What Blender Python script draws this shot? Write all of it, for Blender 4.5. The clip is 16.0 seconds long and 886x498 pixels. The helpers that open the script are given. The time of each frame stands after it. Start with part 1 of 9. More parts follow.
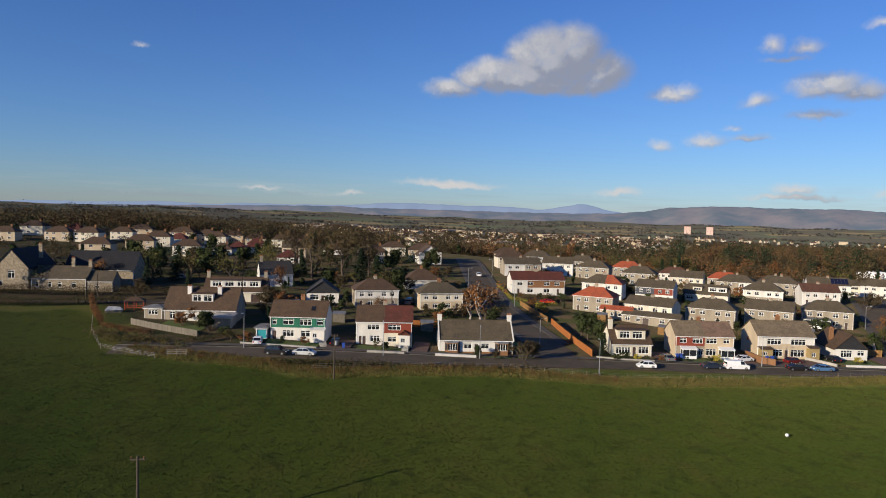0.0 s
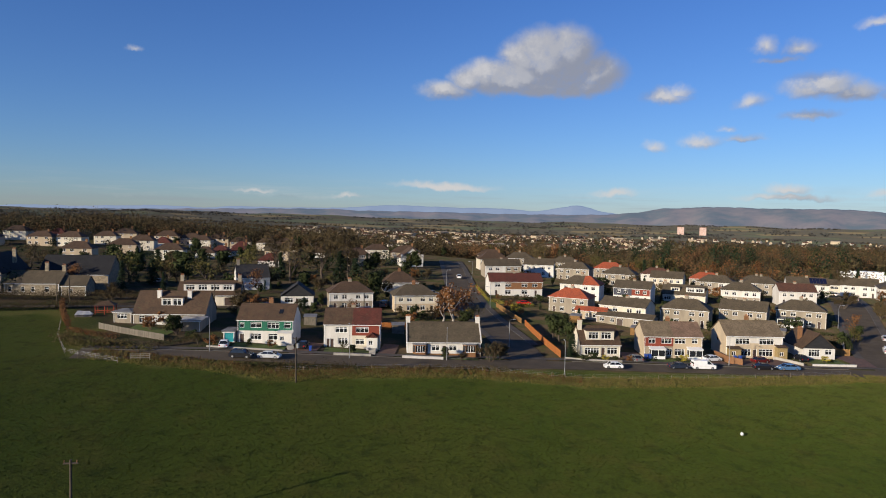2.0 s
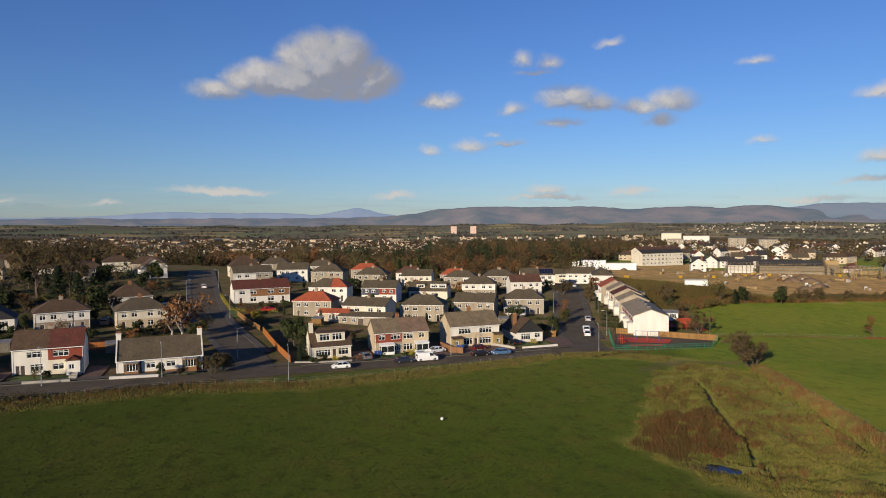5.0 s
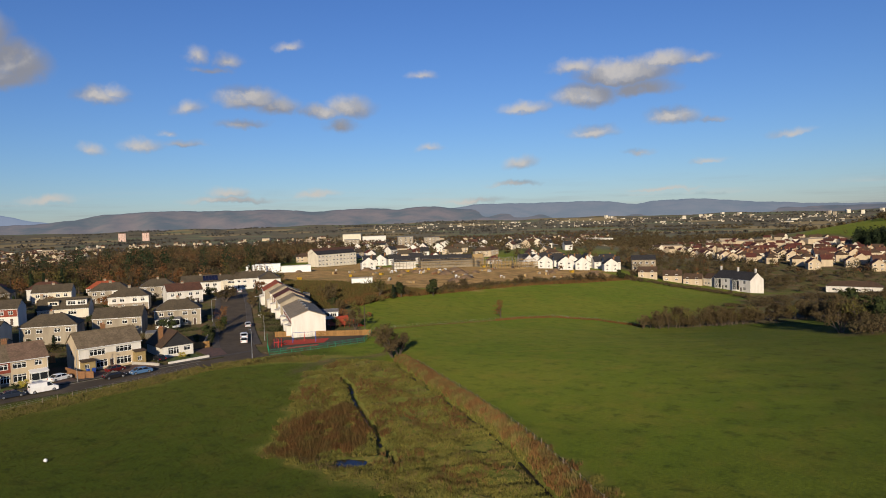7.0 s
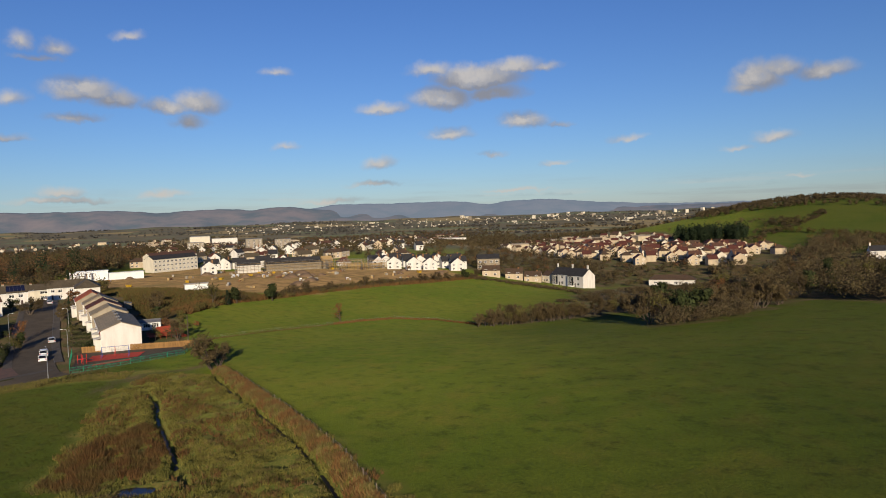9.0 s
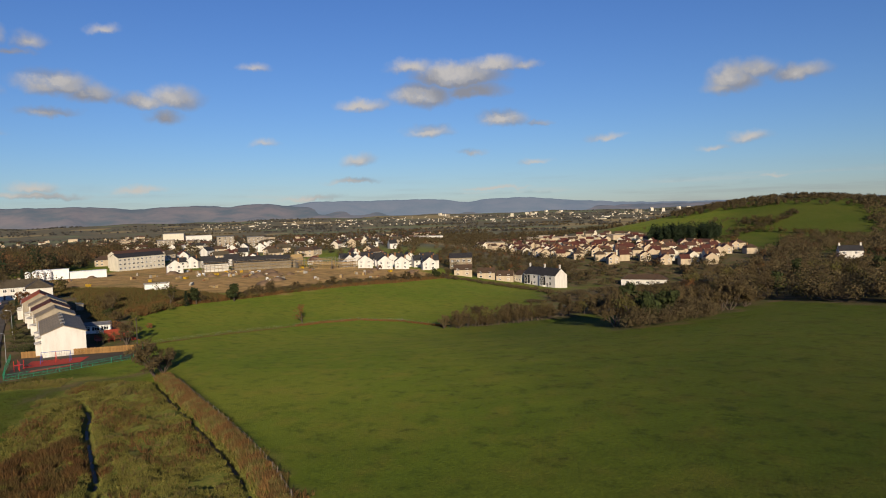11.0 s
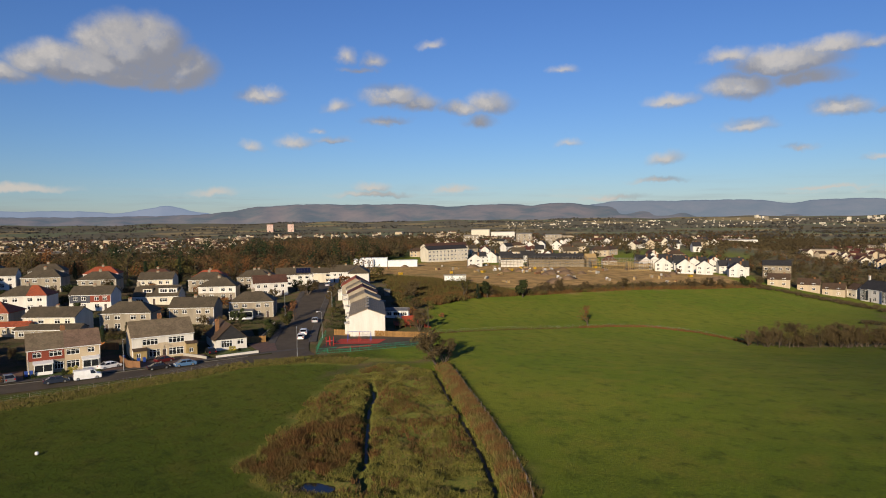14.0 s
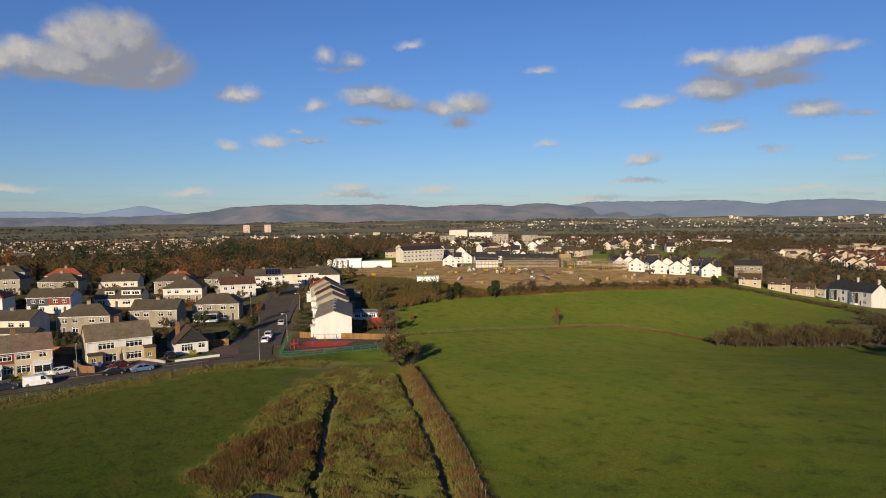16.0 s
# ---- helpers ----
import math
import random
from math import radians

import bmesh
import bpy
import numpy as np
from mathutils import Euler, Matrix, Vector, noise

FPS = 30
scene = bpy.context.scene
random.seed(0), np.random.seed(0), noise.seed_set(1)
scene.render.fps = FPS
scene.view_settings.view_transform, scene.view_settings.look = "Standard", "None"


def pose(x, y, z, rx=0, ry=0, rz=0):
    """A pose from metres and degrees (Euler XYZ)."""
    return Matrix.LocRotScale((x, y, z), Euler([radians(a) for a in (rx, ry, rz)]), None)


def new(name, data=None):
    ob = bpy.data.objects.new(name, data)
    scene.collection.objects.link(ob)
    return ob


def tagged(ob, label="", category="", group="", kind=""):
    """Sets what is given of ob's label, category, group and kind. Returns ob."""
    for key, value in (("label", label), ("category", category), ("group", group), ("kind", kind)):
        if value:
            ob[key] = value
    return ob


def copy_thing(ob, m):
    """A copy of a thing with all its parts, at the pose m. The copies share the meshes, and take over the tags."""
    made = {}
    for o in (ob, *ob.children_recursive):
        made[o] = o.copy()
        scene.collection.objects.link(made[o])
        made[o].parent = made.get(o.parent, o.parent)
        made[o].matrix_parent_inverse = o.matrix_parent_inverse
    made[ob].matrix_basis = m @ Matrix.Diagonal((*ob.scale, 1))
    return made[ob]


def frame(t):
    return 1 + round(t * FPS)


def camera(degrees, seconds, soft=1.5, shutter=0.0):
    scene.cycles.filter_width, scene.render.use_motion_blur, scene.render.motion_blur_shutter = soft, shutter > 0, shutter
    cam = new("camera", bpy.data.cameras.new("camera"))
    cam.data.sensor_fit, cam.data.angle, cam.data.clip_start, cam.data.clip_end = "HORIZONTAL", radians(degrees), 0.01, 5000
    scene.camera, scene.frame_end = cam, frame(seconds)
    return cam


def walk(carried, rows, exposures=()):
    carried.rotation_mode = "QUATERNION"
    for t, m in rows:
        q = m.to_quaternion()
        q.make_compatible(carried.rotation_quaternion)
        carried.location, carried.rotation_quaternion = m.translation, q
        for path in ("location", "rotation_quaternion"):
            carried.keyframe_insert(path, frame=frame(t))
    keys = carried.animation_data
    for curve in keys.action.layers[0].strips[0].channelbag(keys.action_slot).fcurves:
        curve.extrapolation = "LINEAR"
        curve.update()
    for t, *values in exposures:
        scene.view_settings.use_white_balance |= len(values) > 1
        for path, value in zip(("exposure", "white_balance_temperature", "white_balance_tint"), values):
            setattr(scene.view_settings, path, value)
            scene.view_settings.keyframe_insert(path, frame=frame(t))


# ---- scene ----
cam = camera(67.2, 16.0, 1.0)
PATH = [
    (0, 0.00, -0.00, 34.10, 86.944, -1.475, -0.225),
    (0.5, 1.33, -0.11, 34.15, 87.006, -1.380, -0.300),
    (1, 2.78, -0.20, 34.20, 87.064, -1.276, -0.401),
    (1.5, 4.32, -0.33, 34.24, 87.125, -1.153, -0.482),
    (2, 6.21, -0.52, 34.29, 87.134, -1.127, -0.617),
    (2.5, 8.18, -0.69, 34.32, 87.183, -0.985, -1.401),
    (3, 10.14, -0.94, 34.34, 87.232, -0.877, -3.361),
    (5.5, 21.72, -3.24, 34.38, 87.551, 0.966, -25.397),
    (6, 24.10, -3.52, 34.23, 87.483, 1.321, -32.585),
    (6.5, 26.39, -3.81, 34.03, 87.379, 1.487, -39.211),
    (7, 28.81, -4.43, 33.84, 87.253, 1.729, -45.521),
    (7.5, 30.89, -5.44, 33.70, 87.101, 1.970, -51.897),
    (8, 32.62, -6.66, 33.78, 86.987, 2.058, -55.620),
    (8.5, 34.05, -8.00, 33.90, 86.934, 2.013, -56.910),
    (9, 35.69, -8.91, 34.02, 86.891, 2.014, -57.527),
    (11.5, 44.10, -10.16, 34.37, 86.573, 1.735, -59.563),
    (12, 44.90, -9.99, 34.39, 86.536, 1.744, -59.700),
    (12.5, 46.02, -9.54, 34.27, 86.631, 1.616, -57.846),
    (13, 47.36, -8.81, 34.09, 86.792, 1.357, -51.829),
    (13.5, 49.27, -7.84, 33.89, 86.973, 1.028, -40.951),
    (14, 51.61, -7.31, 33.78, 87.141, 0.783, -33.855),
    (14.5, 53.29, -7.00, 33.75, 87.167, 0.738, -33.202),
    (15, 54.33, -6.82, 33.81, 87.157, 0.727, -33.726),
    (15.5, 54.97, -6.79, 33.77, 87.168, 0.789, -35.064),
    (16, 55.53, -6.86, 33.67, 87.153, 0.774, -35.657),
]
EXPOSURE = 0.15
walk(cam, [(t, pose(*p)) for t, *p in PATH], [(0.0, EXPOSURE + 0.16, 6500, 10), (3.0, EXPOSURE + 0.16, 6500, 10), (5.5, EXPOSURE + 0.03, 6950, 10), (8.5, EXPOSURE - 0.06, 7000, 10), (12.5, EXPOSURE - 0.06, 7100, 10), (14.0, EXPOSURE, 7100, 10), (16.0, EXPOSURE, 7100, 10)])

# ------------------------------------------------------------------ light
SUN_FROM = 229.4      # compass bearing the sun shines from (y is north)
SUN_UP = 15.5
sun_data = bpy.data.lights.new("sun", "SUN")
sun_data.energy, sun_data.angle, sun_data.color = 5.0, radians(0.5), (1.0, 0.87, 0.68)
sun = new("sun", sun_data)
_az = radians(SUN_FROM)
_to = Vector((-math.sin(_az) * math.cos(radians(SUN_UP)), -math.cos(_az) * math.cos(radians(SUN_UP)), -math.sin(radians(SUN_UP))))
sun.matrix_world = Matrix.Translation((-300, -300, 300)) @ _to.to_track_quat("-Z", "Y").to_matrix().to_4x4()


class Nodes:
    """A small writer of node trees."""

    def __init__(self, tree):
        self.t = tree

    def add(self, kind):
        return self.t.nodes.new(kind)

    def link(self, a, b):
        self.t.links.new(a, b)

    def put(self, value, socket):
        if isinstance(value, (int, float, tuple, list)):
            socket.default_value = value
        else:
            self.link(value, socket)

    def math(self, op, a, b=0.0, c=0.0, clamp=False):
        n = self.add("ShaderNodeMath")
        n.operation, n.use_clamp = op, clamp
        for s, v in zip(n.inputs, (a, b, c)):
            self.put(v, s)
        return n.outputs[0]

    def vec(self, op, a, b=(0, 0, 0), c=(0, 0, 0)):
        n = self.add("ShaderNodeVectorMath")
        n.operation = op
        for s, v in zip(n.inputs, (a, b, c)):
            self.put(v, s)
        return n.outputs["Value"] if op in ("LENGTH", "DOT_PRODUCT") else n.outputs[0]

    def noise(self, vector, scale, detail=3.0, rough=0.55):
        n = self.add("ShaderNodeTexNoise")
        self.put(scale, n.inputs["Scale"])
        n.inputs["Detail"].default_value, n.inputs["Roughness"].default_value = detail, rough
        if vector is not None:
            self.link(vector, n.inputs["Vector"])
        return n

    def ramp(self, fac, lo, hi, a=0.0, b=1.0):
        n = self.add("ShaderNodeMapRange")
        n.interpolation_type = "SMOOTHSTEP"
        self.put(fac, n.inputs["Value"])
        for s, v in zip(("From Min", "From Max", "To Min", "To Max"), (lo, hi, a, b)):
            n.inputs[s].default_value = v
        return n.outputs["Result"]

    def mix(self, fac, a, b, kind="MIX"):
        n = self.add("ShaderNodeMix")
        n.data_type, n.blend_type = "RGBA", kind
        self.put(fac, n.inputs["Factor"])
        for s, v in ((n.inputs[6], a), (n.inputs[7], b)):
            self.put((*v, 1.0) if isinstance(v, tuple) and len(v) == 3 else v, s)
        return n.outputs[2]


# clouds: bearing, height and half sizes in degrees of each puff
CLOUD_HEAP = [(9.0, 12.6, 3.7, 2.72), (10.7, 13.4, 2.7, 2.2), (12.8, 11.6, 2.8, 2.0), (7.1, 13.1, 2.1, 1.59), (5.7, 11.2, 4.0, 1.53), (2.9, 11.3, 2.0, 1.45), (0.7, 10.4, 2.4, 1.1), (9.7, 10.9, 4.6, 1.4), (7.6, 11.7, 3.6, 1.8), (4.2, 11.7, 2.8, 1.4), (12.2, 11.0, 3.0, 1.5), (-24.1, 12.2, 0.6, 0.29)]
CLOUDS_NORTH = [(18.8, 9.8, 1.9, 0.79), (19.8, 10.2, 1.3, 0.6), (18.1, 5.9, 1.1, 0.5), (21.5, 6.2, 1.3, 0.62), (24.4, 6.4, 1.7, 0.39), (23.4, 7.3, 0.6, 0.35), (25.2, 9.1, 1.3, 0.65), (29.7, 9.9, 2.6, 1.15), (31.9, 9.4, 2.0, 1.0), (29.2, 8.0, 2.0, 0.4), (25.8, 13.2, 0.9, 0.73), (28.1, 12.9, 1.1, 0.71), (26.8, 12.2, 1.5, 0.32), (33.0, 14.1, 1.2, 0.45), (44.0, 11.8, 1.2, 0.47), (35.5, 9.0, 2.2, 0.75), (37.9, 9.3, 2.1, 1.11), (37.1, 7.9, 1.5, 0.75), (44.5, 5.9, 1.1, 0.44)]
CLOUDS_LOW = [(0.7, 2.4, 4.2, 0.43), (14.9, 2.1, 2.0, 0.42), (27.9, 2.5, 1.6, 0.55), (28.0, 1.9, 3.6, 0.36), (-7.7, 1.4, 1.4, 0.24), (-15.1, 1.7, 1.6, 0.23), (34.9, 2.1, 2.0, 0.4), (48.1, 1.3, 2.8, 0.28), (51.9, 2.5, 2.3, 0.34), (63.9, 1.6, 2.9, 0.2), (85.5, 1.8, 1.1, 0.17)]
CLOUDS_EAST = [(57.0, 11.8, 2.0, 0.71), (60.8, 11.0, 4.0, 1.36), (63.7, 11.8, 2.8, 0.81), (57.9, 9.4, 3.0, 1.19), (62.2, 9.8, 2.6, 0.92), (66.5, 11.7, 1.4, 0.45), (52.8, 8.9, 2.1, 0.62), (64.8, 7.3, 2.2, 0.84), (67.6, 6.9, 1.2, 0.27), (58.3, 6.6, 2.0, 0.65), (52.4, 4.3, 1.6, 0.71), (62.0, 4.8, 1.2, 0.28), (67.2, 3.9, 1.3, 0.29), (73.2, 5.6, 1.6, 0.37), (82.9, 9.3, 2.0, 1.43), (84.5, 9.8, 1.8, 1.0), (87.2, 9.3, 2.0, 0.82), (82.1, 8.6, 1.5, 0.77), (83.9, 4.9, 1.6, 0.56), (81.2, 4.3, 1.2, 0.26)]
CLOUDS = CLOUD_HEAP + CLOUDS_NORTH + CLOUDS_LOW + CLOUDS_EAST
world = bpy.data.worlds.new("sky")
scene.world = world
world.use_nodes = True
world.node_tree.nodes.clear()
N = Nodes(world.node_tree)
sky = N.add("ShaderNodeTexSky")
sky.sky_type, sky.sun_disc = "NISHITA", False
sky.sun_elevation, sky.sun_rotation = radians(SUN_UP), radians(SUN_FROM)
sky.air_density, sky.dust_density, sky.ozone_density, sky.altitude = 1.0, 0.15, 5.0, 150.0
puffs = bpy.data.node_groups.new("puffs", "ShaderNodeTree")
puffs.interface.new_socket("Place", in_out="INPUT", socket_type="NodeSocketVector")
puffs.interface.new_socket("Depth", in_out="OUTPUT", socket_type="NodeSocketFloat")
G = Nodes(puffs)
g_in, g_out = G.add("NodeGroupInput"), G.add("NodeGroupOutput")
thickest = None
for a, e, ra, re in CLOUDS:
    ra, re = ra * 1.12, re * 1.15
    off = G.vec("MULTIPLY_ADD", g_in.outputs[0], (1 / ra, 1 / re, 0), (-a / ra, -e / re, 0))
    far = G.vec("LENGTH", G.vec("MAXIMUM", off, G.vec("MULTIPLY", off, (-1.0, -1.6, 0))))
    thick = G.math("MULTIPLY", G.math("SUBTRACT", 1.0, far), min(1.0, 0.13 + 0.26 * math.sqrt(ra * re)))
    thickest = thick if thickest is None else G.math("MAXIMUM", thickest, thick)
G.link(thickest, g_out.inputs[0])
way = N.add("ShaderNodeTexCoord").outputs["Generated"]
xyz = N.add("ShaderNodeSeparateXYZ")
N.link(way, xyz.inputs[0])
bearing = N.math("MULTIPLY", N.math("ARCTAN2", xyz.outputs[0], xyz.outputs[1]), 180 / math.pi)
height = N.math("MULTIPLY", N.math("ARCSINE", xyz.outputs[2]), 180 / math.pi)
flat = N.add("ShaderNodeCombineXYZ")
N.link(bearing, flat.inputs[0])
N.link(height, flat.inputs[1])
rough = N.noise(way, 16.0, 4.0, 0.6)
fine = N.noise(way, 55.0, 4.0, 0.6)
wob = N.vec("MULTIPLY", N.vec("SUBTRACT", rough.outputs["Color"], (0.5, 0.5, 0.5)), (1.9, 1.3, 0))
wob2 = N.vec("MULTIPLY", N.vec("SUBTRACT", fine.outputs["Color"], (0.5, 0.5, 0.5)), (1.0, 0.7, 0))
at = N.vec("ADD", N.vec("ADD", flat.outputs[0], wob), wob2)


def depth_at(v):
    g = N.add("ShaderNodeGroup")
    g.node_tree = puffs
    N.link(v, g.inputs[0])
    return g.outputs[0]


deep = depth_at(at)
deep_up = depth_at(N.vec("ADD", at, (-1.2, 1.3, 0)))
cover = N.math("MULTIPLY", N.ramp(deep, -0.10, 0.41), N.ramp(fine.outputs["Fac"], 0.15, 0.55, 0.72, 1.0))
lit = N.ramp(N.math("ADD", N.math("SUBTRACT", deep, deep_up), N.math("MULTIPLY", N.math("SUBTRACT", fine.outputs["Fac"], 0.5), 0.7)), -0.12, 0.95)
cloud_colour = N.mix(N.ramp(lit, 0.0, 0.55), (0.41, 0.425, 0.49), (0.64, 0.64, 0.67))
cloud_colour = N.mix(N.ramp(lit, 0.55, 1.0), cloud_colour, (0.90, 0.87, 0.85))
streak = N.noise(N.vec("MULTIPLY", flat.outputs[0], (0.035, 0.6, 1)), 3.0, 4.0, 0.6)
haze = N.math("MULTIPLY", N.ramp(height, 3.6, 0.6), N.ramp(streak.outputs["Fac"], 0.42, 0.75))
bg_sky, bg_cloud, mixed, out = N.add("ShaderNodeBackground"), N.add("ShaderNodeBackground"), N.add("ShaderNodeMixShader"), N.add("ShaderNodeOutputWorld")
bg_sky.inputs["Strength"].default_value = 0.089
air = N.mix(N.ramp(height, 0.0, 26.0), (0.77, 0.86, 1.09), (0.64, 0.82, 1.20))
N.link(N.vec("MULTIPLY", sky.outputs[0], air), bg_sky.inputs["Color"])
N.link(cloud_colour, bg_cloud.inputs["Color"])
bg_cloud.inputs["Strength"].default_value = 0.58
N.link(N.math("MULTIPLY", N.math("MAXIMUM", cover, N.math("MULTIPLY", haze, 0.35)), 0.90), mixed.inputs[0])
N.link(bg_sky.outputs[0], mixed.inputs[1])
N.link(bg_cloud.outputs[0], mixed.inputs[2])
N.link(mixed.outputs[0], out.inputs[0])

# ------------------------------------------------------------------ materials


def material(name, colour, other=None, scale=1.0, rough=0.85, bump=0.0, bump_scale=None, metal=0.0, fine=0.25, spec=0.3, vary=0.0, island=0.0, streaks=None):
    """A surface of two mixed colours at one scale, with a fine grain, a relief and a shade of its own for each object or island."""
    m = bpy.data.materials.new(name)
    m.use_nodes = True
    t = Nodes(m.node_tree)
    b = m.node_tree.nodes["Principled BSDF"]
    co = t.add("ShaderNodeTexCoord").outputs["Object"]
    if streaks:
        co2 = t.vec("MULTIPLY", co, streaks)
    else:
        co2 = co
    other = other or tuple(c * 0.75 for c in colour)
    big = t.noise(co2, scale, 4.0, 0.6)
    col = t.mix(t.ramp(big.outputs["Fac"], 0.32, 0.68), colour, other)
    grain = t.noise(co, scale * 9.0, 3.0, 0.6)
    shade = t.math("ADD", 1.0 - fine / 2, t.math("MULTIPLY", grain.outputs["Fac"], fine))
    if vary:
        info = t.add("ShaderNodeObjectInfo")
        shade = t.math("MULTIPLY", shade, t.math("ADD", 1.0 - vary / 2, t.math("MULTIPLY", info.outputs["Random"], vary)))
    if island:
        geo = t.add("ShaderNodeNewGeometry")
        shade = t.math("MULTIPLY", shade, t.math("ADD", 1.0 - island / 2, t.math("MULTIPLY", geo.outputs["Random Per Island"], island)))
    col = t.vec("MULTIPLY", col, combine(t, shade))
    t.link(col, b.inputs["Base Color"])
    b.inputs["Roughness"].default_value, b.inputs["Metallic"].default_value = rough, metal
    b.inputs["Specular IOR Level"].default_value = spec
    if bump:
        n = t.add("ShaderNodeBump")
        n.inputs["Distance"].default_value = bump
        t.link(t.noise(co, bump_scale or scale * 6, 3.0).outputs["Fac"], n.inputs["Height"])
        t.link(n.outputs[0], b.inputs["Normal"])
    return m


def combine(t, s):
    c = t.add("ShaderNodeCombineXYZ")
    for k in range(3):
        t.link(s, c.inputs[k])
    return c.outputs[0]


def leaf_material(name, a, b, c):
    """Foliage: three colours spread over the clumps."""
    m = bpy.data.materials.new(name)
    m.use_nodes = True
    t = Nodes(m.node_tree)
    s = m.node_tree.nodes["Principled BSDF"]
    geo, info = t.add("ShaderNodeNewGeometry"), t.add("ShaderNodeObjectInfo")
    co = t.add("ShaderNodeTexCoord").outputs["Object"]
    patch = t.noise(co, 0.35, 2.0).outputs["Fac"]
    col = t.mix(geo.outputs["Random Per Island"], a, b)
    col = t.mix(t.math("MULTIPLY", t.ramp(patch, 0.4, 0.65), 0.7), col, c)
    shade = t.math("ADD", 0.75, t.math("MULTIPLY", info.outputs["Random"], 0.5))
    t.link(t.vec("MULTIPLY", col, combine(t, shade)), s.inputs["Base Color"])
    s.inputs["Roughness"].default_value, s.inputs["Specular IOR Level"].default_value = 0.9, 0.15
    return m


def roof_material(name, a, b, moss=(0.10, 0.10, 0.05)):
    """Roof tiles: courses along the slope, single tiles of different shade, lichen and streaks."""
    m = bpy.data.materials.new(name)
    m.use_nodes = True
    t = Nodes(m.node_tree)
    s = m.node_tree.nodes["Principled BSDF"]
    co = t.add("ShaderNodeTexCoord").outputs["Object"]
    sep = t.add("ShaderNodeSeparateXYZ")
    t.link(co, sep.inputs[0])
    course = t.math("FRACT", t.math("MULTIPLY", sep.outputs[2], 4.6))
    cell = t.vec("FLOOR", t.vec("MULTIPLY", co, (3.2, 3.2, 4.6)))
    white = t.add("ShaderNodeTexWhiteNoise")
    t.link(cell, white.inputs["Vector"])
    big = t.noise(t.vec("MULTIPLY", co, (1.0, 1.0, 0.4)), 0.55, 4.0, 0.6)
    col = t.mix(t.ramp(big.outputs["Fac"], 0.3, 0.7), a, b)
    spots = t.noise(co, 1.7, 4.0, 0.65)
    col = t.mix(t.math("MULTIPLY", t.ramp(spots.outputs["Fac"], 0.55, 0.75), 0.55), col, moss)
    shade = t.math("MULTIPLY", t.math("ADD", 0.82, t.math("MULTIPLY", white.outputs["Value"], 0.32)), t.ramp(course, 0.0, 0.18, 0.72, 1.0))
    t.link(t.vec("MULTIPLY", col, combine(t, shade)), s.inputs["Base Color"])
    s.inputs["Roughness"].default_value, s.inputs["Specular IOR Level"].default_value = 0.8, 0.25
    n = t.add("ShaderNodeBump")
    n.inputs["Distance"].default_value = 0.04
    t.link(course, n.inputs["Height"])
    t.link(n.outputs[0], s.inputs["Normal"])
    return m


def glass_material():
    m = bpy.data.materials.new("window_glass")
    m.use_nodes = True
    s = m.node_tree.nodes["Principled BSDF"]
    s.inputs["Base Color"].default_value = (0.03, 0.035, 0.04, 1)
    s.inputs["Roughness"].default_value = 0.04
    s.inputs["Transmission Weight"].default_value = 0.35
    s.inputs["IOR"].default_value = 1.5
    return m


WHITE = material("white_render", (0.66, 0.63, 0.575), (0.56, 0.53, 0.475), 0.5, 0.9, 0.01, 20, streaks=(1, 1, 0.25))
CREAM = material("cream_render", (0.64, 0.58, 0.46), (0.54, 0.49, 0.39), 0.5, 0.9, 0.01, 20, streaks=(1, 1, 0.25))
BEIGE = material("beige_roughcast", (0.50, 0.40, 0.27), (0.42, 0.34, 0.24), 0.6, 0.95, 0.02, 18, streaks=(1, 1, 0.25))
GREY = material("grey_roughcast", (0.335, 0.285, 0.215), (0.235, 0.20, 0.15), 0.5, 0.95, 0.03, 18, streaks=(1, 1, 0.2))
STONE = material("rubble_stone", (0.33, 0.27, 0.19), (0.17, 0.14, 0.10), 1.6, 0.95, 0.05, 4, fine=0.5)
RED = material("red_cladding", (0.22, 0.046, 0.026), (0.18, 0.042, 0.026), 0.8, 0.8, streaks=(1, 1, 6))
GREEN = material("green_cladding", (0.016, 0.13, 0.075), (0.013, 0.105, 0.065), 0.8, 0.6, streaks=(1, 1, 6))
NAVY = material("slate_blue_cladding", (0.06, 0.065, 0.085), (0.045, 0.05, 0.065), 0.8, 0.7, streaks=(1, 1, 6))
BROWN = material("brown_brick", (0.24, 0.12, 0.055), (0.18, 0.09, 0.045), 3.0, 0.9, 0.01, 12)
OCHRE = material("ochre_stone", (0.33, 0.24, 0.10), (0.26, 0.19, 0.09), 2.0, 0.9, 0.02, 8)
BLACK = material("black_timber", (0.018, 0.018, 0.02), (0.03, 0.03, 0.032), 0.8, 0.7, streaks=(1, 1, 5))
PLASTIC = material("white_plastic", (0.80, 0.80, 0.78), (0.74, 0.74, 0.72), 1.0, 0.45, fine=0.05)
CONCRETE = material("concrete", (0.42, 0.39, 0.34), (0.32, 0.30, 0.26), 0.7, 0.95, 0.02, 14)
DOORWOOD = material("dark_door_paint", (0.05, 0.035, 0.03), (0.08, 0.05, 0.04), 1.0, 0.5)
TEAL = material("teal_paint", (0.02, 0.27, 0.30), (0.02, 0.22, 0.26), 1.0, 0.5, streaks=(6, 1, 1))
GLASS = glass_material()
CURTAIN = material("curtain", (0.55, 0.54, 0.50), (0.45, 0.43, 0.40), 4.0, 0.95, streaks=(8, 1, 0.3))
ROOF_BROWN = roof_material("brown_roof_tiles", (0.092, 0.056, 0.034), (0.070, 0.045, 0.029))
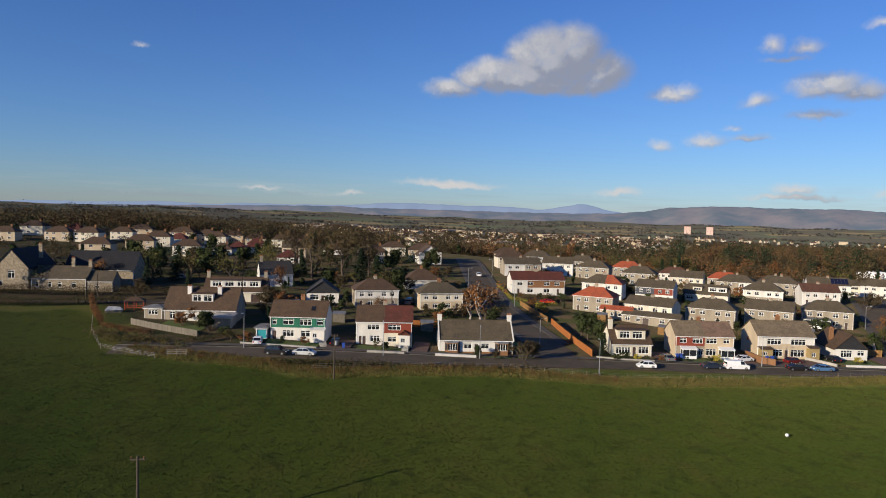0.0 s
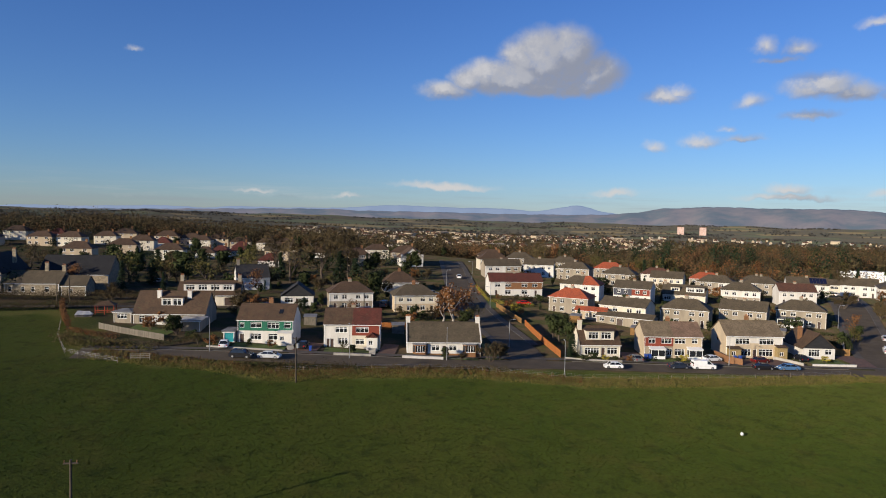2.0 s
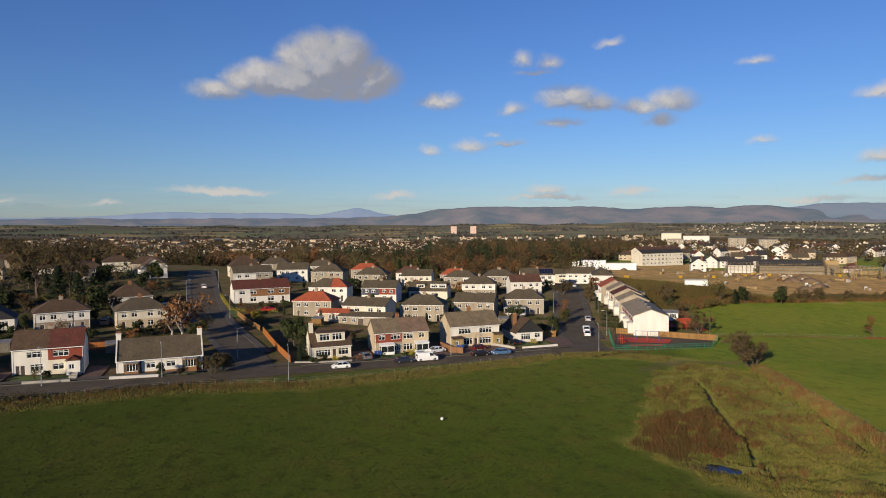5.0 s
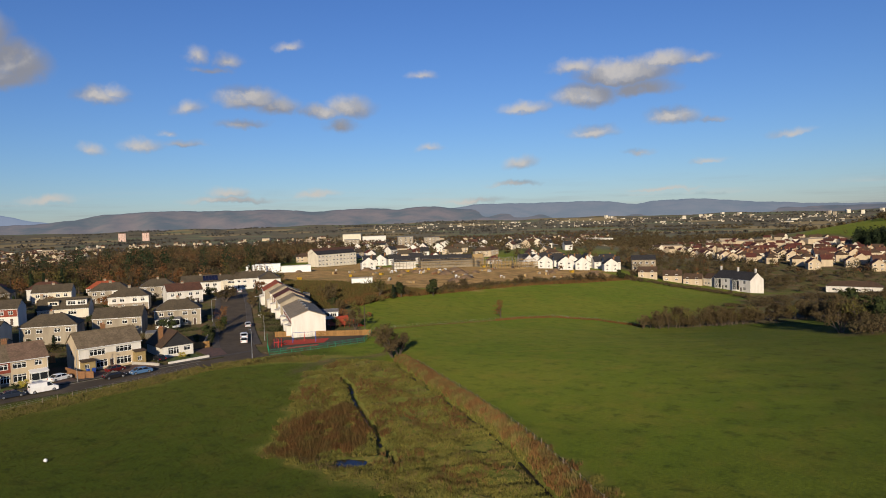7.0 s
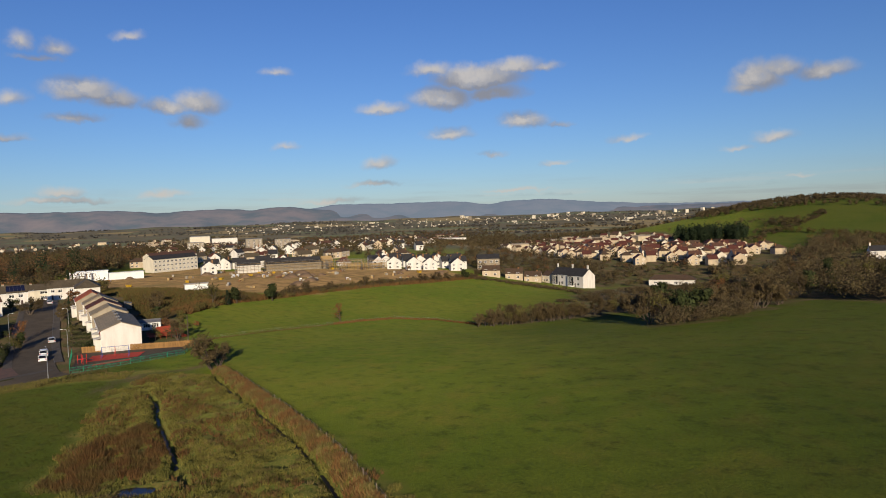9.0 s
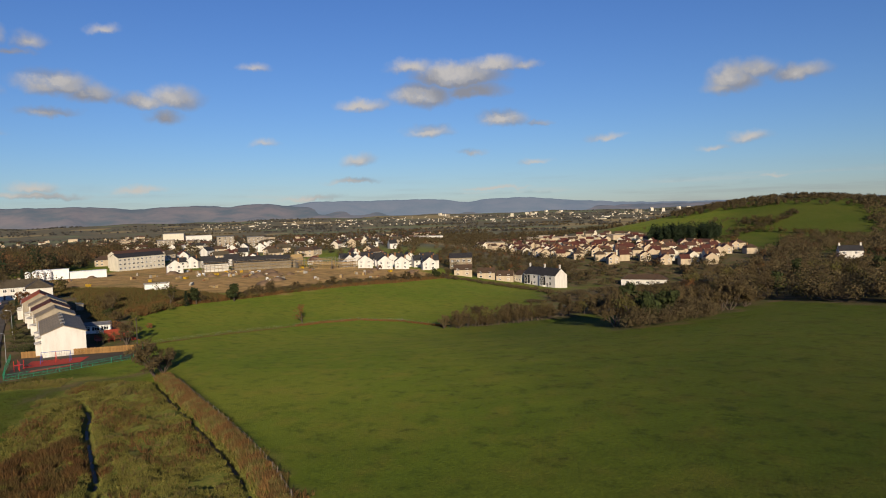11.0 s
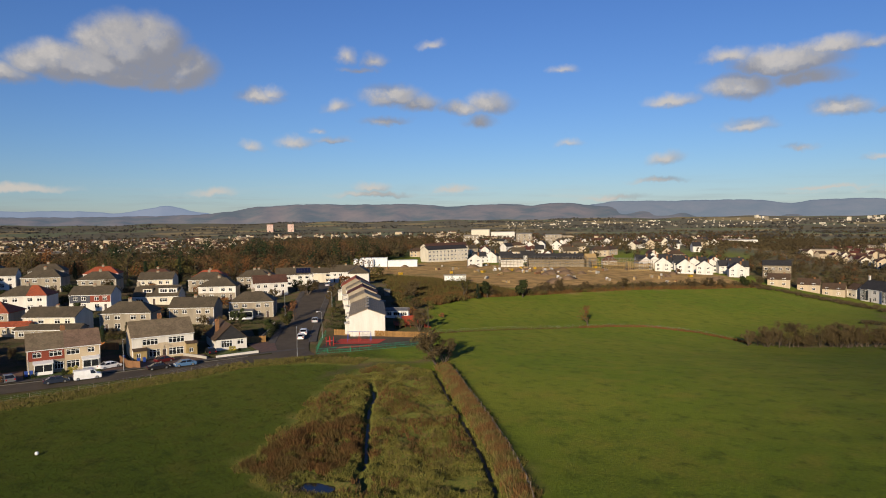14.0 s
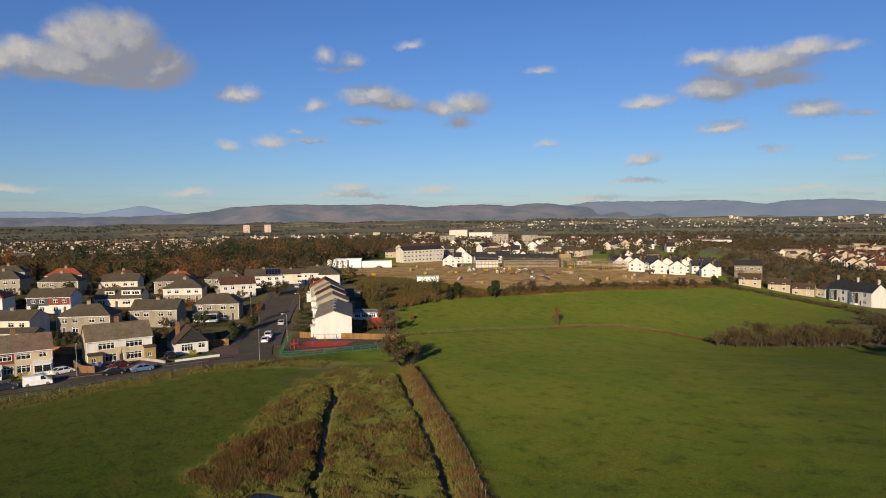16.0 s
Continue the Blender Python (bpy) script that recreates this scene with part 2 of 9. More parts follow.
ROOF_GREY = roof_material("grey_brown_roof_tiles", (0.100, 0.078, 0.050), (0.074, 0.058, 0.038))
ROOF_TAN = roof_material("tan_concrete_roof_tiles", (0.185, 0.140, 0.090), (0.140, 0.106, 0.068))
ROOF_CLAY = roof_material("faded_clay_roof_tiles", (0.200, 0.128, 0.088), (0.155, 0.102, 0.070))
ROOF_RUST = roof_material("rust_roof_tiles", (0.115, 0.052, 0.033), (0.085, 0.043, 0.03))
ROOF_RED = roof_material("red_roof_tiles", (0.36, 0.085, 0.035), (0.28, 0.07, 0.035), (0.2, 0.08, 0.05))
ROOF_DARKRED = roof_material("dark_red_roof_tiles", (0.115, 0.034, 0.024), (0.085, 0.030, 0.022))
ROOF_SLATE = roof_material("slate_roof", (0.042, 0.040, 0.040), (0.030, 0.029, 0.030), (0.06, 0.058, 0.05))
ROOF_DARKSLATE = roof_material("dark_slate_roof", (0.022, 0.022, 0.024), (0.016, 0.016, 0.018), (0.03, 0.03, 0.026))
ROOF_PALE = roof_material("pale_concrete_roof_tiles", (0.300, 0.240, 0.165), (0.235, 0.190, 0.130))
SOLAR = material("solar_panel", (0.010, 0.012, 0.03), (0.014, 0.016, 0.04), 2.0, 0.15, spec=0.6)
TARMAC = material("tarmac", (0.118, 0.094, 0.066), (0.090, 0.073, 0.053), 0.25, 0.95, 0.01, 30, fine=0.3, spec=0.08)
PAVING = material("pavement_tarmac", (0.125, 0.108, 0.090), (0.095, 0.084, 0.070), 0.4, 0.95, 0.01, 30, fine=0.3, spec=0.08)
KERB = material("kerb_concrete", (0.15, 0.14, 0.125), (0.11, 0.10, 0.09), 0.8, 0.9)
MONO = material("brick_paving", (0.155, 0.088, 0.062), (0.11, 0.07, 0.055), 1.4, 0.92, 0.01, 12, fine=0.5)
POLEWOOD = material("dark_creosoted_timber", (0.080, 0.064, 0.046), (0.055, 0.045, 0.034), 1.2, 0.9)
POOL = material("pool_water", (0.012, 0.012, 0.014), (0.018, 0.016, 0.014), 0.6, 0.12, 0.01, 3, spec=0.28)
POST = material("weathered_timber", (0.19, 0.15, 0.11), (0.12, 0.10, 0.08), 1.2, 0.9, vary=0.5)
ORANGE = material("orange_stained_fence", (0.36, 0.125, 0.03), (0.28, 0.10, 0.03), 1.0, 0.8, vary=0.35, streaks=(3, 3, 1))
TANFENCE = material("tan_fence_boards", (0.27, 0.145, 0.05), (0.20, 0.11, 0.04), 1.0, 0.85, vary=0.35, streaks=(3, 3, 1))
GREYFENCE = material("grey_weathered_boards", (0.19, 0.165, 0.13), (0.13, 0.115, 0.09), 1.0, 0.9, vary=0.4, streaks=(3, 3, 1))
GALV = material("galvanised_steel", (0.36, 0.37, 0.38), (0.28, 0.29, 0.30), 1.0, 0.5, metal=0.6)
TEALMETAL = material("green_painted_steel", (0.012, 0.22, 0.12), (0.015, 0.18, 0.11), 1.0, 0.5)
REDRUBBER = material("red_safety_surface", (0.50, 0.045, 0.025), (0.42, 0.05, 0.03), 0.6, 0.9)
REDPAINT = material("red_paint", (0.50, 0.03, 0.02), (0.42, 0.03, 0.02), 1.0, 0.5)
REDSTAIN = material("red_stained_timber", (0.34, 0.055, 0.025), (0.26, 0.045, 0.022), 1.2, 0.75, streaks=(1, 6, 1))
BLUEPAINT = material("blue_paint", (0.03, 0.08, 0.35), (0.03, 0.07, 0.28), 1.0, 0.5)
WATER = material("ditch_water", (0.010, 0.010, 0.010), (0.016, 0.014, 0.010), 0.6, 0.35, 0.02, 3, spec=0.06)
TYRE = material("tyre_rubber", (0.015, 0.015, 0.015), (0.02, 0.02, 0.02), 4.0, 0.9)
RIM = material("alloy_rim", (0.45, 0.45, 0.46), (0.35, 0.35, 0.36), 4.0, 0.35, metal=0.8)
CARGLASS = material("car_glass", (0.012, 0.014, 0.016), (0.015, 0.016, 0.018), 1.0, 0.06, spec=0.7, fine=0.0)
LAMPGLASS = material("lamp_glass", (0.7, 0.7, 0.66), (0.6, 0.6, 0.58), 3.0, 0.1, fine=0.0)
TAILGLASS = material("tail_lamp", (0.4, 0.01, 0.01), (0.3, 0.01, 0.01), 3.0, 0.2, fine=0.0)
BARK = material("bark", (0.10, 0.075, 0.055), (0.06, 0.048, 0.038), 2.0, 0.95, 0.02, 10)
PALEBARK = material("birch_bark", (0.42, 0.38, 0.33), (0.28, 0.24, 0.20), 2.0, 0.9)
TWIG = leaf_material("bare_twigs", (0.066, 0.049, 0.024), (0.100, 0.071, 0.033), (0.078, 0.062, 0.024))
RUSTLEAF = leaf_material("rust_leaves", (0.135, 0.058, 0.022), (0.18, 0.082, 0.030), (0.11, 0.062, 0.026))
OLIVELEAF = leaf_material("olive_leaves", (0.065, 0.066, 0.020), (0.105, 0.088, 0.026), (0.088, 0.060, 0.022))
GREENLEAF = leaf_material("evergreen_leaves", (0.022, 0.031, 0.011), (0.038, 0.048, 0.015), (0.036, 0.038, 0.013))
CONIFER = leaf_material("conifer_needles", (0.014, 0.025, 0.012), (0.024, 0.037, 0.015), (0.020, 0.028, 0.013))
BRACKEN = leaf_material("dead_bracken", (0.115, 0.060, 0.024), (0.175, 0.094, 0.034), (0.115, 0.086, 0.030))
STRAW = leaf_material("straw_grass", (0.135, 0.104, 0.037), (0.20, 0.155, 0.058), (0.105, 0.096, 0.032))
RUSH = leaf_material("rough_grass", (0.125, 0.116, 0.026), (0.175, 0.152, 0.040), (0.100, 0.102, 0.024))
FARTWIG = leaf_material("distant_bare_wood", (0.056, 0.042, 0.022), (0.088, 0.063, 0.031), (0.066, 0.055, 0.024))
# distance haze put into the leaf colours, greyer and cooler than the near woods
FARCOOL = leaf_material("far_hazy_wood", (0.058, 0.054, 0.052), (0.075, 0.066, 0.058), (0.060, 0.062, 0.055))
FARRUST = leaf_material("distant_rusty_wood", (0.105, 0.052, 0.025), (0.14, 0.070, 0.030), (0.09, 0.056, 0.026))
YELLOWLEAF = leaf_material("yellow_leaves", (0.34, 0.26, 0.03), (0.25, 0.22, 0.04), (0.18, 0.17, 0.04))

# ------------------------------------------------------------------ mesh tools


class Build:
    """Collects vertices and faces of one mesh."""

    def __init__(self):
        self.v, self.f, self.m = [], [], []

    def add(self, verts, faces, mi=0):
        k = len(self.v)
        self.v.extend(verts)
        self.f.extend([[i + k for i in f] for f in faces])
        self.m.extend([mi] * len(faces))

    def quad(self, a, b, c, d, mi=0):
        self.add([a, b, c, d], [(0, 1, 2, 3)], mi)

    def box(self, x0, x1, y0, y1, z0, z1, mi=0):
        self.hexa([(x0, y0), (x1, y0), (x1, y1), (x0, y1)], z0, z1, mi)

    def hexa(self, ring, z0, z1, mi=0):
        """A prism over a ring of plan points; z1 may be a list of heights."""
        n = len(ring)
        tops = z1 if isinstance(z1, (list, tuple)) else [z1] * n
        v = [(x, y, z0) for x, y in ring] + [(x, y, z) for (x, y), z in zip(ring, tops)]
        f = [tuple(reversed(range(n))), tuple(range(n, 2 * n))] + [(i, (i + 1) % n, n + (i + 1) % n, n + i) for i in range(n)]
        self.add(v, f, mi)

    def solid(self, bottom, top, mi=0):
        """A solid between two rings of 3D points."""
        n = len(bottom)
        self.add(list(bottom) + list(top), [tuple(reversed(range(n))), tuple(range(n, 2 * n))] + [(i, (i + 1) % n, n + (i + 1) % n, n + i) for i in range(n)], mi)

    def tube(self, pts, radii, n=6, mi=0, cap=True):
        rings, last = [], None
        pts = [Vector(p) for p in pts]
        for i, p in enumerate(pts):
            d = (pts[min(i + 1, len(pts) - 1)] - pts[max(i - 1, 0)]).normalized()
            side = d.cross(Vector((0.3, 0.9, 0.1))).normalized()
            if side.length < 0.1:
                side = d.cross(Vector((1, 0, 0))).normalized()
            up = d.cross(side)
            rings.append([tuple(p + radii[i] * (math.cos(a) * side + math.sin(a) * up)) for a in [2 * math.pi * k / n for k in range(n)]])
        v = [q for r in rings for q in r]
        f = [(i * n + k, i * n + (k + 1) % n, (i + 1) * n + (k + 1) % n, (i + 1) * n + k) for i in range(len(pts) - 1) for k in range(n)]
        if cap:
            f += [tuple(reversed(range(n))), tuple(range(len(v) - n, len(v)))]
        self.add(v, f, mi)

    def mesh(self, name, mats, smooth=False):
        me = bpy.data.meshes.new(name)
        me.from_pydata([tuple(p) for p in self.v], [], self.f)
        for m in mats if isinstance(mats, (list, tuple)) else [mats]:
            me.materials.append(m)
        if len(me.materials) > 1:
            me.polygons.foreach_set("material_index", self.m)
        if smooth:
            me.polygons.foreach_set("use_smooth", [True] * len(self.f))
        me.update()
        return me


def part(name, b, mats, parent=None, label="", smooth=False):
    """One mesh object, at the origin of the thing or part that it belongs to."""
    ob = new(name, b.mesh(name, mats, smooth) if isinstance(b, Build) else b)
    ob.parent = parent
    return tagged(ob, label)


def thing(name, label, category, group="", m=None):
    ob = new(name)
    ob.empty_display_size = 0.3
    if m is not None:
        ob.matrix_world = m
    return tagged(ob, label, category, group)


# ------------------------------------------------------------------ the ground
# a sum of gentle swells, 80 m apart, over the near land
SWELL = [0.26, 0.25, 1.4, 3.37, 3.65, 4.07, 8.58, 1.22, 2.28, 2.93, 3.34, 2.52, 2.03, 6.65, 3.5, -0.43, 1.36, 2.43, 2.8, 0.43, 2.58, 2.85, -3.31, 5.13, 0.7, 3.1, 3.11, 5.04, 3.57, -2.48, -2.51, -1.16, 6.13, 1.67, 1.84, 3.17, 0.5, 5.82, -0.47, -1.75, -1.43, -2.05, 0.74, 4.1, -9.22, 1.77, 3.16, -3.28, 4.78, 4.52, -3.72, -2.27, 2.93, -3.22, 3.32, -3.26, 0.51, -0.55, -0.97, -4.48, 5.18, -5.02, 0.1, -1.48, -1.14, -13.77, 7.14, -10.64, 6.01, -3.08]
_cx, _cy = np.arange(-260, 501, 80, dtype=float), np.arange(-40, 441, 80, dtype=float)
_cw = np.array(SWELL).reshape(len(_cx), len(_cy))


def step(a, b, x):
    t = np.clip((x - a) / (b - a), 0, 1)
    return t * t * (3 - 2 * t)


def along(line, x, y):
    """The distance of points from a polyline."""
    best = np.full(np.shape(x), 1e9)
    for (ax, ay), (bx, by) in zip(line, line[1:]):
        dx, dy = bx - ax, by - ay
        t = np.clip(((x - ax) * dx + (y - ay) * dy) / (dx * dx + dy * dy), 0, 1)
        best = np.minimum(best, np.hypot(x - ax - t * dx, y - ay - t * dy))
    return best


def inside(ring, x, y):
    """The distance of points into a closed outline (negative outside)."""
    c = np.zeros(np.shape(x), bool)
    for (ax, ay), (bx, by) in zip(ring, ring[1:] + ring[:1]):
        c ^= ((ay > y) != (by > y)) & (x < (bx - ax) * (y - ay) / ((by - ay) or 1e-9) + ax)
    d = along(ring + ring[:1], x, y)
    return np.where(c, d, -d)


DITCH_A = [(111, 108), (108.5, 100.5), (103, 93), (99.4, 86), (96, 80), (91.8, 72), (88.5, 68), (87.3, 63), (89.5, 60)]
DITCH_B = [(127, 110), (123.9, 102.8), (118, 91), (112.9, 80), (104.3, 62.4), (99, 52.9), (90.4, 39.9), (80, 23), (66, 0)]
MARSH = [(128.5, 107), (120, 120), (106, 114.5), (95, 101), (85, 89.5), (76, 81), (77, 71), (79.5, 62), (79, 53), (77, 40), (70, 22), (66, 0), (69, -2), (82, 18), (94, 34), (106, 57), (116, 78)]
POND = [(80.4, 69.5), (82.5, 70.3), (84.4, 69.2), (85.2, 66.8), (83.6, 65.4), (82.0, 66.6)]
SITE = [(252, 203), (296, 203), (332, 196), (362, 194), (385, 200), (410, 225), (405, 262), (390, 300), (380, 320), (362, 345), (352, 385), (385, 440), (372, 448), (330, 432), (285, 404), (248, 402), (232, 345), (241, 331), (237, 288), (234, 250), (238, 222)]

ESTATE = [(424, 122), (418, 150), (410, 190), (430, 235), (480, 262), (560, 300), (700, 330), (1000, 420), (1050, 330), (960, 230), (850, 165), (760, 100), (690, 50), (640, 40), (560, 95), (480, 120)]
SCRUB = [(240, 104), (268, 92), (296, 100), (345, 112), (390, 122), (430, 118), (480, 120), (570, 100), (640, 40), (640, -300), (200, -300), (230, -60), (258, -21), (275, -4), (284, 11), (250, 18), (222, 30), (216, 36), (224, 42), (268, 42), (292, 44), (286, 60), (268, 74), (244, 92)]


def land(x, y):
    """Height of the natural ground."""
    x, y = np.asarray(x, float), np.asarray(y, float)
    ex = np.exp(-((x[..., None] - _cx) ** 2) / (2 * 66.0**2))
    ey = np.exp(-((y[..., None] - _cy) ** 2) / (2 * 66.0**2))
    near = ((ex @ _cw) * ey).sum(-1)
    r, az = np.hypot(x, y), np.degrees(np.arctan2(x, y))
    ahead = step(-25, 8, az) * (1 - step(100, 130, az))
    shelf = step(16, 26, az) * (1 - step(56, 68, az))
    v = -26 * step(330 + 300 * shelf, 1000 + 500 * shelf, r) * ahead
    v += 14 * np.exp(-(((x + 480) / 270) ** 2 + ((y - 640) / 230) ** 2))
    v += 62 * np.exp(-(((x - 1180) / 330) ** 2 + ((y - 40) / 270) ** 2))
    v += 4.2 * np.exp(-(((x - 172) / 34) ** 2 + ((y - 232) / 40) ** 2) / 2)
    return near + v


def hills(r, az):
    """The rims of the valley: a rise to the far hills, as bearing and distance."""
    rim = 8 + 3 * np.sin(az * 0.55 + 1) + 2 * np.sin(az * 1.3)
    return (26 + rim) * step(2300, 4300, r)


def ground_z(x, y):
    """Height of the ground with its ditches and banks."""
    x, y = np.asarray(x, float), np.asarray(y, float)
    z = land(x, y)
    z = z + hills(np.hypot(x, y), np.degrees(np.arctan2(x, y)))
    near = (np.abs(x - 97) < 38) & (np.abs(y - 58) < 66)
    if np.any(near):
        p, q = x[near], y[near]
        lump = 0.42 * np.sin(p * 0.9 + np.sin(q * 0.45) * 1.5) * np.sin(q * 0.7) + 0.22 * np.sin(p * 2.1 + q * 1.1)
        d = lump * step(0, 4, inside(MARSH, p, q))
        d = d - 1.15 * np.exp(-((along(DITCH_A, p, q) / 0.75) ** 2)) - 1.0 * np.exp(-((along(DITCH_B, p, q) / 0.75) ** 2))
        d = d + 0.5 * np.exp(-(((along([(a + 2.2, b - 1.1) for a, b in DITCH_B], p, q)) / 1.5) ** 2))
        d = d - 0.5 * step(-0.4, 0.8, inside(POND, p, q))
        z = z.copy()
        z[near] += d
    return z


def gz(x, y):
    return float(ground_z(np.array([x]), np.array([y]))[0])


def land_z(x, y):
    return float(land(np.array([x]), np.array([y]))[0])


# streets as centre lines
FRONT = [(-62, 126), (-48, 128.5), (-34, 131), (-19, 132.5), (0, 135.8), (20, 140.2), (40, 143.5), (60, 144.2), (80, 143.6), (97, 142.6), (113, 141.5)]
SIDE = [(27, 142), (27.5, 152), (24, 172), (20.5, 190), (17.5, 212), (15.8, 245), (15, 275), (14.5, 305), (14, 340)]
RIGHT = [(108, 142), (112, 152), (121.5, 172), (134, 196), (146, 218), (160, 246), (172, 270), (186, 300), (199, 330)]
UPPER = [(-250, 168), (-160, 166), (-110, 164), (-88, 171), (-60, 178), (-40, 185)]


def offset(line, d):
    out = []
    for i, (x, y) in enumerate(line):
        (ax, ay), (bx, by) = line[max(i - 1, 0)], line[min(i + 1, len(line) - 1)]
        n = math.hypot(bx - ax, by - ay)
        out.append((x - d * (by - ay) / n, y + d * (bx - ax) / n))
    return out


def dense(line, gap):
    out = []
    for (ax, ay), (bx, by) in zip(line, line[1:]):
        n = max(1, int(math.hypot(bx - ax, by - ay) / gap))
        out += [(ax + (bx - ax) * k / n, ay + (by - ay) * k / n) for k in range(n)]
    return out + [line[-1]]


def smooth_line(line, rounds=2):
    for _ in range(rounds):
        line = [line[0]] + [q for a, b in zip(line, line[1:]) for q in ((0.75 * a[0] + 0.25 * b[0], 0.75 * a[1] + 0.25 * b[1]), (0.25 * a[0] + 0.75 * b[0], 0.25 * a[1] + 0.75 * b[1]))] + [line[-1]]
    return line


FRONT, SIDE, RIGHT, UPPER = (smooth_line(q) for q in (FRONT, SIDE, RIGHT, UPPER))
EDGE = [(-140, 152), (-100, 154), (-86, 160), (-78, 152), (-70, 138), (-60, 124), (-46, 122), (-36, 121), (-21, 117.5), (-7, 123.5), (14, 128.5), (36, 127.3), (59, 130.4), (80, 133), (97, 135.5), (108, 132), (116, 123), (120, 120)]
HEDGE_M = [(150, 148), (165, 147.5), (180, 147.5), (195, 147), (208, 147), (222, 146.5), (236, 142), (244, 128), (241, 112), (238, 106)]


def ground():
    """One sheet, fine where the camera passes, that reaches the hills."""
    az = np.radians(np.concatenate([np.arange(-48, 108, 0.3), np.arange(108, 312, 4.0)]))
    rr = np.concatenate([[0.5, 8, 16, 24, 32], 38 * 1.0118 ** np.arange(0, 412)])
    rr = rr[rr < 4800]
    R_, A_ = np.meshgrid(rr, az, indexing="ij")
    X, Y = 30 + R_ * np.sin(A_), -4 + R_ * np.cos(A_)
    Z = ground_z(X, Y)
    nr, na = X.shape
    idx = np.arange(nr * na).reshape(nr, na)
    nxt = np.roll(idx, -1, axis=1)
    faces = np.stack([idx[:-1], nxt[:-1], nxt[1:], idx[1:]], -1).reshape(-1, 4)[:, ::-1]
    me = bpy.data.meshes.new("ground")
    me.from_pydata(np.stack([X, Y, Z], -1).reshape(-1, 3).tolist(), [], faces.tolist())
    x, y = X.ravel(), Y.ravel()
    wob = 1.2 * np.sin(x * 0.31) * np.sin(y * 0.27) + 0.7 * np.sin(x * 0.83 + y * 0.6)
    marsh = step(-1.5, 1.5, inside(MARSH, x, y) + wob)
    verge = step(5.0, 2.5, along(offset(EDGE, 3.2), x, y) + wob * 0.8)
    town_ring = [(-62, 123), (-34, 127), (0, 131.5), (20, 135.5), (40, 138.8), (60, 139.6), (97, 138), (113, 137), (138, 134.5), (150, 147), (160, 165), (195, 215), (215, 262), (232, 345), (248, 402), (330, 620), (200, 900), (-300, 900), (-600, 300), (-300, 175), (-110, 166), (-88, 172), (-72, 146), (-60, 128)]
    town = np.maximum(step(-1, 1, inside(town_ring, x, y)), step(-6, 6, inside(ESTATE, x, y)))
    site = step(-6, 6, inside(SITE, x, y) + 4 * wob)
    track = step(2.6, 0.8, along([(106, 118), (114, 121.5), (120, 121.2), (130, 117)], x, y) + 0.7 * wob)
    r = np.hypot(x, y)
    bear = np.degrees(np.arctan2(x, y))
    scrub = step(-6, 6, inside(SCRUB, x, y) + 4 * wob)
    far = step(560, 760, r) * (1 - step(96, 104, bear)) * (1 - step(66, 70, bear) * (1 - step(1250, 1400, r)) * step(330, 270, y))
    zone = np.stack([np.maximum(marsh, verge) * (1 - 0.9 * track), site, np.maximum(np.maximum(town, 0.9 * track), scrub * (1 - step(560, 760, r))), far], -1)
    east = step(-3, 3, (x - 66) * 0.88 - np.minimum(y, 112) * 0.475 + wob) * step(40, 60, x)
    # fades towards the burn: light falling off, put into the grass colour
    east = east * (1 - step(68, 150, x - 1.15 * y + 9 * wob) * step(150, 90, y))
    sward_light = np.stack([east, east, east, np.ones_like(east)], -1)
    layer = me.color_attributes.new("pasture", "FLOAT_COLOR", "POINT")
    layer.data.foreach_set("color", sward_light.ravel().astype(np.float32))
    layer = me.color_attributes.new("zone", "FLOAT_COLOR", "POINT")
    layer.data.foreach_set("color", zone.ravel().astype(np.float32))
    me.polygons.foreach_set("use_smooth", [True] * len(me.polygons))
    m = bpy.data.materials.new("land")
    m.use_nodes = True
    t = Nodes(m.node_tree)
    s = m.node_tree.nodes["Principled BSDF"]
    co = t.add("ShaderNodeTexCoord").outputs["Object"]
    att = t.add("ShaderNodeVertexColor")
    att.layer_name = "zone"
    sep = t.add("ShaderNodeSeparateColor")
    t.link(att.outputs["Color"], sep.inputs[0])
    n1, n2, n3 = t.noise(co, 0.018, 4.0, 0.6), t.noise(co, 0.16, 5.0, 0.65), t.noise(co, 2.2, 6.0, 0.75)
    stretch = t.noise(t.vec("MULTIPLY", co, (0.10, 0.035, 1)), 1.0, 3.0, 0.6)
    grass = t.mix(t.ramp(n1.outputs["Fac"], 0.35, 0.65), GRASS_A, GRASS_B)
    grass = t.mix(t.math("MULTIPLY", t.ramp(n2.outputs["Fac"], 0.45, 0.72), 0.55), grass, GRASS_C)
    grass = t.mix(t.math("MULTIPLY", t.ramp(stretch.outputs["Fac"], 0.5, 0.75), 0.35), grass, GRASS_D)
    blot = t.noise(t.vec("MULTIPLY", co, (0.42, 0.30, 1)), 1.0, 5.0, 0.7)
    grass = t.mix(t.math("MULTIPLY", t.ramp(blot.outputs["Fac"], 0.48, 0.72), 0.62), grass, (0.016, 0.026, 0.006))
    tuft = t.math("ADD", 0.40, t.math("MULTIPLY", n3.outputs["Fac"], 1.2))
    past = t.add("ShaderNodeVertexColor")
    past.layer_name = "pasture"
    # the two pastures differ in tone; light on the grass is put in too
    grass = t.vec("MULTIPLY", grass, t.mix(past.outputs["Color"], (0.78, 0.82, 0.86), (1.22, 1.25, 1.10)))
    grass = t.vec("MULTIPLY", grass, combine(t, tuft))
    wild = t.mix(t.ramp(n2.outputs["Fac"], 0.4, 0.62), (0.095, 0.098, 0.024), (0.125, 0.100, 0.032))
    wild = t.mix(t.ramp(n3.outputs["Fac"], 0.4, 0.6), wild, (0.070, 0.082, 0.019))
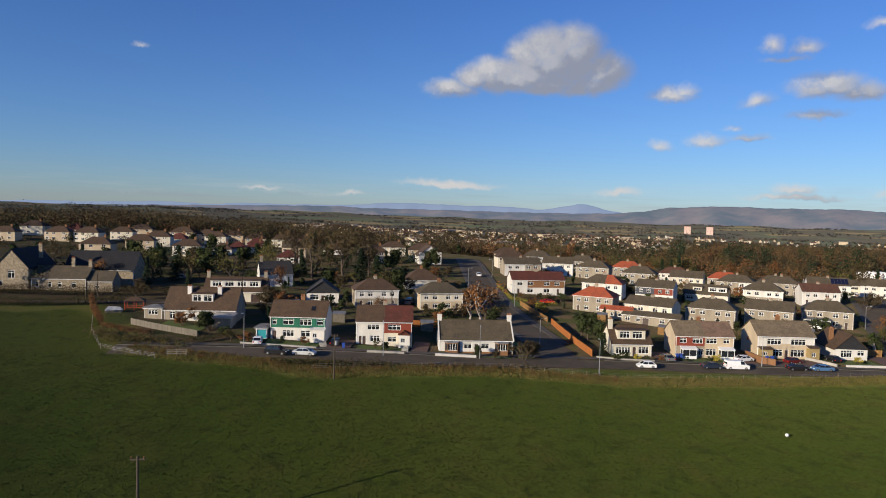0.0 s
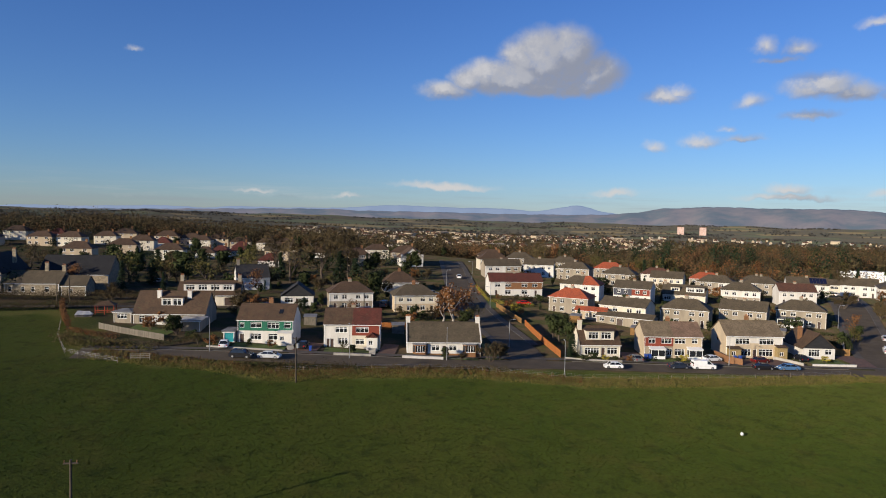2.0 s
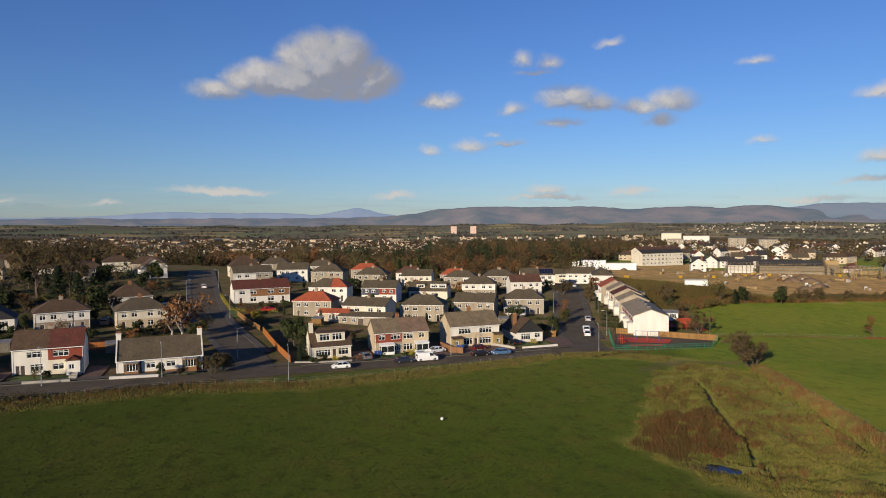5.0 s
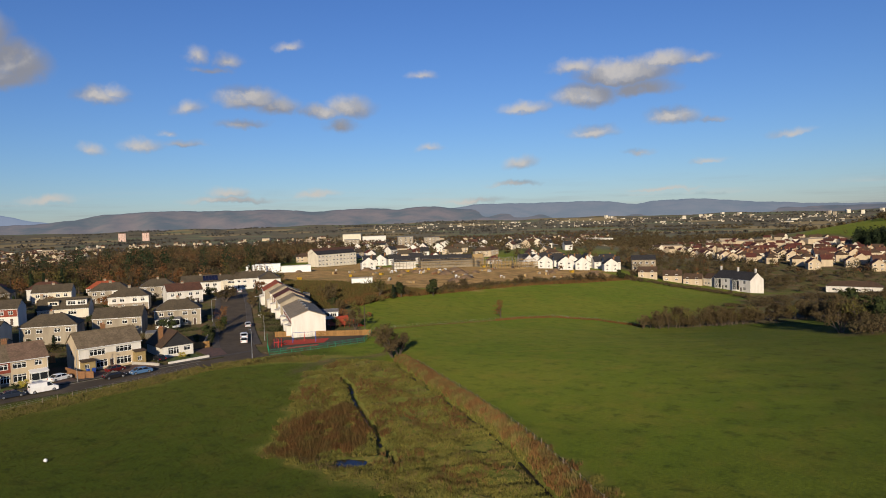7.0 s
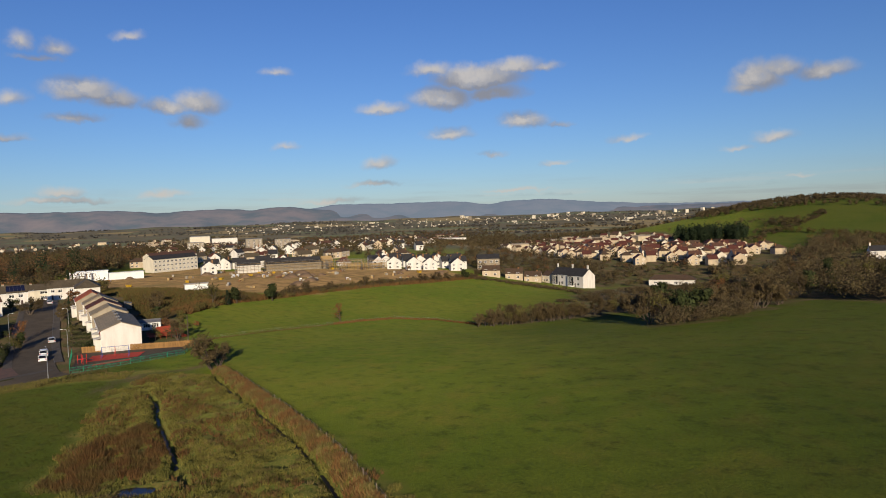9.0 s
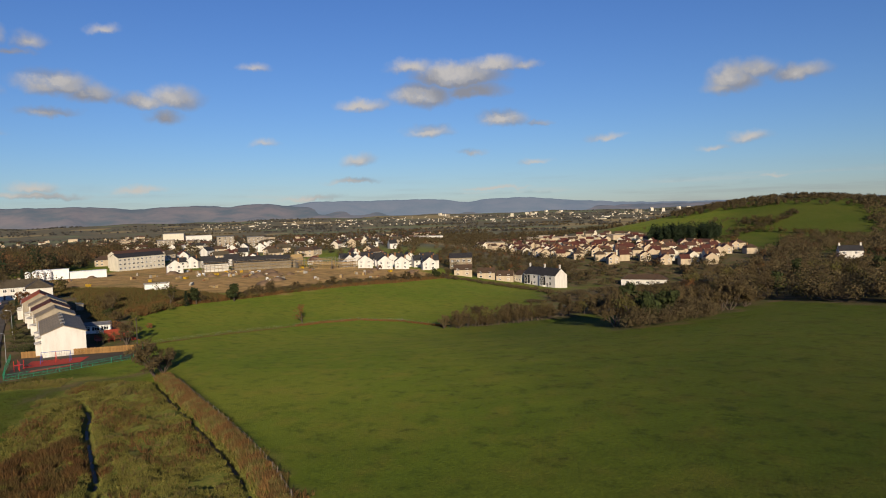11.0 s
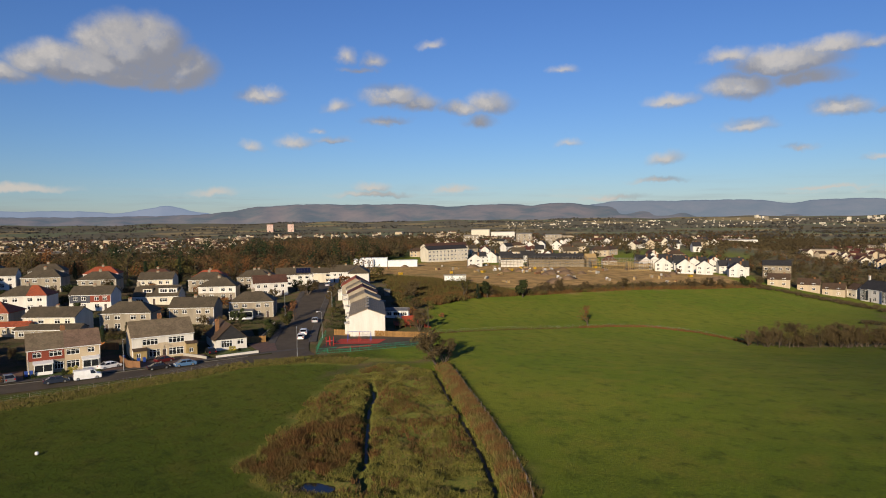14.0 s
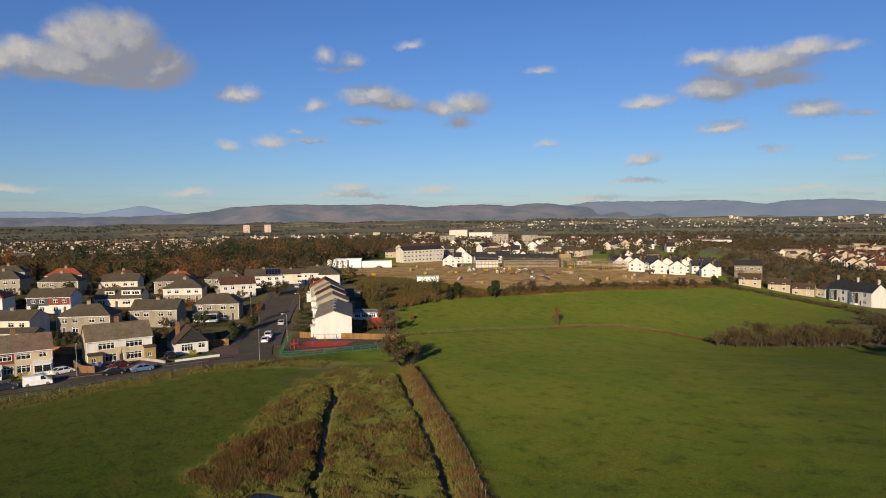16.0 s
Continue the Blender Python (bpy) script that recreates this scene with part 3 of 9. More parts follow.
    soil = t.mix(t.ramp(n2.outputs["Fac"], 0.35, 0.65), (0.21, 0.136, 0.062), (0.115, 0.078, 0.036))
    soil = t.mix(t.math("MULTIPLY", t.ramp(n1.outputs["Fac"], 0.5, 0.7), 0.6), soil, (0.085, 0.075, 0.030))
    yard = t.mix(t.ramp(n2.outputs["Fac"], 0.4, 0.6), (0.046, 0.048, 0.018), (0.078, 0.056, 0.034))
    yard = t.mix(t.math("MULTIPLY", t.ramp(n3.outputs["Fac"], 0.5, 0.65), 0.5), yard, (0.05, 0.045, 0.03))
    cells = t.add("ShaderNodeTexVoronoi")
    cells.inputs["Scale"].default_value = 0.0055
    t.link(t.vec("ADD", co, t.vec("MULTIPLY", n1.outputs["Color"], (60, 60, 0))), cells.inputs["Vector"])
    plain = t.mix(t.ramp(n1.outputs["Fac"], 0.4, 0.6), (0.074, 0.064, 0.045), (0.055, 0.056, 0.044))
    patch = t.add("ShaderNodeSeparateColor")
    t.link(cells.outputs["Color"], patch.inputs[0])
    plain = t.mix(t.ramp(patch.outputs[0], 0.72, 0.76), plain, (0.070, 0.080, 0.050))
    plain = t.mix(t.ramp(patch.outputs[1], 0.80, 0.84), plain, (0.13, 0.105, 0.06))
    col = t.mix(sep.outputs[2], grass, yard)
    col = t.mix(att.outputs["Alpha"], col, plain)
    col = t.mix(sep.outputs[0], col, wild)
    col = t.mix(sep.outputs[1], col, soil)
    t.link(col, s.inputs["Base Color"])
    s.inputs["Roughness"].default_value, s.inputs["Specular IOR Level"].default_value = 0.95, 0.05
    s.inputs["Diffuse Roughness"].default_value = 1.0
    b = t.add("ShaderNodeBump")
    b.inputs["Distance"].default_value = 0.22
    b.inputs["Strength"].default_value = 0.7
    t.link(t.math("ADD", n3.outputs["Fac"], t.math("MULTIPLY", n2.outputs["Fac"], 1.5)), b.inputs["Height"])
    t.link(b.outputs[0], s.inputs["Normal"])
    me.materials.append(m)
    return tagged(new("ground", me), "green pasture, rough grass and bare soil sloping to a wide valley", "ground", kind="structure")


GRASS_A, GRASS_B, GRASS_C, GRASS_D = (0.051, 0.070, 0.010), (0.067, 0.077, 0.013), (0.082, 0.072, 0.016), (0.036, 0.049, 0.008)
ground()


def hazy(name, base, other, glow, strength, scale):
    """Far hills seen through miles of air: dull surface, haze put in as emission."""
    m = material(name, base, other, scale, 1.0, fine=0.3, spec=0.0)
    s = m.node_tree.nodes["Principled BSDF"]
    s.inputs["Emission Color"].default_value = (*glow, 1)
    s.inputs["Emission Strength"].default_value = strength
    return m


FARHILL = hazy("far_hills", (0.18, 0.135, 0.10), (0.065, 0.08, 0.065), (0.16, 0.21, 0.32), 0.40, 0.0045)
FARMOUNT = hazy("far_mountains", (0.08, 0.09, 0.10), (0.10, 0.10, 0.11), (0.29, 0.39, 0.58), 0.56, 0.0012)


def ridge(name, label, mat, r, az0, az1, profile, back=250):
    """A far range of hills with a near slope and a back."""
    b = Build()
    n = int((az1 - az0) / 0.25)
    rows = []
    for k in range(n + 1):
        a = az0 + (az1 - az0) * k / n
        top = profile(a)
        c, s = math.cos(radians(a)), math.sin(radians(a))
        spur = 1 + 0.10 * math.sin(a * 0.9) + 0.05 * math.sin(a * 2.3 + 1)
        rows.append([((r + d * spur) * s, (r + d * spur) * c, -40 + (top + 40) * u) for d, u in ((-650, 0.0), (-420, 0.42 + 0.05 * math.sin(a * 1.7)), (-200, 0.74 + 0.04 * math.sin(a * 2.2 + 2)), (-60, 0.95), (0, 1.0), (back, 0.0))])
    v = [p for row in rows for p in row]
    f = [(k * 6 + j, (k + 1) * 6 + j, (k + 1) * 6 + j + 1, k * 6 + j + 1) for k in range(n) for j in range(5)]
    b.add(v, f)
    ob = part(name, b, mat, smooth=True)
    return tagged(ob, label, "hills", kind="structure")


NEAR_CREST = [(-36, 42), (-29, 34), (-20.8, 46), (-13.3, 60), (-8.6, 64), (-6.7, 57), (1, 57), (5.8, 53), (12, 56), (15.2, 64), (17.4, 84), (18.7, 105), (23, 121), (26.8, 114), (29.4, 114), (32.1, 114), (34.9, 92), (38, 105), (40.9, 103), (42.2, 88), (43.1, 105), (44.7, 109), (46.7, 90), (49.5, 69), (54.4, 46), (60.4, 34)]
FAR_CREST = [(-33.3, 45), (-30.9, 55), (-28.7, 51), (-22, 68), (-19, 56), (-16.4, 74), (-13.3, 69), (-8, 76), (-3.9, 103), (-1, 100), (2, 93), (5.5, 95), (8.7, 76), (10.3, 101), (11.9, 128), (12.7, 116), (13.8, 89), (16, 59), (20, 42)]
PALE_CREST = [(43.5, 26), (46.7, 94), (49, 116), (53.7, 110), (56.1, 112), (59.4, 109), (61.6, 80), (63.3, 99), (65.6, 105), (67.5, 100), (69.9, 78), (72.7, 63), (75, 50), (79.2, 42)]


def crest(knots, a):
    """The height of a range at a bearing, between summits and saddles, with small knolls."""
    k = np.array(knots)
    h = (np.interp(a - 0.35, k[:, 0], k[:, 1]) + np.interp(a, k[:, 0], k[:, 1]) + np.interp(a + 0.35, k[:, 0], k[:, 1])) / 3
    return float(h + 1.2 * math.sin(a * 2.1) + 0.9 * math.sin(a * 4.3 + 1) + 0.7 * math.sin(a * 7.7) + 0.5 * math.sin(a * 13.1 + 2))


def near_range(a):
    return crest(NEAR_CREST, a)


def far_range(a):
    return crest(FAR_CREST, a)


def pale_range(a):
    return crest(PALE_CREST, a)


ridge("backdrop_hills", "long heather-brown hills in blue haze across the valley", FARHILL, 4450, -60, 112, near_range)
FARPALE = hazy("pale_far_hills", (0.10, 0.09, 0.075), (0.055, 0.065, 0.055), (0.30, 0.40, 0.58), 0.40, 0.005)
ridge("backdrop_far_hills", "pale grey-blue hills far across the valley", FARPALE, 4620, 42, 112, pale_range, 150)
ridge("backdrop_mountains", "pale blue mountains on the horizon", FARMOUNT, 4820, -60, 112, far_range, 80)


def ribbon(name, line, width, mat, lift, label, category, cols=4, gap=2.0, kerb=False):
    """A road or path laid over the ground along a line."""
    b, mid = Build(), dense(line, gap)
    lanes = [offset(mid, -width / 2 + width * k / cols) for k in range(cols + 1)]
    n = len(mid)
    v = [(x, y, gz(x, y) + lift) for lane in lanes for x, y in lane]
    f = [(k * n + i, k * n + i + 1, (k + 1) * n + i + 1, (k + 1) * n + i) for k in range(cols) for i in range(n - 1)]
    b.add(v, [q[::-1] for q in f])
    ob = tagged(part(name, b, mat), label, category, kind="structure")
    return ob


def kerb_line(line, mat=None, wide=0.14, high=0.13, lift=0.05, name="kerb", label="grey concrete kerb along the street"):
    b, mid = Build(), dense(line, 2.5)
    side = offset(mid, wide)
    for (a, c), (d, e) in zip(zip(mid, mid[1:]), zip(side, side[1:])):
        ring = [a, c, e, d]
        z = [gz(*p) + lift for p in ring]
        b.solid([(p[0], p[1], q - 0.25) for p, q in zip(ring, z)], [(p[0], p[1], q + high) for p, q in zip(ring, z)])
    return tagged(part(name, b, mat or KERB), label, "kerb", kind="structure")


ribbon("pavement", offset(FRONT, 5.0), 1.8, PAVING, 0.17, "worn tarmac pavement on the house side of the street", "pavement", 2)
ribbon("road", FRONT, 6.6, TARMAC, 0.09, "dark grey tarmac street along the field", "road")
ribbon("road", SIDE, 8.0, TARMAC, 0.11, "dark tarmac side street climbing between the houses", "road")
ribbon("road", RIGHT, 8.6, TARMAC, 0.13, "dark tarmac street beside the playground", "road")
ribbon("road", UPPER, 3.4, TARMAC, 0.10, "narrow tarmac lane below a hedge bank", "road", 3)
kerb_line(offset([p for p in FRONT if p[0] < 18], 3.3))
kerb_line(offset([p for p in FRONT if 36 < p[0] < 102], 3.3))
for s in (-4.0, 4.0):
    kerb_line(offset([p for p in SIDE if p[1] > 156], s))
    kerb_line(offset([p for p in RIGHT if p[1] > 152], s * 1.07))
    ribbon("pavement", offset([p for p in SIDE if p[1] > 156], s * 1.24), 1.8, PAVING, 0.2, "narrow tarmac pavement beside the side street", "pavement", 2)
    ribbon("pavement", offset([p for p in RIGHT if p[1] > 154], s * 1.3), 1.8, PAVING, 0.2, "narrow tarmac pavement beside the street", "pavement", 2)

# ------------------------------------------------------------------ houses


def facade(b, p0, p1, z0, z1, holes, tint, deep=0.14):
    """A wall face from p0 to p1 (seen with p0 on the left) with openings cut through to a reveal. tint(u, z) names the surface."""
    (ax, ay), (bx, by) = p0, p1
    w = math.hypot(bx - ax, by - ay)
    ux, uy = (bx - ax) / w, (by - ay) / w
    us = sorted({0.0, w, *[q for h in holes for q in h[:2]], *[q for q in tint.us if 0 < q < w]})
    zs = sorted({z0, z1, *[q for h in holes for q in h[2:4]], *[q for q in tint.zs if z0 < q < z1]})
    at = lambda u, z, d=0.0: (ax + ux * u - uy * d, ay + uy * u + ux * d, z)  # noqa: E731
    for u0, u1 in zip(us, us[1:]):
        for q0, q1 in zip(zs, zs[1:]):
            mu, mz = (u0 + u1) / 2, (q0 + q1) / 2
            if any(h[0] < mu < h[1] and h[2] < mz < h[3] for h in holes):
                continue
            b.quad(at(u0, q0), at(u1, q0), at(u1, q1), at(u0, q1), tint(mu, mz))
    for h in holes:
        u0, u1, q0, q1 = h[:4]
        c = tint((u0 + u1) / 2, q0 - 0.05)
        for (s, e) in (((u0, q0), (u1, q0)), ((u1, q0), (u1, q1)), ((u1, q1), (u0, q1)), ((u0, q1), (u0, q0))):
            b.quad(at(*s), at(*s, deep), at(*e, deep), at(*e), c)


class Tint:
    """Which surface a place of a wall has: bands of (u0, u1, z0, z1, index) over index 0."""

    def __init__(self, *bands):
        self.bands = bands
        self.us = [q for b in bands for q in b[:2]]
        self.zs = [q for b in bands for q in b[2:4]]

    def __call__(self, u, z):
        found = 0
        for u0, u1, z0, z1, k in self.bands:
            if u0 <= u <= u1 and z0 <= z <= z1:
                found = k
        return found


def lattice(W, H, us, zs, t, thick, mats=False):
    """A window frame in one piece: bars of width t round the lights between us and zs; with mats, the lights are filled."""
    xs, hs = [0.0], [0.0]
    for u in us:
        xs += [u - t / 2, u + t / 2]
    for z in zs:
        hs += [z - t / 2, z + t / 2]
    xs, hs = [0.0, t, *xs[1:], W - t, W], [0.0, t, *hs[1:], H - t, H]
    nx, nz = len(xs), len(hs)
    v = [(x, y, z) for y in (0.0, thick) for z in hs for x in xs]
    at = lambda i, k, b: b * nx * nz + k * nx + i  # noqa: E731
    hole = lambda i, k: 0 <= i < nx - 1 and 0 <= k < nz - 1 and i % 2 == 1 and k % 2 == 1  # noqa: E731
    solid = lambda i, k: 0 <= i < nx - 1 and 0 <= k < nz - 1 and not hole(i, k)  # noqa: E731
    b = Build()
    f, g = [], []
    for i in range(nx - 1):
        for k in range(nz - 1):
            if not solid(i, k):
                if mats:
                    g.append((at(i, k, 1), at(i + 1, k, 1), at(i + 1, k + 1, 1), at(i, k + 1, 1)))
                continue
            f.append((at(i, k, 0), at(i + 1, k, 0), at(i + 1, k + 1, 0), at(i, k + 1, 0)))
            if not solid(i, k - 1):
                f.append((at(i, k, 1), at(i + 1, k, 1), at(i + 1, k, 0), at(i, k, 0)))
            if not solid(i, k + 1):
                f.append((at(i, k + 1, 0), at(i + 1, k + 1, 0), at(i + 1, k + 1, 1), at(i, k + 1, 1)))
            if not solid(i - 1, k):
                f.append((at(i, k, 0), at(i, k + 1, 0), at(i, k + 1, 1), at(i, k, 1)))
            if not solid(i + 1, k):
                f.append((at(i + 1, k, 1), at(i + 1, k + 1, 1), at(i + 1, k + 1, 0), at(i + 1, k, 0)))
    b.add(v, f)
    b.f += g
    b.m += [1] * len(g)
    return b


def window(parent, p0, p1, hole, bars=1, mat=None, rail=True, blind=0.0):
    """A window set into an opening: its frame with mullions, the pane and perhaps a blind."""
    (ax, ay), (bx, by) = p0, p1
    w = math.hypot(bx - ax, by - ay)
    ux, uy = (bx - ax) / w, (by - ay) / w
    u0, u1, z0, z1 = hole[:4]
    W, H, t = u1 - u0, z1 - z0, 0.085
    b = lattice(W, H, [W * k / (bars + 1) for k in range(1, bars + 1)], [H * 0.7] if rail and H > 1.0 else [], t, 0.06)
    ob = part("window", b, mat or PLASTIC, parent)
    ob.matrix_basis = Matrix.Translation((ax + ux * u0 - uy * 0.07, ay + uy * u0 + ux * 0.07, z0)) @ Matrix.Rotation(math.atan2(uy, ux), 4, "Z")
    g = Build()
    g.box(t * 0.8, W - t * 0.8, 0.02, 0.035, t * 0.8, H - t * 0.8)
    part("pane", g, GLASS, ob)
    if blind:
        c = Build()
        c.box(0.05, W - 0.05, 0.10, 0.13, H * (1 - blind), H - 0.02)
        part("blind", c, CURTAIN, ob, "pale blind behind the glass")
    return ob


def door(parent, p0, p1, hole, mat=None):
    (ax, ay), (bx, by) = p0, p1
    w = math.hypot(bx - ax, by - ay)
    ux, uy = (bx - ax) / w, (by - ay) / w
    u0, u1, z0, z1 = hole[:4]
    spot = Matrix.Translation((ax + ux * u0 - uy * 0.09, ay + uy * u0 + ux * 0.09, z0)) @ Matrix.Rotation(math.atan2(uy, ux), 4, "Z")
    W, H = u1 - u0, z1 - z0
    b = Build()
    b.box(0, 0.08, 0, 0.08, 0, H), b.box(W - 0.08, W, 0, 0.08, 0, H), b.box(0.08, W - 0.08, 0, 0.08, H - 0.08, H)
    c = Build()
    c.box(0.08, W - 0.08, 0.02, 0.07, 0, H - 0.08)
    for k in (0.12, 0.55):
        c.box(0.2, W - 0.2, 0.012, 0.02, H * k, H * (k + 0.32))
    ob = part("door", c, mat or DOORWOOD, parent)
    ob.matrix_basis = spot
    part("frame", b, PLASTIC, ob)
    h = Build()
    h.box(W - 0.22, W - 0.14, -0.03, 0.02, H * 0.48, H * 0.48 + 0.05)
    part("handle", h, GALV, ob, "metal door handle")


def roof_gable(b, x0, x1, y0, y1, z, rise, over=0.35, side=0.2, thick=0.16, mi=0):
    """Two sloping slabs with the ridge along x."""
    ym = (y0 + y1) / 2
    k = rise / (ym - y0)
    for ya, yb in ((y0 - over, ym), (y1 + over, ym)):
        za, zb = z - k * over, z + rise
        ring = [(x0 - side, ya, za), (x1 + side, ya, za), (x1 + side, yb, zb), (x0 - side, yb, zb)]
        if ya > yb:
            ring = ring[::-1]
        b.solid(ring, [(p[0], p[1], p[2] + thick) for p in ring], mi)


def roof_hip(b, x0, x1, y0, y1, z, rise, over=0.4, thick=0.14, run=None, mi=0):
    """A hipped roof with a short ridge along x."""
    x0, x1, y0, y1 = x0 - over, x1 + over, y0 - over, y1 + over
    ym = (y0 + y1) / 2
    run = run or (y1 - y0) / 2 * 0.95
    z -= rise * over / ((y1 - y0) / 2)
    base = [(x0, y0, z), (x1, y0, z), (x1, y1, z), (x0, y1, z)]
    eave = [(p[0], p[1], z + thick) for p in base]
    top = [(x0 + run, ym, z + rise + thick), (x1 - run, ym, z + rise + thick)]
    b.add(base + eave + top, [(3, 2, 1, 0), (0, 1, 5, 4), (1, 2, 6, 5), (2, 3, 7, 6), (3, 0, 4, 7), (4, 5, 9, 8), (5, 6, 9), (6, 7, 8, 9), (7, 4, 8)], mi)


def chimney(parent, x, y, z0, z1, w=0.95, d=0.6, mat=None, pots=3):
    ob_b = Build()
    ob_b.box(x - w / 2, x + w / 2, y - d / 2, y + d / 2, z0, z1)
    ob_b.box(x - w / 2 - 0.07, x + w / 2 + 0.07, y - d / 2 - 0.07, y + d / 2 + 0.07, z1, z1 + 0.14)
    c = part("chimney", ob_b, mat or GREY, parent, "square chimney stack with clay pots")
    for k in range(pots):
        p = Build()
        px = x + (k - (pots - 1) / 2) * w / pots
        p.tube([(px, y, z1 + 0.14), (px, y, z1 + 0.50), (px, y, z1 + 0.56)], [0.12, 0.09, 0.11], 7)
        part("chimney_pot", p, POT, c)
    return c


POT = material("clay_pot", (0.34, 0.15, 0.07), (0.26, 0.12, 0.06), 3.0, 0.9)
LEAD = material("grey_felt", (0.17, 0.17, 0.175), (0.12, 0.12, 0.125), 0.8, 0.85)


HOMES = []


def place(A, B, z=None):
    """The pose of a house whose front wall runs from A to B."""
    a = math.atan2(B[1] - A[1], B[0] - A[0])
    mx, my = (A[0] + B[0]) / 2, (A[1] + B[1]) / 2
    if z is None:
        z = land_z(mx, my)
    HOMES.append((mx - math.sin(a) * 4.5, my + math.cos(a) * 4.5))
    return Matrix.Translation((A[0], A[1], z)) @ Matrix.Rotation(a, 4, "Z"), math.hypot(B[0] - A[0], B[1] - A[1])


def house(A, B, d, label, eaves=5.1, rise=2.7, roof="gable", walls=None, bands=(), side=None, roofs=None, wins=(), doors=(), sides=(), stacks=(), z=None, group="houses of the estate", blinds=0.4, back=True):
    """A house with its front wall from A to B. walls: surfaces that bands name; roofs: [(share of width, surface)]; wins: (u0, u1, z0, z1, bars);
    sides: windows of the left gable; stacks: (u, v, height, surface)."""
    m, w = place(A, B, z)
    h = thing("house", label, "house", group, m)
    walls = walls or [WHITE]
    side = side or walls[0]
    mats = list(dict.fromkeys([*walls, side]))
    b = Build()
    si = mats.index(side)
    tint = Tint(*[(u0, u1, z0, z1, k) for u0, u1, z0, z1, k in bands])
    plain = Tint((-1, 99, -9, 99, si))
    base = -2.4
    facade(b, (0, 0), (w, 0), base, eaves, [*wins, *doors], tint)
    facade(b, (w, 0), (w, d), base, eaves, [], plain)
    backw = [(w * 0.12, w * 0.27, 3.2, 4.3, 1), (w * 0.6, w * 0.78, 3.2, 4.3, 1)] if back and eaves > 4.5 else []
    facade(b, (w, d), (0, d), base, eaves, backw, plain)
    facade(b, (0, d), (0, 0), base, eaves, list(sides), plain)
    if roof == "gable":
        for x in (0, w):
            b.add([(x, 0, eaves), (x, d, eaves), (x, d / 2, eaves + rise)], [(0, 1, 2) if x else (2, 1, 0)], si)
    if roof == "front":
        for y in (0, d):
            b.add([(0, y, eaves), (w, y, eaves), (w / 2, y, eaves + rise)], [(0, 1, 2) if not y else (2, 1, 0)], tint(w / 2, eaves + 0.3) if not y else si)
    part("wall", b, mats, h)
    roofs = roofs or [(1.0, ROOF_GREY)]
    if roof == "gable":
        u = 0.0
        for k, (share, mat) in enumerate(roofs):
            rb = Build()
            roof_gable(rb, u + (0 if k == 0 else 0.2), u + share * w - (0 if k == len(roofs) - 1 else 0.2), 0, d, eaves, rise)
            rb.box(u + 0.02, u + share * w - 0.02, d / 2 - 0.12, d / 2 + 0.12, eaves + rise + 0.05, eaves + rise + 0.24)
            part("roof", rb, mat, h)
            u += share * w
    elif roof == "hip":
        rb = Build()
        roof_hip(rb, 0, w, 0, d, eaves, rise)
        part("roof", rb, roofs[0][1], h)
        if len(roofs) > 1:
            u, rb = (1 - roofs[1][0]) * w, Build()
            run, k = (d + 0.8) / 2 * 0.95, 0.4
            zl = eaves - rise * k / (d / 2 + k) + 0.16
            rb.add([(u, -k, zl), (w + k, -k, zl), (w + k - run, d / 2, zl + rise), (min(u, w + k - run), d / 2, zl + rise), (w + k, d + k, zl)], [(0, 1, 2, 3), (1, 4, 2)])
            part("roof_patch", rb, roofs[1][1], h, "newer red tiles on one half of the roof")
    elif roof == "front":
        rb = Build()
        t = Build()
        roof_gable(t, 0, d, 0, w, eaves, rise, 0.35, 0.3)
        rb.add([(p[1], p[0], p[2]) for p in t.v], [tuple(reversed(f)) for f in t.f])
        part("roof", rb, roofs[0][1], h)
    if roof != "front":
        g = Build()
        g.box(-0.15, w + 0.15, -0.47, -0.36, eaves - 0.27, eaves - 0.15)
        part("gutter", g, PLASTIC, h)
        for x in (0.12, w - 0.2):
            g = Build()
            g.box(x, x + 0.08, -0.09, -0.005, 0, eaves - 0.2)
            part("downpipe", g, PLASTIC, h)
    rnd = random.Random(round(A[0] * 7 + A[1] * 13))
    for q in wins:
        window(h, (0, 0), (w, 0), q, q[4] if len(q) > 4 else 1, blind=rnd.choice((0, 0.3, 0.6)) if rnd.random() < blinds else 0)
    for q in backw:
        window(h, (w, d), (0, d), q, 1)
    for q in sides:
        window(h, (0, d), (0, 0), q, 0)
    for q in doors:
        door(h, (0, 0), (w, 0), q, q[4] if len(q) > 4 else None)
    for u, v, top, mat in stacks:
        slope = eaves + rise * (1 - abs(v - d / 2) / (d / 2)) if roof == "gable" else eaves + rise * 0.55
        chimney(h, u, v, slope - 0.6, top, mat=mat)
    return h, w


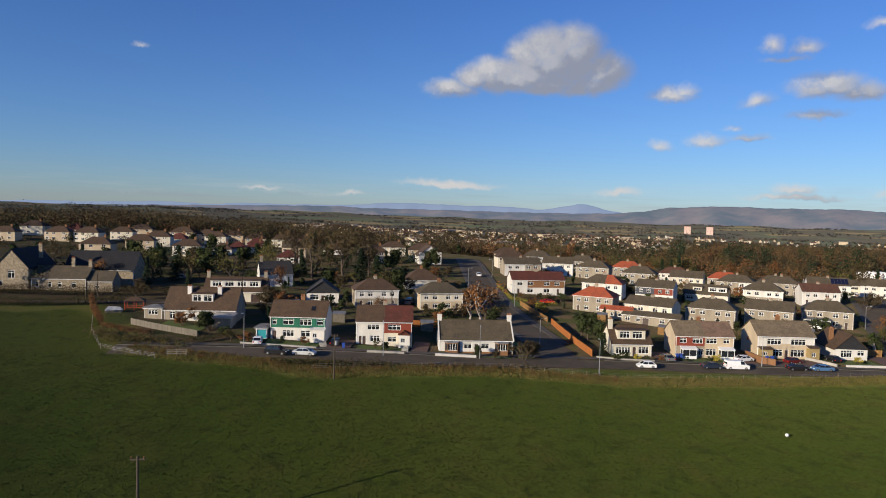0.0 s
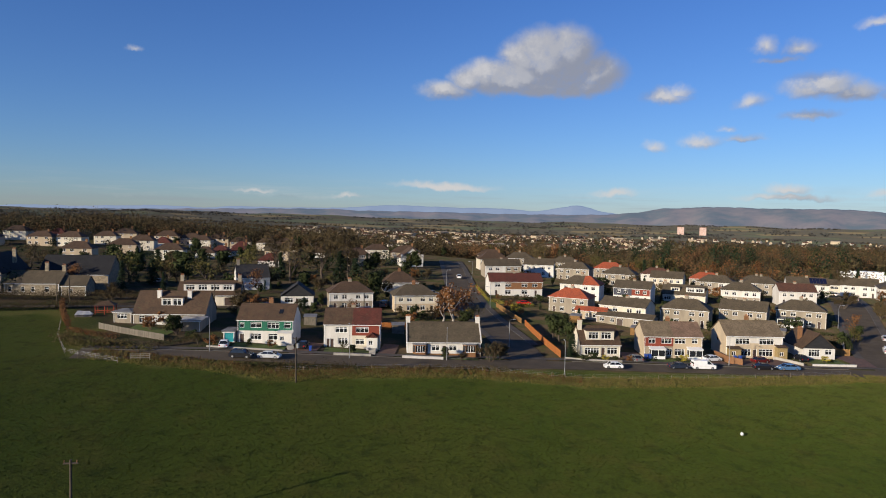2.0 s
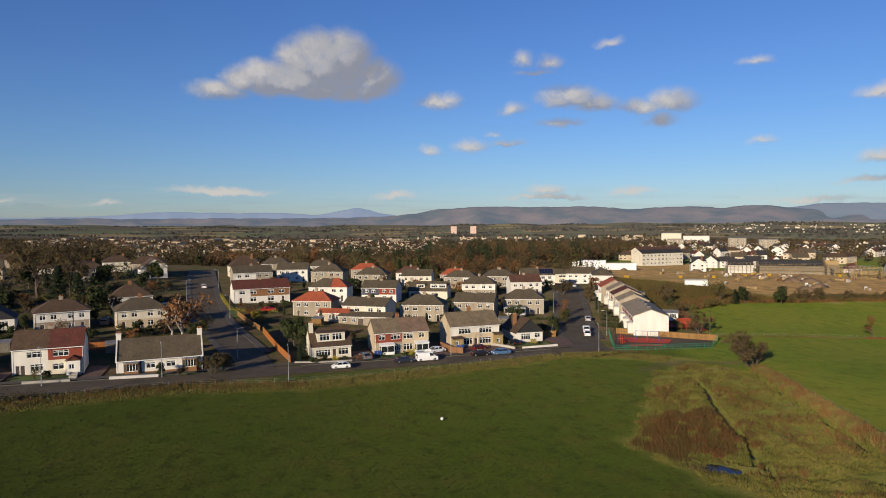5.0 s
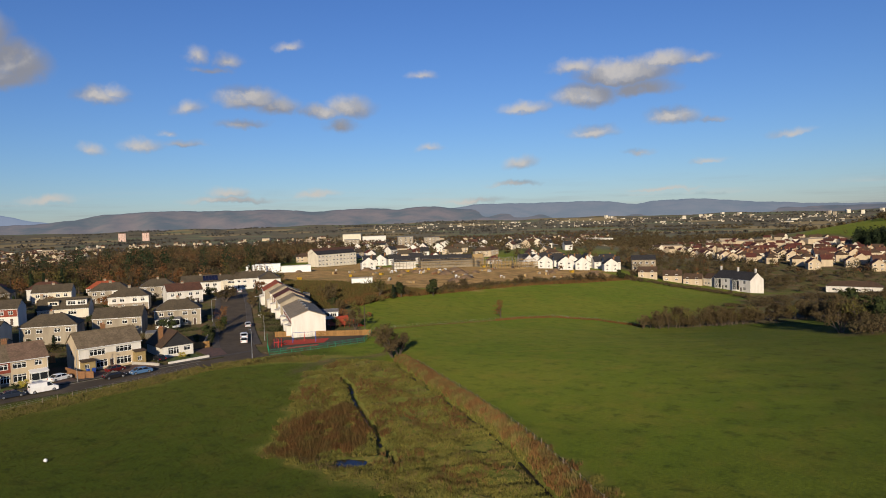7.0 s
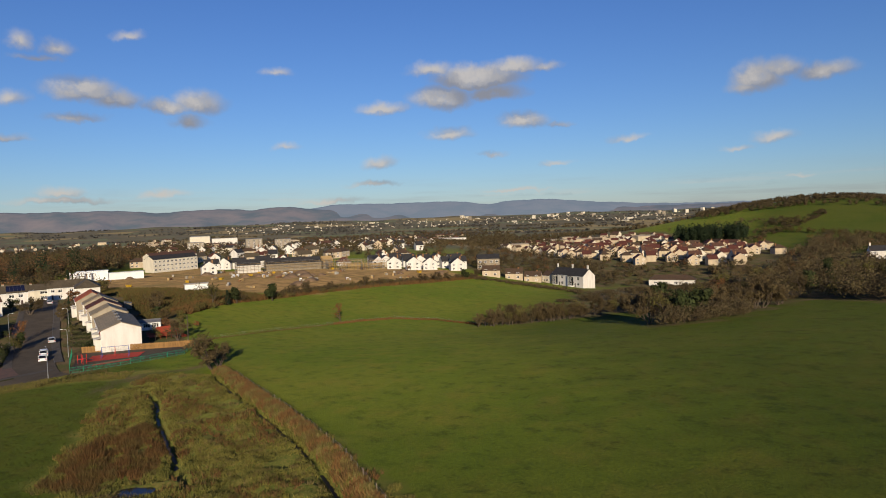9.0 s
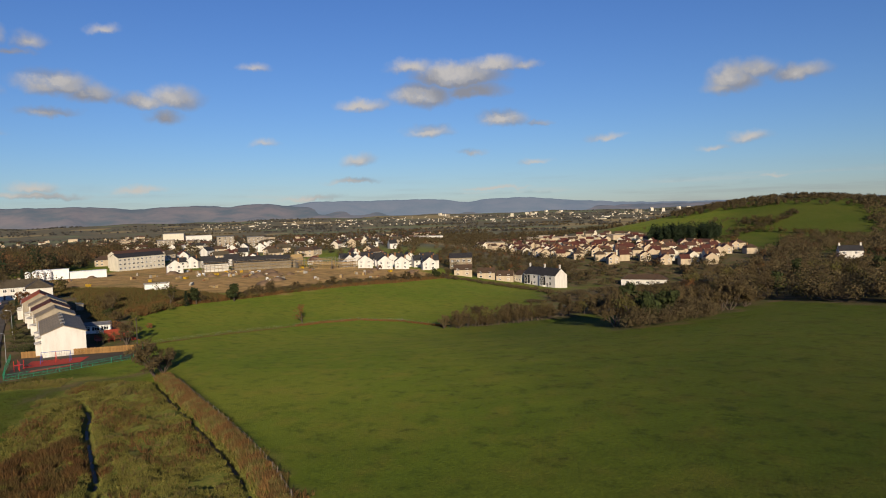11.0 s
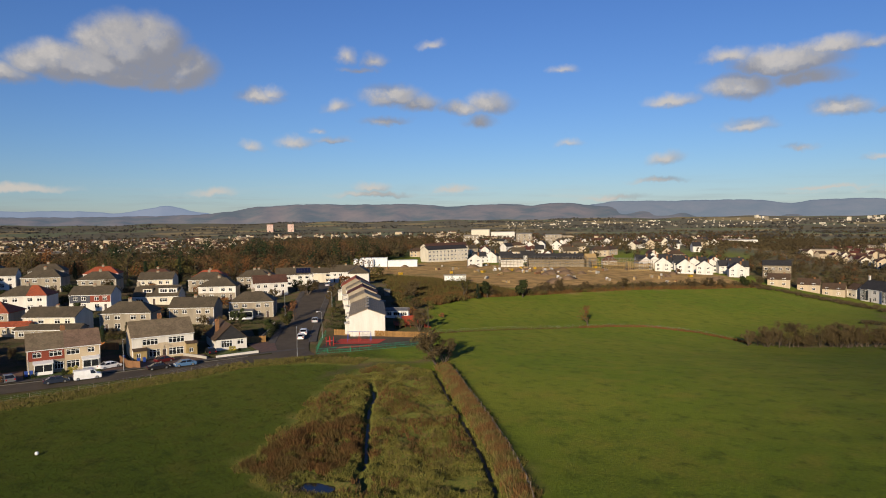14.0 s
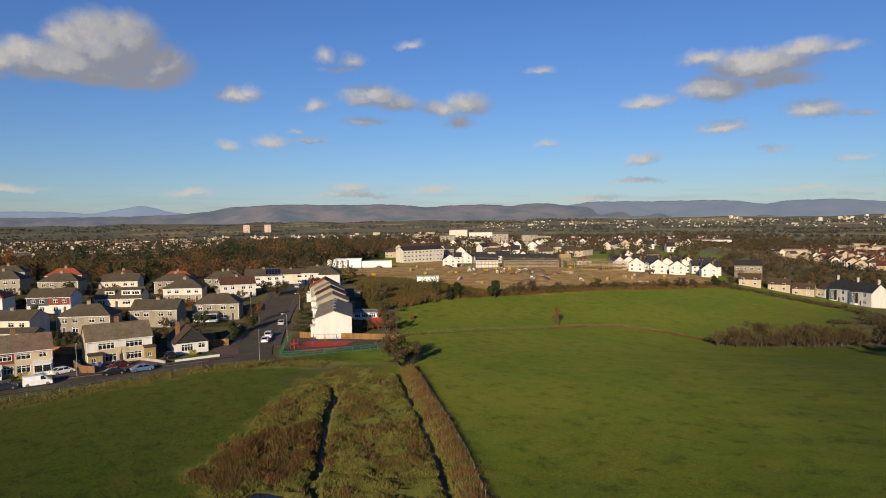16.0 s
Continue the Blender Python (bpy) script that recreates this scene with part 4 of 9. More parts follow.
def porch(h, u0, u1, deep, high, mat, roofmat, glazed=True, flat=True):
    """A porch against the front wall."""
    b = Build()
    ob = None
    if glazed:
        b.box(u0, u1, -deep, -0.01, -0.6, 0.7)
        ob = part("porch", b, mat, h, "small glazed entrance porch")
        for u, v in ((u0, -deep), ((u0 + u1) / 2 - 0.05, -deep), (u1 - 0.1, -deep), (u0, -0.12), (u1 - 0.1, -0.12)):
            b = Build()
            b.box(u, u + 0.1, v, v + 0.1, 0.7, high - 0.2)
            part("post", b, mat, ob)
        b = Build()
        b.hexa([(u0, -deep), (u1, -deep), (u1, -0.01), (u0, -0.01)], high - 0.2, high)
        part("head", b, mat, ob)
        g = Build()
        g.box(u0 + 0.1, u1 - 0.1, -deep + 0.04, -deep + 0.06, 0.7, high - 0.2)
        g.box(u0 + 0.04, u0 + 0.06, -deep + 0.1, -0.12, 0.7, high - 0.2), g.box(u1 - 0.06, u1 - 0.04, -deep + 0.1, -0.12, 0.7, high - 0.2)
        part("pane", g, GLASS, ob)
    else:
        facade(b, (u0, -deep), (u1, -deep), -0.6, high, [(0.5, 1.4, 0.9, 1.9)], Tint())
        facade(b, (u1, -deep), (u1, -0.01), -0.6, high, [], Tint())
        facade(b, (u0, -0.01), (u0, -deep), -0.6, high, [], Tint())
        ob = part("porch", b, mat, h, "small stone-faced entrance porch")
        window(ob, (u0, -deep), (u1, -deep), (0.5, 1.4, 0.9, 1.9), 1)
    r, o = Build(), 0.2
    if flat:
        r.solid([(u0 - o, -deep - o, high), (u1 + o, -deep - o, high), (u1 + o, -0.01, high + 0.35), (u0 - o, -0.01, high + 0.35)],
                [(u0 - o, -deep - o, high + 0.12), (u1 + o, -deep - o, high + 0.12), (u1 + o, -0.01, high + 0.47), (u0 - o, -0.01, high + 0.47)])
    else:
        um, t = (u0 + u1) / 2, 0.12
        for s, e in ((u0 - o, um), (um, u1 + o)):
            za, zb = (high, high + 0.9) if s < um - 0.01 else (high + 0.9, high)
            r.solid([(s, -deep - o, za), (e, -deep - o, zb), (e, -0.01, zb), (s, -0.01, za)], [(s, -deep - o, za + t), (e, -deep - o, zb + t), (e, -0.01, zb + t), (s, -0.01, za + t)])
        r.add([(u0, -deep, high), (u1, -deep, high), (um, -deep, high + 0.85)], [(0, 1, 2)])
    part("roof", r, roofmat, ob)
    return ob


def dormer(h, d, eaves, rise, u0, u1, v, z0, z1, wins, mat, roofmat=None):
    """A flat-roofed dormer with its face v metres behind the front wall."""
    b = Build()
    deep = d / 2 + 1.0
    holes = [(a, c, z0 + 0.45, z1 - 0.28, n) for a, c, n in wins]
    facade(b, (u0, v), (u1, v), z0, z1, holes, Tint())
    facade(b, (u1, v), (u1, deep), z0, z1, [], Tint())
    facade(b, (u0, deep), (u0, v), z0, z1, [], Tint())
    ob = part("dormer", b, mat, h, "boxy flat-roofed dormer")
    for q in holes:
        window(ob, (u0, v), (u1, v), q, q[4])
    r = Build()
    r.box(u0 - 0.25, u1 + 0.25, v - 0.3, deep, z1, z1 + 0.16)
    part("roof", r, roofmat or LEAD, ob)
    return ob


def bay(h, u0, u1, deep, z0, z1, low, mat, roofmat, lowmat):
    """A splayed bay window with a plinth."""
    c = min(0.55, (u1 - u0) * 0.22)
    ring = [(u0, -0.01), (u0 + c, -deep), (u1 - c, -deep), (u1, -0.01)]
    b = Build()
    b.hexa(ring, -0.7, low)
    ob = part("bay_window", b, lowmat, h, "splayed bay window")
    b = Build()
    b.hexa(ring, z1 - 0.2, z1)
    part("head", b, lowmat, ob)
    for k, (x, y) in enumerate(ring):
        b = Build()
        x0 = x if k < 2 else x - 0.1
        b.box(x0, x0 + 0.1, y, y + 0.1, low, z1 - 0.2)
        part("post", b, lowmat, ob)
    f = Build()
    for k in range(1, 4):
        x = u0 + c + (u1 - u0 - 2 * c) * k / 4
        f.box(x - 0.04, x + 0.04, -deep + 0.02, -deep + 0.08, low, z1 - 0.2)
    f.box(u0 + c, u1 - c, -deep + 0.02, -deep + 0.08, low, low + 0.09)
    part("frame", f, PLASTIC, ob)
    g = Build()
    ins = [(u0 + 0.08, -0.02), (u0 + c + 0.05, -deep + 0.08), (u1 - c - 0.05, -deep + 0.08), (u1 - 0.08, -0.02)]
    g.hexa(ins, low, z1 - 0.2)
    part("pane", g, GLASS, ob)
    r = Build()
    big = [(u0 - 0.15, -0.01), (u0 + c - 0.05, -deep - 0.15), (u1 - c + 0.05, -deep - 0.15), (u1 + 0.15, -0.01)]
    r.hexa(big, z1, [z1 + 0.45, z1 + 0.12, z1 + 0.12, z1 + 0.45])
    part("roof", r, roofmat, ob)
    return ob


def steps(A, B, n, label):
    """A short flight of concrete steps from A up to B."""
    b = Build()
    a = math.atan2(B[1] - A[1], B[0] - A[0])
    L = math.hypot(B[0] - A[0], B[1] - A[1])
    for k in range(n):
        b.box(L * k / n, L, -0.7, 0.7, -0.5, 0.17 * (k + 1))
    ob = thing("steps", label, "steps", "", Matrix.Translation((A[0], A[1], land_z(*A))) @ Matrix.Rotation(a, 4, "Z"))
    part("flight", b, CONCRETE, ob)


def yard_slab(name, ring, mat, label, category, lift=0.16, wall=0.0, gap=1.6):
    """A drive, lawn or yard laid on the ground."""
    b = Build()
    xs, ys = [p[0] for p in ring], [p[1] for p in ring]
    (ax, ay), (bx, by), (cx, cy), (dx, dy) = ring
    nu = max(1, int(math.hypot(bx - ax, by - ay) / gap))
    nv = max(1, int(math.hypot(dx - ax, dy - ay) / gap))
    pts = []
    for j in range(nv + 1):
        for i in range(nu + 1):
            u, v = i / nu, j / nv
            x = (ax * (1 - u) + bx * u) * (1 - v) + (dx * (1 - u) + cx * u) * v
            y = (ay * (1 - u) + by * u) * (1 - v) + (dy * (1 - u) + cy * u) * v
            pts.append((x, y, gz(x, y) + lift))
    f = [(j * (nu + 1) + i, j * (nu + 1) + i + 1, (j + 1) * (nu + 1) + i + 1, (j + 1) * (nu + 1) + i) for j in range(nv) for i in range(nu)]
    n = len(pts)
    b.add(pts, f)
    return tagged(part(name, b, mat), label, category, kind="structure")


LAWN = material("garden_lawn", (0.075, 0.115, 0.025), (0.10, 0.12, 0.03), 0.5, 0.95, 0.03, 9, fine=0.5)

# ---- the row along the field, from the lane to the side street
h2, _ = house((-63.6, 154.0), (-47.2, 154.8), 9.5, "grey-rendered dormer bungalow with a sweeping brown tiled roof", 2.7, 4.6, walls=[GREY, WHITE], roofs=[(1, ROOF_BROWN)], side=GREY,
              wins=[(1.4, 2.6, 0.5, 2.2), (5.6, 7.2, 0.9, 2.1), (11.4, 13.4, 0.9, 2.1)], doors=[(3.0, 4.4, 0, 2.2), (8.2, 9.6, 0, 2.2)], bands=((4.8, 8.0, -2, 3, 1),), stacks=[(4.9, 3.4, 7.6, WHITE), (11.9, 3.4, 7.6, WHITE)], back=False)
dormer(h2, 9.5, 2.7, 4.6, 5.9, 10.8, 1.6, 4.0, 6.2, [(0.3, 2.2, 1), (2.7, 4.6, 1)], WHITE, ROOF_BROWN)
annex, _ = house((-68.2, 154.2), (-63.9, 154.0), 5, "small flat-roofed grey annexe beside the dormer bungalow", 2.6, 0.5, "hip", [GREY], roofs=[(1, LEAD)], wins=[(0.9, 3.2, 1.0, 2.1, 2)], back=False)
garage_a, _ = house((-50.6, 148.9), (-46.4, 149.4), 5.5, "low grey flat-roofed garage in front of the dormer bungalow", 2.5, 0.35, "hip", [GREY], roofs=[(1, CONCRETE)], back=False)

h3, w = house((-36.1, 142.6), (-24.1, 142.6), 8.0, "semi-detached pair with green upper cladding and white lower walls", 5.2, 2.8, walls=[WHITE, GREEN, DOORWOOD], side=WHITE, roofs=[(1, ROOF_BROWN)],
              bands=((0, 99, 2.75, 9, 1), (0, 0.35, -2, 9, 2)),
              wins=[(0.5, 1.5, 3.4, 4.5, 0), (2.8, 5.2, 3.4, 4.6, 1), (6.4, 9.0, 3.3, 4.6, 2), (10.0, 11.5, 3.4, 4.6, 0), (2.8, 5.2, 0.8, 2.2, 2), (6.7, 8.7, 0.8, 2.2, 1)],
              doors=[(0.5, 1.5, 0, 2.1), (10.2, 11.1, 0, 2.1)], stacks=[(6.2, 4.6, 8.9, BROWN)])
porch(h3, 9.0, 12.0, 1.4, 2.5, WHITE, WHITE, glazed=False)
sk = Build()
sk.solid([(8.6, 1.4, 6.35), (9.5, 1.4, 6.35), (9.5, 2.4, 7.05), (8.6, 2.4, 7.05)], [(8.6, 1.4, 6.43), (9.5, 1.4, 6.43), (9.5, 2.4, 7.13), (8.6, 2.4, 7.13)])
part("skylight", sk, CARGLASS, h3)
tealg, _ = house((-38.9, 142.0), (-36.5, 142.0), 4.5, "small garage with a teal up-and-over door", 2.3, 0.2, "hip", [WHITE], roofs=[(1, LEAD)], doors=[(0.15, 2.25, 0, 2.1, TEAL)], back=False)

h4, w = house((-17.7, 144.0), (-5.5, 144.6), 8.0, "semi-detached pair, one half white, one half with red upper cladding", 5.3, 2.8, walls=[WHITE, RED, CREAM], side=WHITE, roofs=[(0.5, ROOF_BROWN), (0.5, ROOF_DARKRED)],
              bands=((6.1, 99, -2, 2.75, 2), (6.1, 99, 2.75, 9, 1)),
              wins=[(2.5, 5.1, 3.4, 4.6, 2), (6.9, 9.7, 3.4, 4.6, 2), (3.1, 5.2, 0.8, 2.2, 2), (6.9, 8.8, 0.8, 2.0, 1)], doors=[(0.6, 1.3, 0, 2.1), (1.4, 2.2, 0, 2.1)], stacks=[(6.1, 4.4, 8.8, GREY)])
porch(h4, 9.3, 11.7, 1.3, 2.5, WHITE, ROOF_DARKRED, glazed=False, flat=False)

h5, w = house((0.4, 143.9), (16.7, 144.9), 9.0, "long white bungalow with a grey tiled roof and brick-based bays", 3.0, 3.5, walls=[WHITE, BROWN], side=WHITE, roofs=[(1, ROOF_GREY)],
              wins=[(5.5, 7.2, 1.0, 2.2, 1), (9.3, 11.0, 1.0, 2.2, 1)], doors=[(7.8, 8.7, 0, 2.1)], bands=((0, 99, -2, 0.35, 1),), stacks=[(0.3, 4.5, 7.7, WHITE), (16.0, 4.5, 7.7, WHITE)], back=False)
bay(h5, 1.3, 4.6, 0.9, 0, 2.4, 0.75, WHITE, LEAD, BROWN)
bay(h5, 12.3, 15.6, 0.9, 0, 2.4, 0.75, WHITE, LEAD, BROWN)
for x in (-0.12, w - 0.12):
    for (ya, za), (yb, zb) in (((-0.4, 2.75), (4.5, 6.5)), ((4.5, 6.5), (9.4, 2.75))):
        pb = Build()
        pb.solid([(x, ya, za), (x + 0.25, ya, za), (x + 0.25, yb, zb), (x, yb, zb)], [(x, ya, za + 0.42), (x + 0.25, ya, za + 0.42), (x + 0.25, yb, zb + 0.45), (x, yb, zb + 0.45)])
        part("gable_coping", pb, WHITE, h5)

# ---- the row from the side street to the right-hand street
h6, w = house((40.4, 152.6), (49.8, 153.0), 8.5, "cream dormer villa with a dark brown mansard roof", 2.9, 3.6, walls=[CREAM], side=CREAM, roofs=[(1, ROOF_BROWN)], wins=[(1.0, 4.4, 0.5, 2.1, 4), (6.3, 8.7, 0.6, 2.2, 2)], doors=[(4.9, 5.8, 0, 2.2)], stacks=[(0.5, 3.4, 7.9, CREAM)])
dormer(h6, 8.5, 2.9, 3.6, 1.5, 8.1, 0.9, 3.55, 5.9, [(0.6, 2.9, 2), (3.6, 5.9, 2)], CREAM, ROOF_BROWN)

h7, w = house((55.9, 154.8), (69.6, 154.6), 8.2, "semi-detached pair with red and beige fronts and white porches", 5.2, 2.7, walls=[GREY, RED, BEIGE], side=BEIGE, roofs=[(0.5, ROOF_TAN), (0.5, ROOF_CLAY)],
              bands=((0, 6.85, 2.75, 9, 1), (6.85, 99, -2, 9, 2)), wins=[(1.0, 2.6, 3.4, 4.6, 1), (4.0, 6.4, 3.4, 4.6, 2), (7.2, 9.7, 3.4, 4.6, 2), (11.2, 12.6, 3.5, 4.6, 1), (4.9, 6.6, 0.6, 2.2, 2), (7.2, 9.6, 0.6, 2.2, 2)],
              doors=[(2.2, 3.1, 0, 2.1), (10.6, 11.5, 0, 2.1)], stacks=[(6.9, 4.9, 8.7, BROWN)])
porch(h7, 1.2, 4.5, 1.7, 2.3, PLASTIC, PLASTIC)
porch(h7, 10.1, 13.2, 1.7, 2.3, PLASTIC, PLASTIC)

h8, w = house((76.2, 156.9), (89.7, 156.6), 9.0, "broad white semi-detached pair with a grey-brown tiled roof", 5.4, 2.9, walls=[WHITE, WHITE], side=BEIGE, roofs=[(1, ROOF_TAN)], bands=((2.2, 11.6, 0.0, 3.6, 1),),
              wins=[(2.3, 5.6, 3.3, 4.7, 3), (7.9, 11.4, 3.3, 4.7, 3), (3.6, 6.0, 0.5, 2.2, 2), (7.9, 11.2, 0.5, 2.2, 3)], doors=[(6.5, 7.4, 0, 2.1)], sides=[(3.0, 4.2, 3.2, 4.4)], stacks=[(6.9, 5.2, 9.3, BROWN)])
porch(h8, 0.2, 2.9, 1.8, 2.4, OCHRE, ROOF_BROWN, glazed=False)
porch(h8, 11.6, 13.9, 1.6, 2.9, OCHRE, ROOF_BROWN, glazed=False)

h9, w = house((94.8, 157.0), (102.3, 156.5), 11.0, "white bungalow with a black timbered front gable", 2.7, 3.4, "front", [WHITE, BLACK], bands=((-1, 99, 2.55, 9, 1),), roofs=[(1, ROOF_BROWN)], side=WHITE, wins=[(1.4, 4.0, 0.6, 2.3, 3), (5.2, 6.8, 1.1, 2.3, 1)], stacks=[(1.5, 5.0, 6.6, BROWN)], back=False)

# ---- behind them: grey hipped pairs and their neighbours
ROW = [(3.2, 4.4), (0.7, 2.1)]


def pair(A, B, label, d=8.5, walls=None, roof="hip", roofs=None, eaves=5.1, rise=2.9, bands=(), z=None, stack=GREY, blinds=0.4):
    w = math.hypot(B[0] - A[0], B[1] - A[1])
    wins = [(w * a, w * c, z0, z1, 1) for z0, z1 in ROW for a, c in ((0.1, 0.2), (0.29, 0.4), (0.6, 0.71), (0.8, 0.9))]
    wins = [q for k, q in enumerate(wins) if k not in (4, 7)]
    doors = [(w * 0.1, w * 0.1 + 0.95, 0, 2.1), (w * 0.9 - 0.95, w * 0.9, 0, 2.1)]
    return house(A, B, d, label, eaves, rise, roof, walls or [GREY], bands, None, roofs or [(1, ROOF_GREY)], wins, doors, (), [(w / 2, d * 0.5, eaves + rise + 0.45, stack)], z, "grey pairs behind the front row", blinds)


pair((74.6, 199.4), (86.7, 192.6), "grey roughcast semi-detached pair with a hipped roof")
pair((93.2, 201.0), (104.4, 194.0), "grey roughcast semi-detached pair with a gabled roof", roof="gable", rise=2.4)
e_, _ = pair((111.0, 201.4), (123.0, 195.3), "grey roughcast pair with a hipped roof and a glazed lean-to")
porch(e_, 0.4, 7.4, 2.6, 2.4, PLASTIC, LEAD)
lo, w = pair((56.6, 201.0), (68.1, 192.6), "white gabled semi-detached pair with a long flat-roofed extension", walls=[CREAM], roof="gable", rise=2.0, eaves=5.0)
ex, _ = house((54.5, 196.0), (68.6, 187.0), 4.5, "low cream extension with a shallow brown roof", 2.7, 0.9, "gable", [GREY], roofs=[(1, ROOF_GREY)], wins=[(1.0, 2.4, 0.9, 2.1), (4.2, 5.4, 0.9, 2.1), (11.0, 12.4, 0.9, 2.1), (13.4, 14.8, 0.9, 2.1)], doors=[(6.0, 8.0, 0, 2.1)], back=False)
rf, _ = pair((42.5, 209.0), (53.5, 203.2), "grey roughcast house with a bright red hipped roof", roofs=[(1, ROOF_RED)], rise=2.7)
ex2, _ = house((49.0, 200.4), (57.6, 196.2), 3.5, "low extension with a red lean-to roof", 2.8, 0.8, "gable", [BEIGE], roofs=[(1, ROOF_RED)], wins=[(0.6, 2.0, 0.8, 2.1), (3.2, 4.2, 0.8, 2.1), (5.4, 8.2, 0.8, 2.1, 2)], back=False)
pair((51.2, 237.0), (63.8, 231.0), "white semi-detached pair with a part grey, part red hipped roof", walls=[WHITE], roofs=[(1, ROOF_GREY), (0.42, ROOF_RED)])
w = 13.3
pair((70.2, 236.4), (81.6, 230.2), "gabled pair with slate-blue and brick-red upper fronts", walls=[WHITE, NAVY, RED], roof="gable", rise=2.2, bands=((0, 6.5, 2.4, 9, 1), (6.5, 99, 2.6, 9, 2)))
g_, _ = house((90.0, 243.5), (103.5, 236.5), 9.0, "grey dormer bungalow with a wide brown roof", 2.9, 3.2, "gable", [CREAM], roofs=[(1, ROOF_GREY)], wins=[(1.0, 3.4, 0.9, 2.2, 2), (9.0, 11.6, 0.9, 2.2, 2)], doors=[(6.6, 7.6, 0, 2.1)], stacks=[(0.6, 4.5, 7.2, GREY)], back=False)
dormer(g_, 9.0, 2.9, 3.2, 3.0, 6.2, 1.4, 3.7, 5.4, [(0.4, 2.8, 2)], CREAM, ROOF_GREY)
dormer(g_, 9.0, 2.9, 3.2, 8.4, 14.6, 1.2, 3.6, 5.6, [(0.4, 2.8, 2), (3.4, 5.8, 2)], WHITE, ROOF_GREY)
pair((112.2, 244.0), (124.0, 238.0), "white semi-detached pair with a grey hipped roof", walls=[GREY, WHITE], bands=((0, 99, 2.6, 9, 1),))
pair((130.4, 237.2), (142.6, 234.6), "white semi-detached pair with a red gabled roof", walls=[WHITE], roof="gable", roofs=[(1, ROOF_RUST)], rise=2.4)
# ---- behind the row west of the side street
pair((-23.4, 187.0), (-11.3, 190.0), "white-topped semi-detached pair with a brown hipped roof", walls=[GREY, WHITE], bands=((0, 99, 2.6, 9, 1),), roofs=[(1, ROOF_BROWN)])
pair((-5.2, 190.2), (7.2, 193.0), "cream and beige semi-detached pair with a grey hipped roof", walls=[BEIGE, CREAM], bands=((0, 99, 2.6, 9, 1),), roofs=[(1, ROOF_GREY)], stack=BROWN)
house((-11.0, 225.0), (0.8, 227.5), 10.0, "white house under a broad brown hipped roof", 3.2, 3.6, "hip", [WHITE], roofs=[(1, ROOF_BROWN)], wins=[(1.5, 3.2, 1.0, 2.2), (8.0, 10.0, 1.0, 2.2)], back=False, stacks=[(6, 5, 7.2, BROWN)])
house((-9.0, 296.0), (1.0, 298.0), 11.0, "white house with a steep front gable and dark roof", 4.0, 4.2, "front", [WHITE], roofs=[(1, ROOF_BROWN)], wins=[(3.6, 6.4, 4.2, 5.4, 1), (1.2, 3.4, 0.9, 2.2, 1), (6.6, 8.8, 0.9, 2.2, 1)], back=False)
house((-37.6, 189.5), (-28.6, 191.0), 9.0, "white bungalow with a dark gabled front", 2.8, 3.3, "front", [WHITE, BLACK], bands=((-1, 99, 2.65, 9, 1),), roofs=[(1, ROOF_SLATE)], wins=[(1.0, 3.4, 0.8, 2.2, 2), (5.6, 7.8, 0.8, 2.2, 2)], doors=[(4.1, 5.0, 0, 2.1)], back=False)
house((-57.0, 213.0), (-47.6, 217.0), 9.0, "white house with a steep slate roof", 4.0, 3.8, "gable", [WHITE], roofs=[(1, ROOF_SLATE)], wins=[(5.6, 8.0, 0.9, 2.2, 2)], stacks=[(0.8, 4.5, 9.4, GREY)], back=False)
db, _ = house((-64.0, 181.0), (-47.6, 183.2), 9.5, "long dormer bungalow with a brown roof and white dormer band", 2.9, 3.4, "gable", [GREY, CREAM], bands=((7.0, 13.0, -2, 3, 1),), roofs=[(1, ROOF_BROWN)], wins=[(8.0, 10.2, 0.9, 2.1, 2)], doors=[(12.6, 15.2, 0, 2.2)], stacks=[(0.5, 4.7, 7.8, GREY), (16.0, 4.7, 7.8, GREY)], back=False)
dormer(db, 9.5, 2.9, 3.4, 1.6, 15.0, 1.3, 3.7, 5.8, [(0.6, 2.9, 2), (3.9, 6.2, 2), (7.2, 9.5, 2), (10.5, 12.8, 2)], WHITE, ROOF_BROWN)

# ---- up the side street
pair((25.4, 229.5), (44.0, 231.4), "long pair with brick-brown upper front and a dark red roof", 8.5, [WHITE, BROWN], "gable", [(1, ROOF_DARKRED)], 5.1, 2.5, ((5.5, 99, 2.4, 9, 1),))
pair((26.6, 268.5), (41.5, 270.5), "white and grey pair with a grey gabled roof", 8.5, [GREY, WHITE], "gable", None, 5.1, 2.4, ((0, 8.5, -2, 9, 1),))
pair((44.5, 286.0), (57.0, 283.0), "white gabled pair further up the estate", 8.5, [WHITE], "gable", None, 5.1, 2.4)
pair((58.5, 284.0), (71.0, 278.0), "grey roughcast pair with a hipped roof further up the estate")
pair((76.5, 279.0), (89.0, 273.0), "grey roughcast pair with a hipped roof on the upper street")
pair((98.0, 282.0), (110.0, 276.0), "cream gabled pair on the upper street", 8.5, [CREAM], "gable", None, 5.1, 2.5)
pair((116.5, 278.0), (129.5, 271.0), "dark roughcast pair with one white half and a hipped roof", 8.5, [GREY, WHITE], bands=((8.5, 99, -2, 9, 1),))
pair((137.0, 280.0), (149.5, 274.0), "grey pair with a broad hipped roof on the upper street")
so, _ = pair((151.5, 272.0), (166.0, 266.5), "white gabled pair with solar panels on its roof", 8.5, [WHITE], "gable", None, 5.1, 2.6)
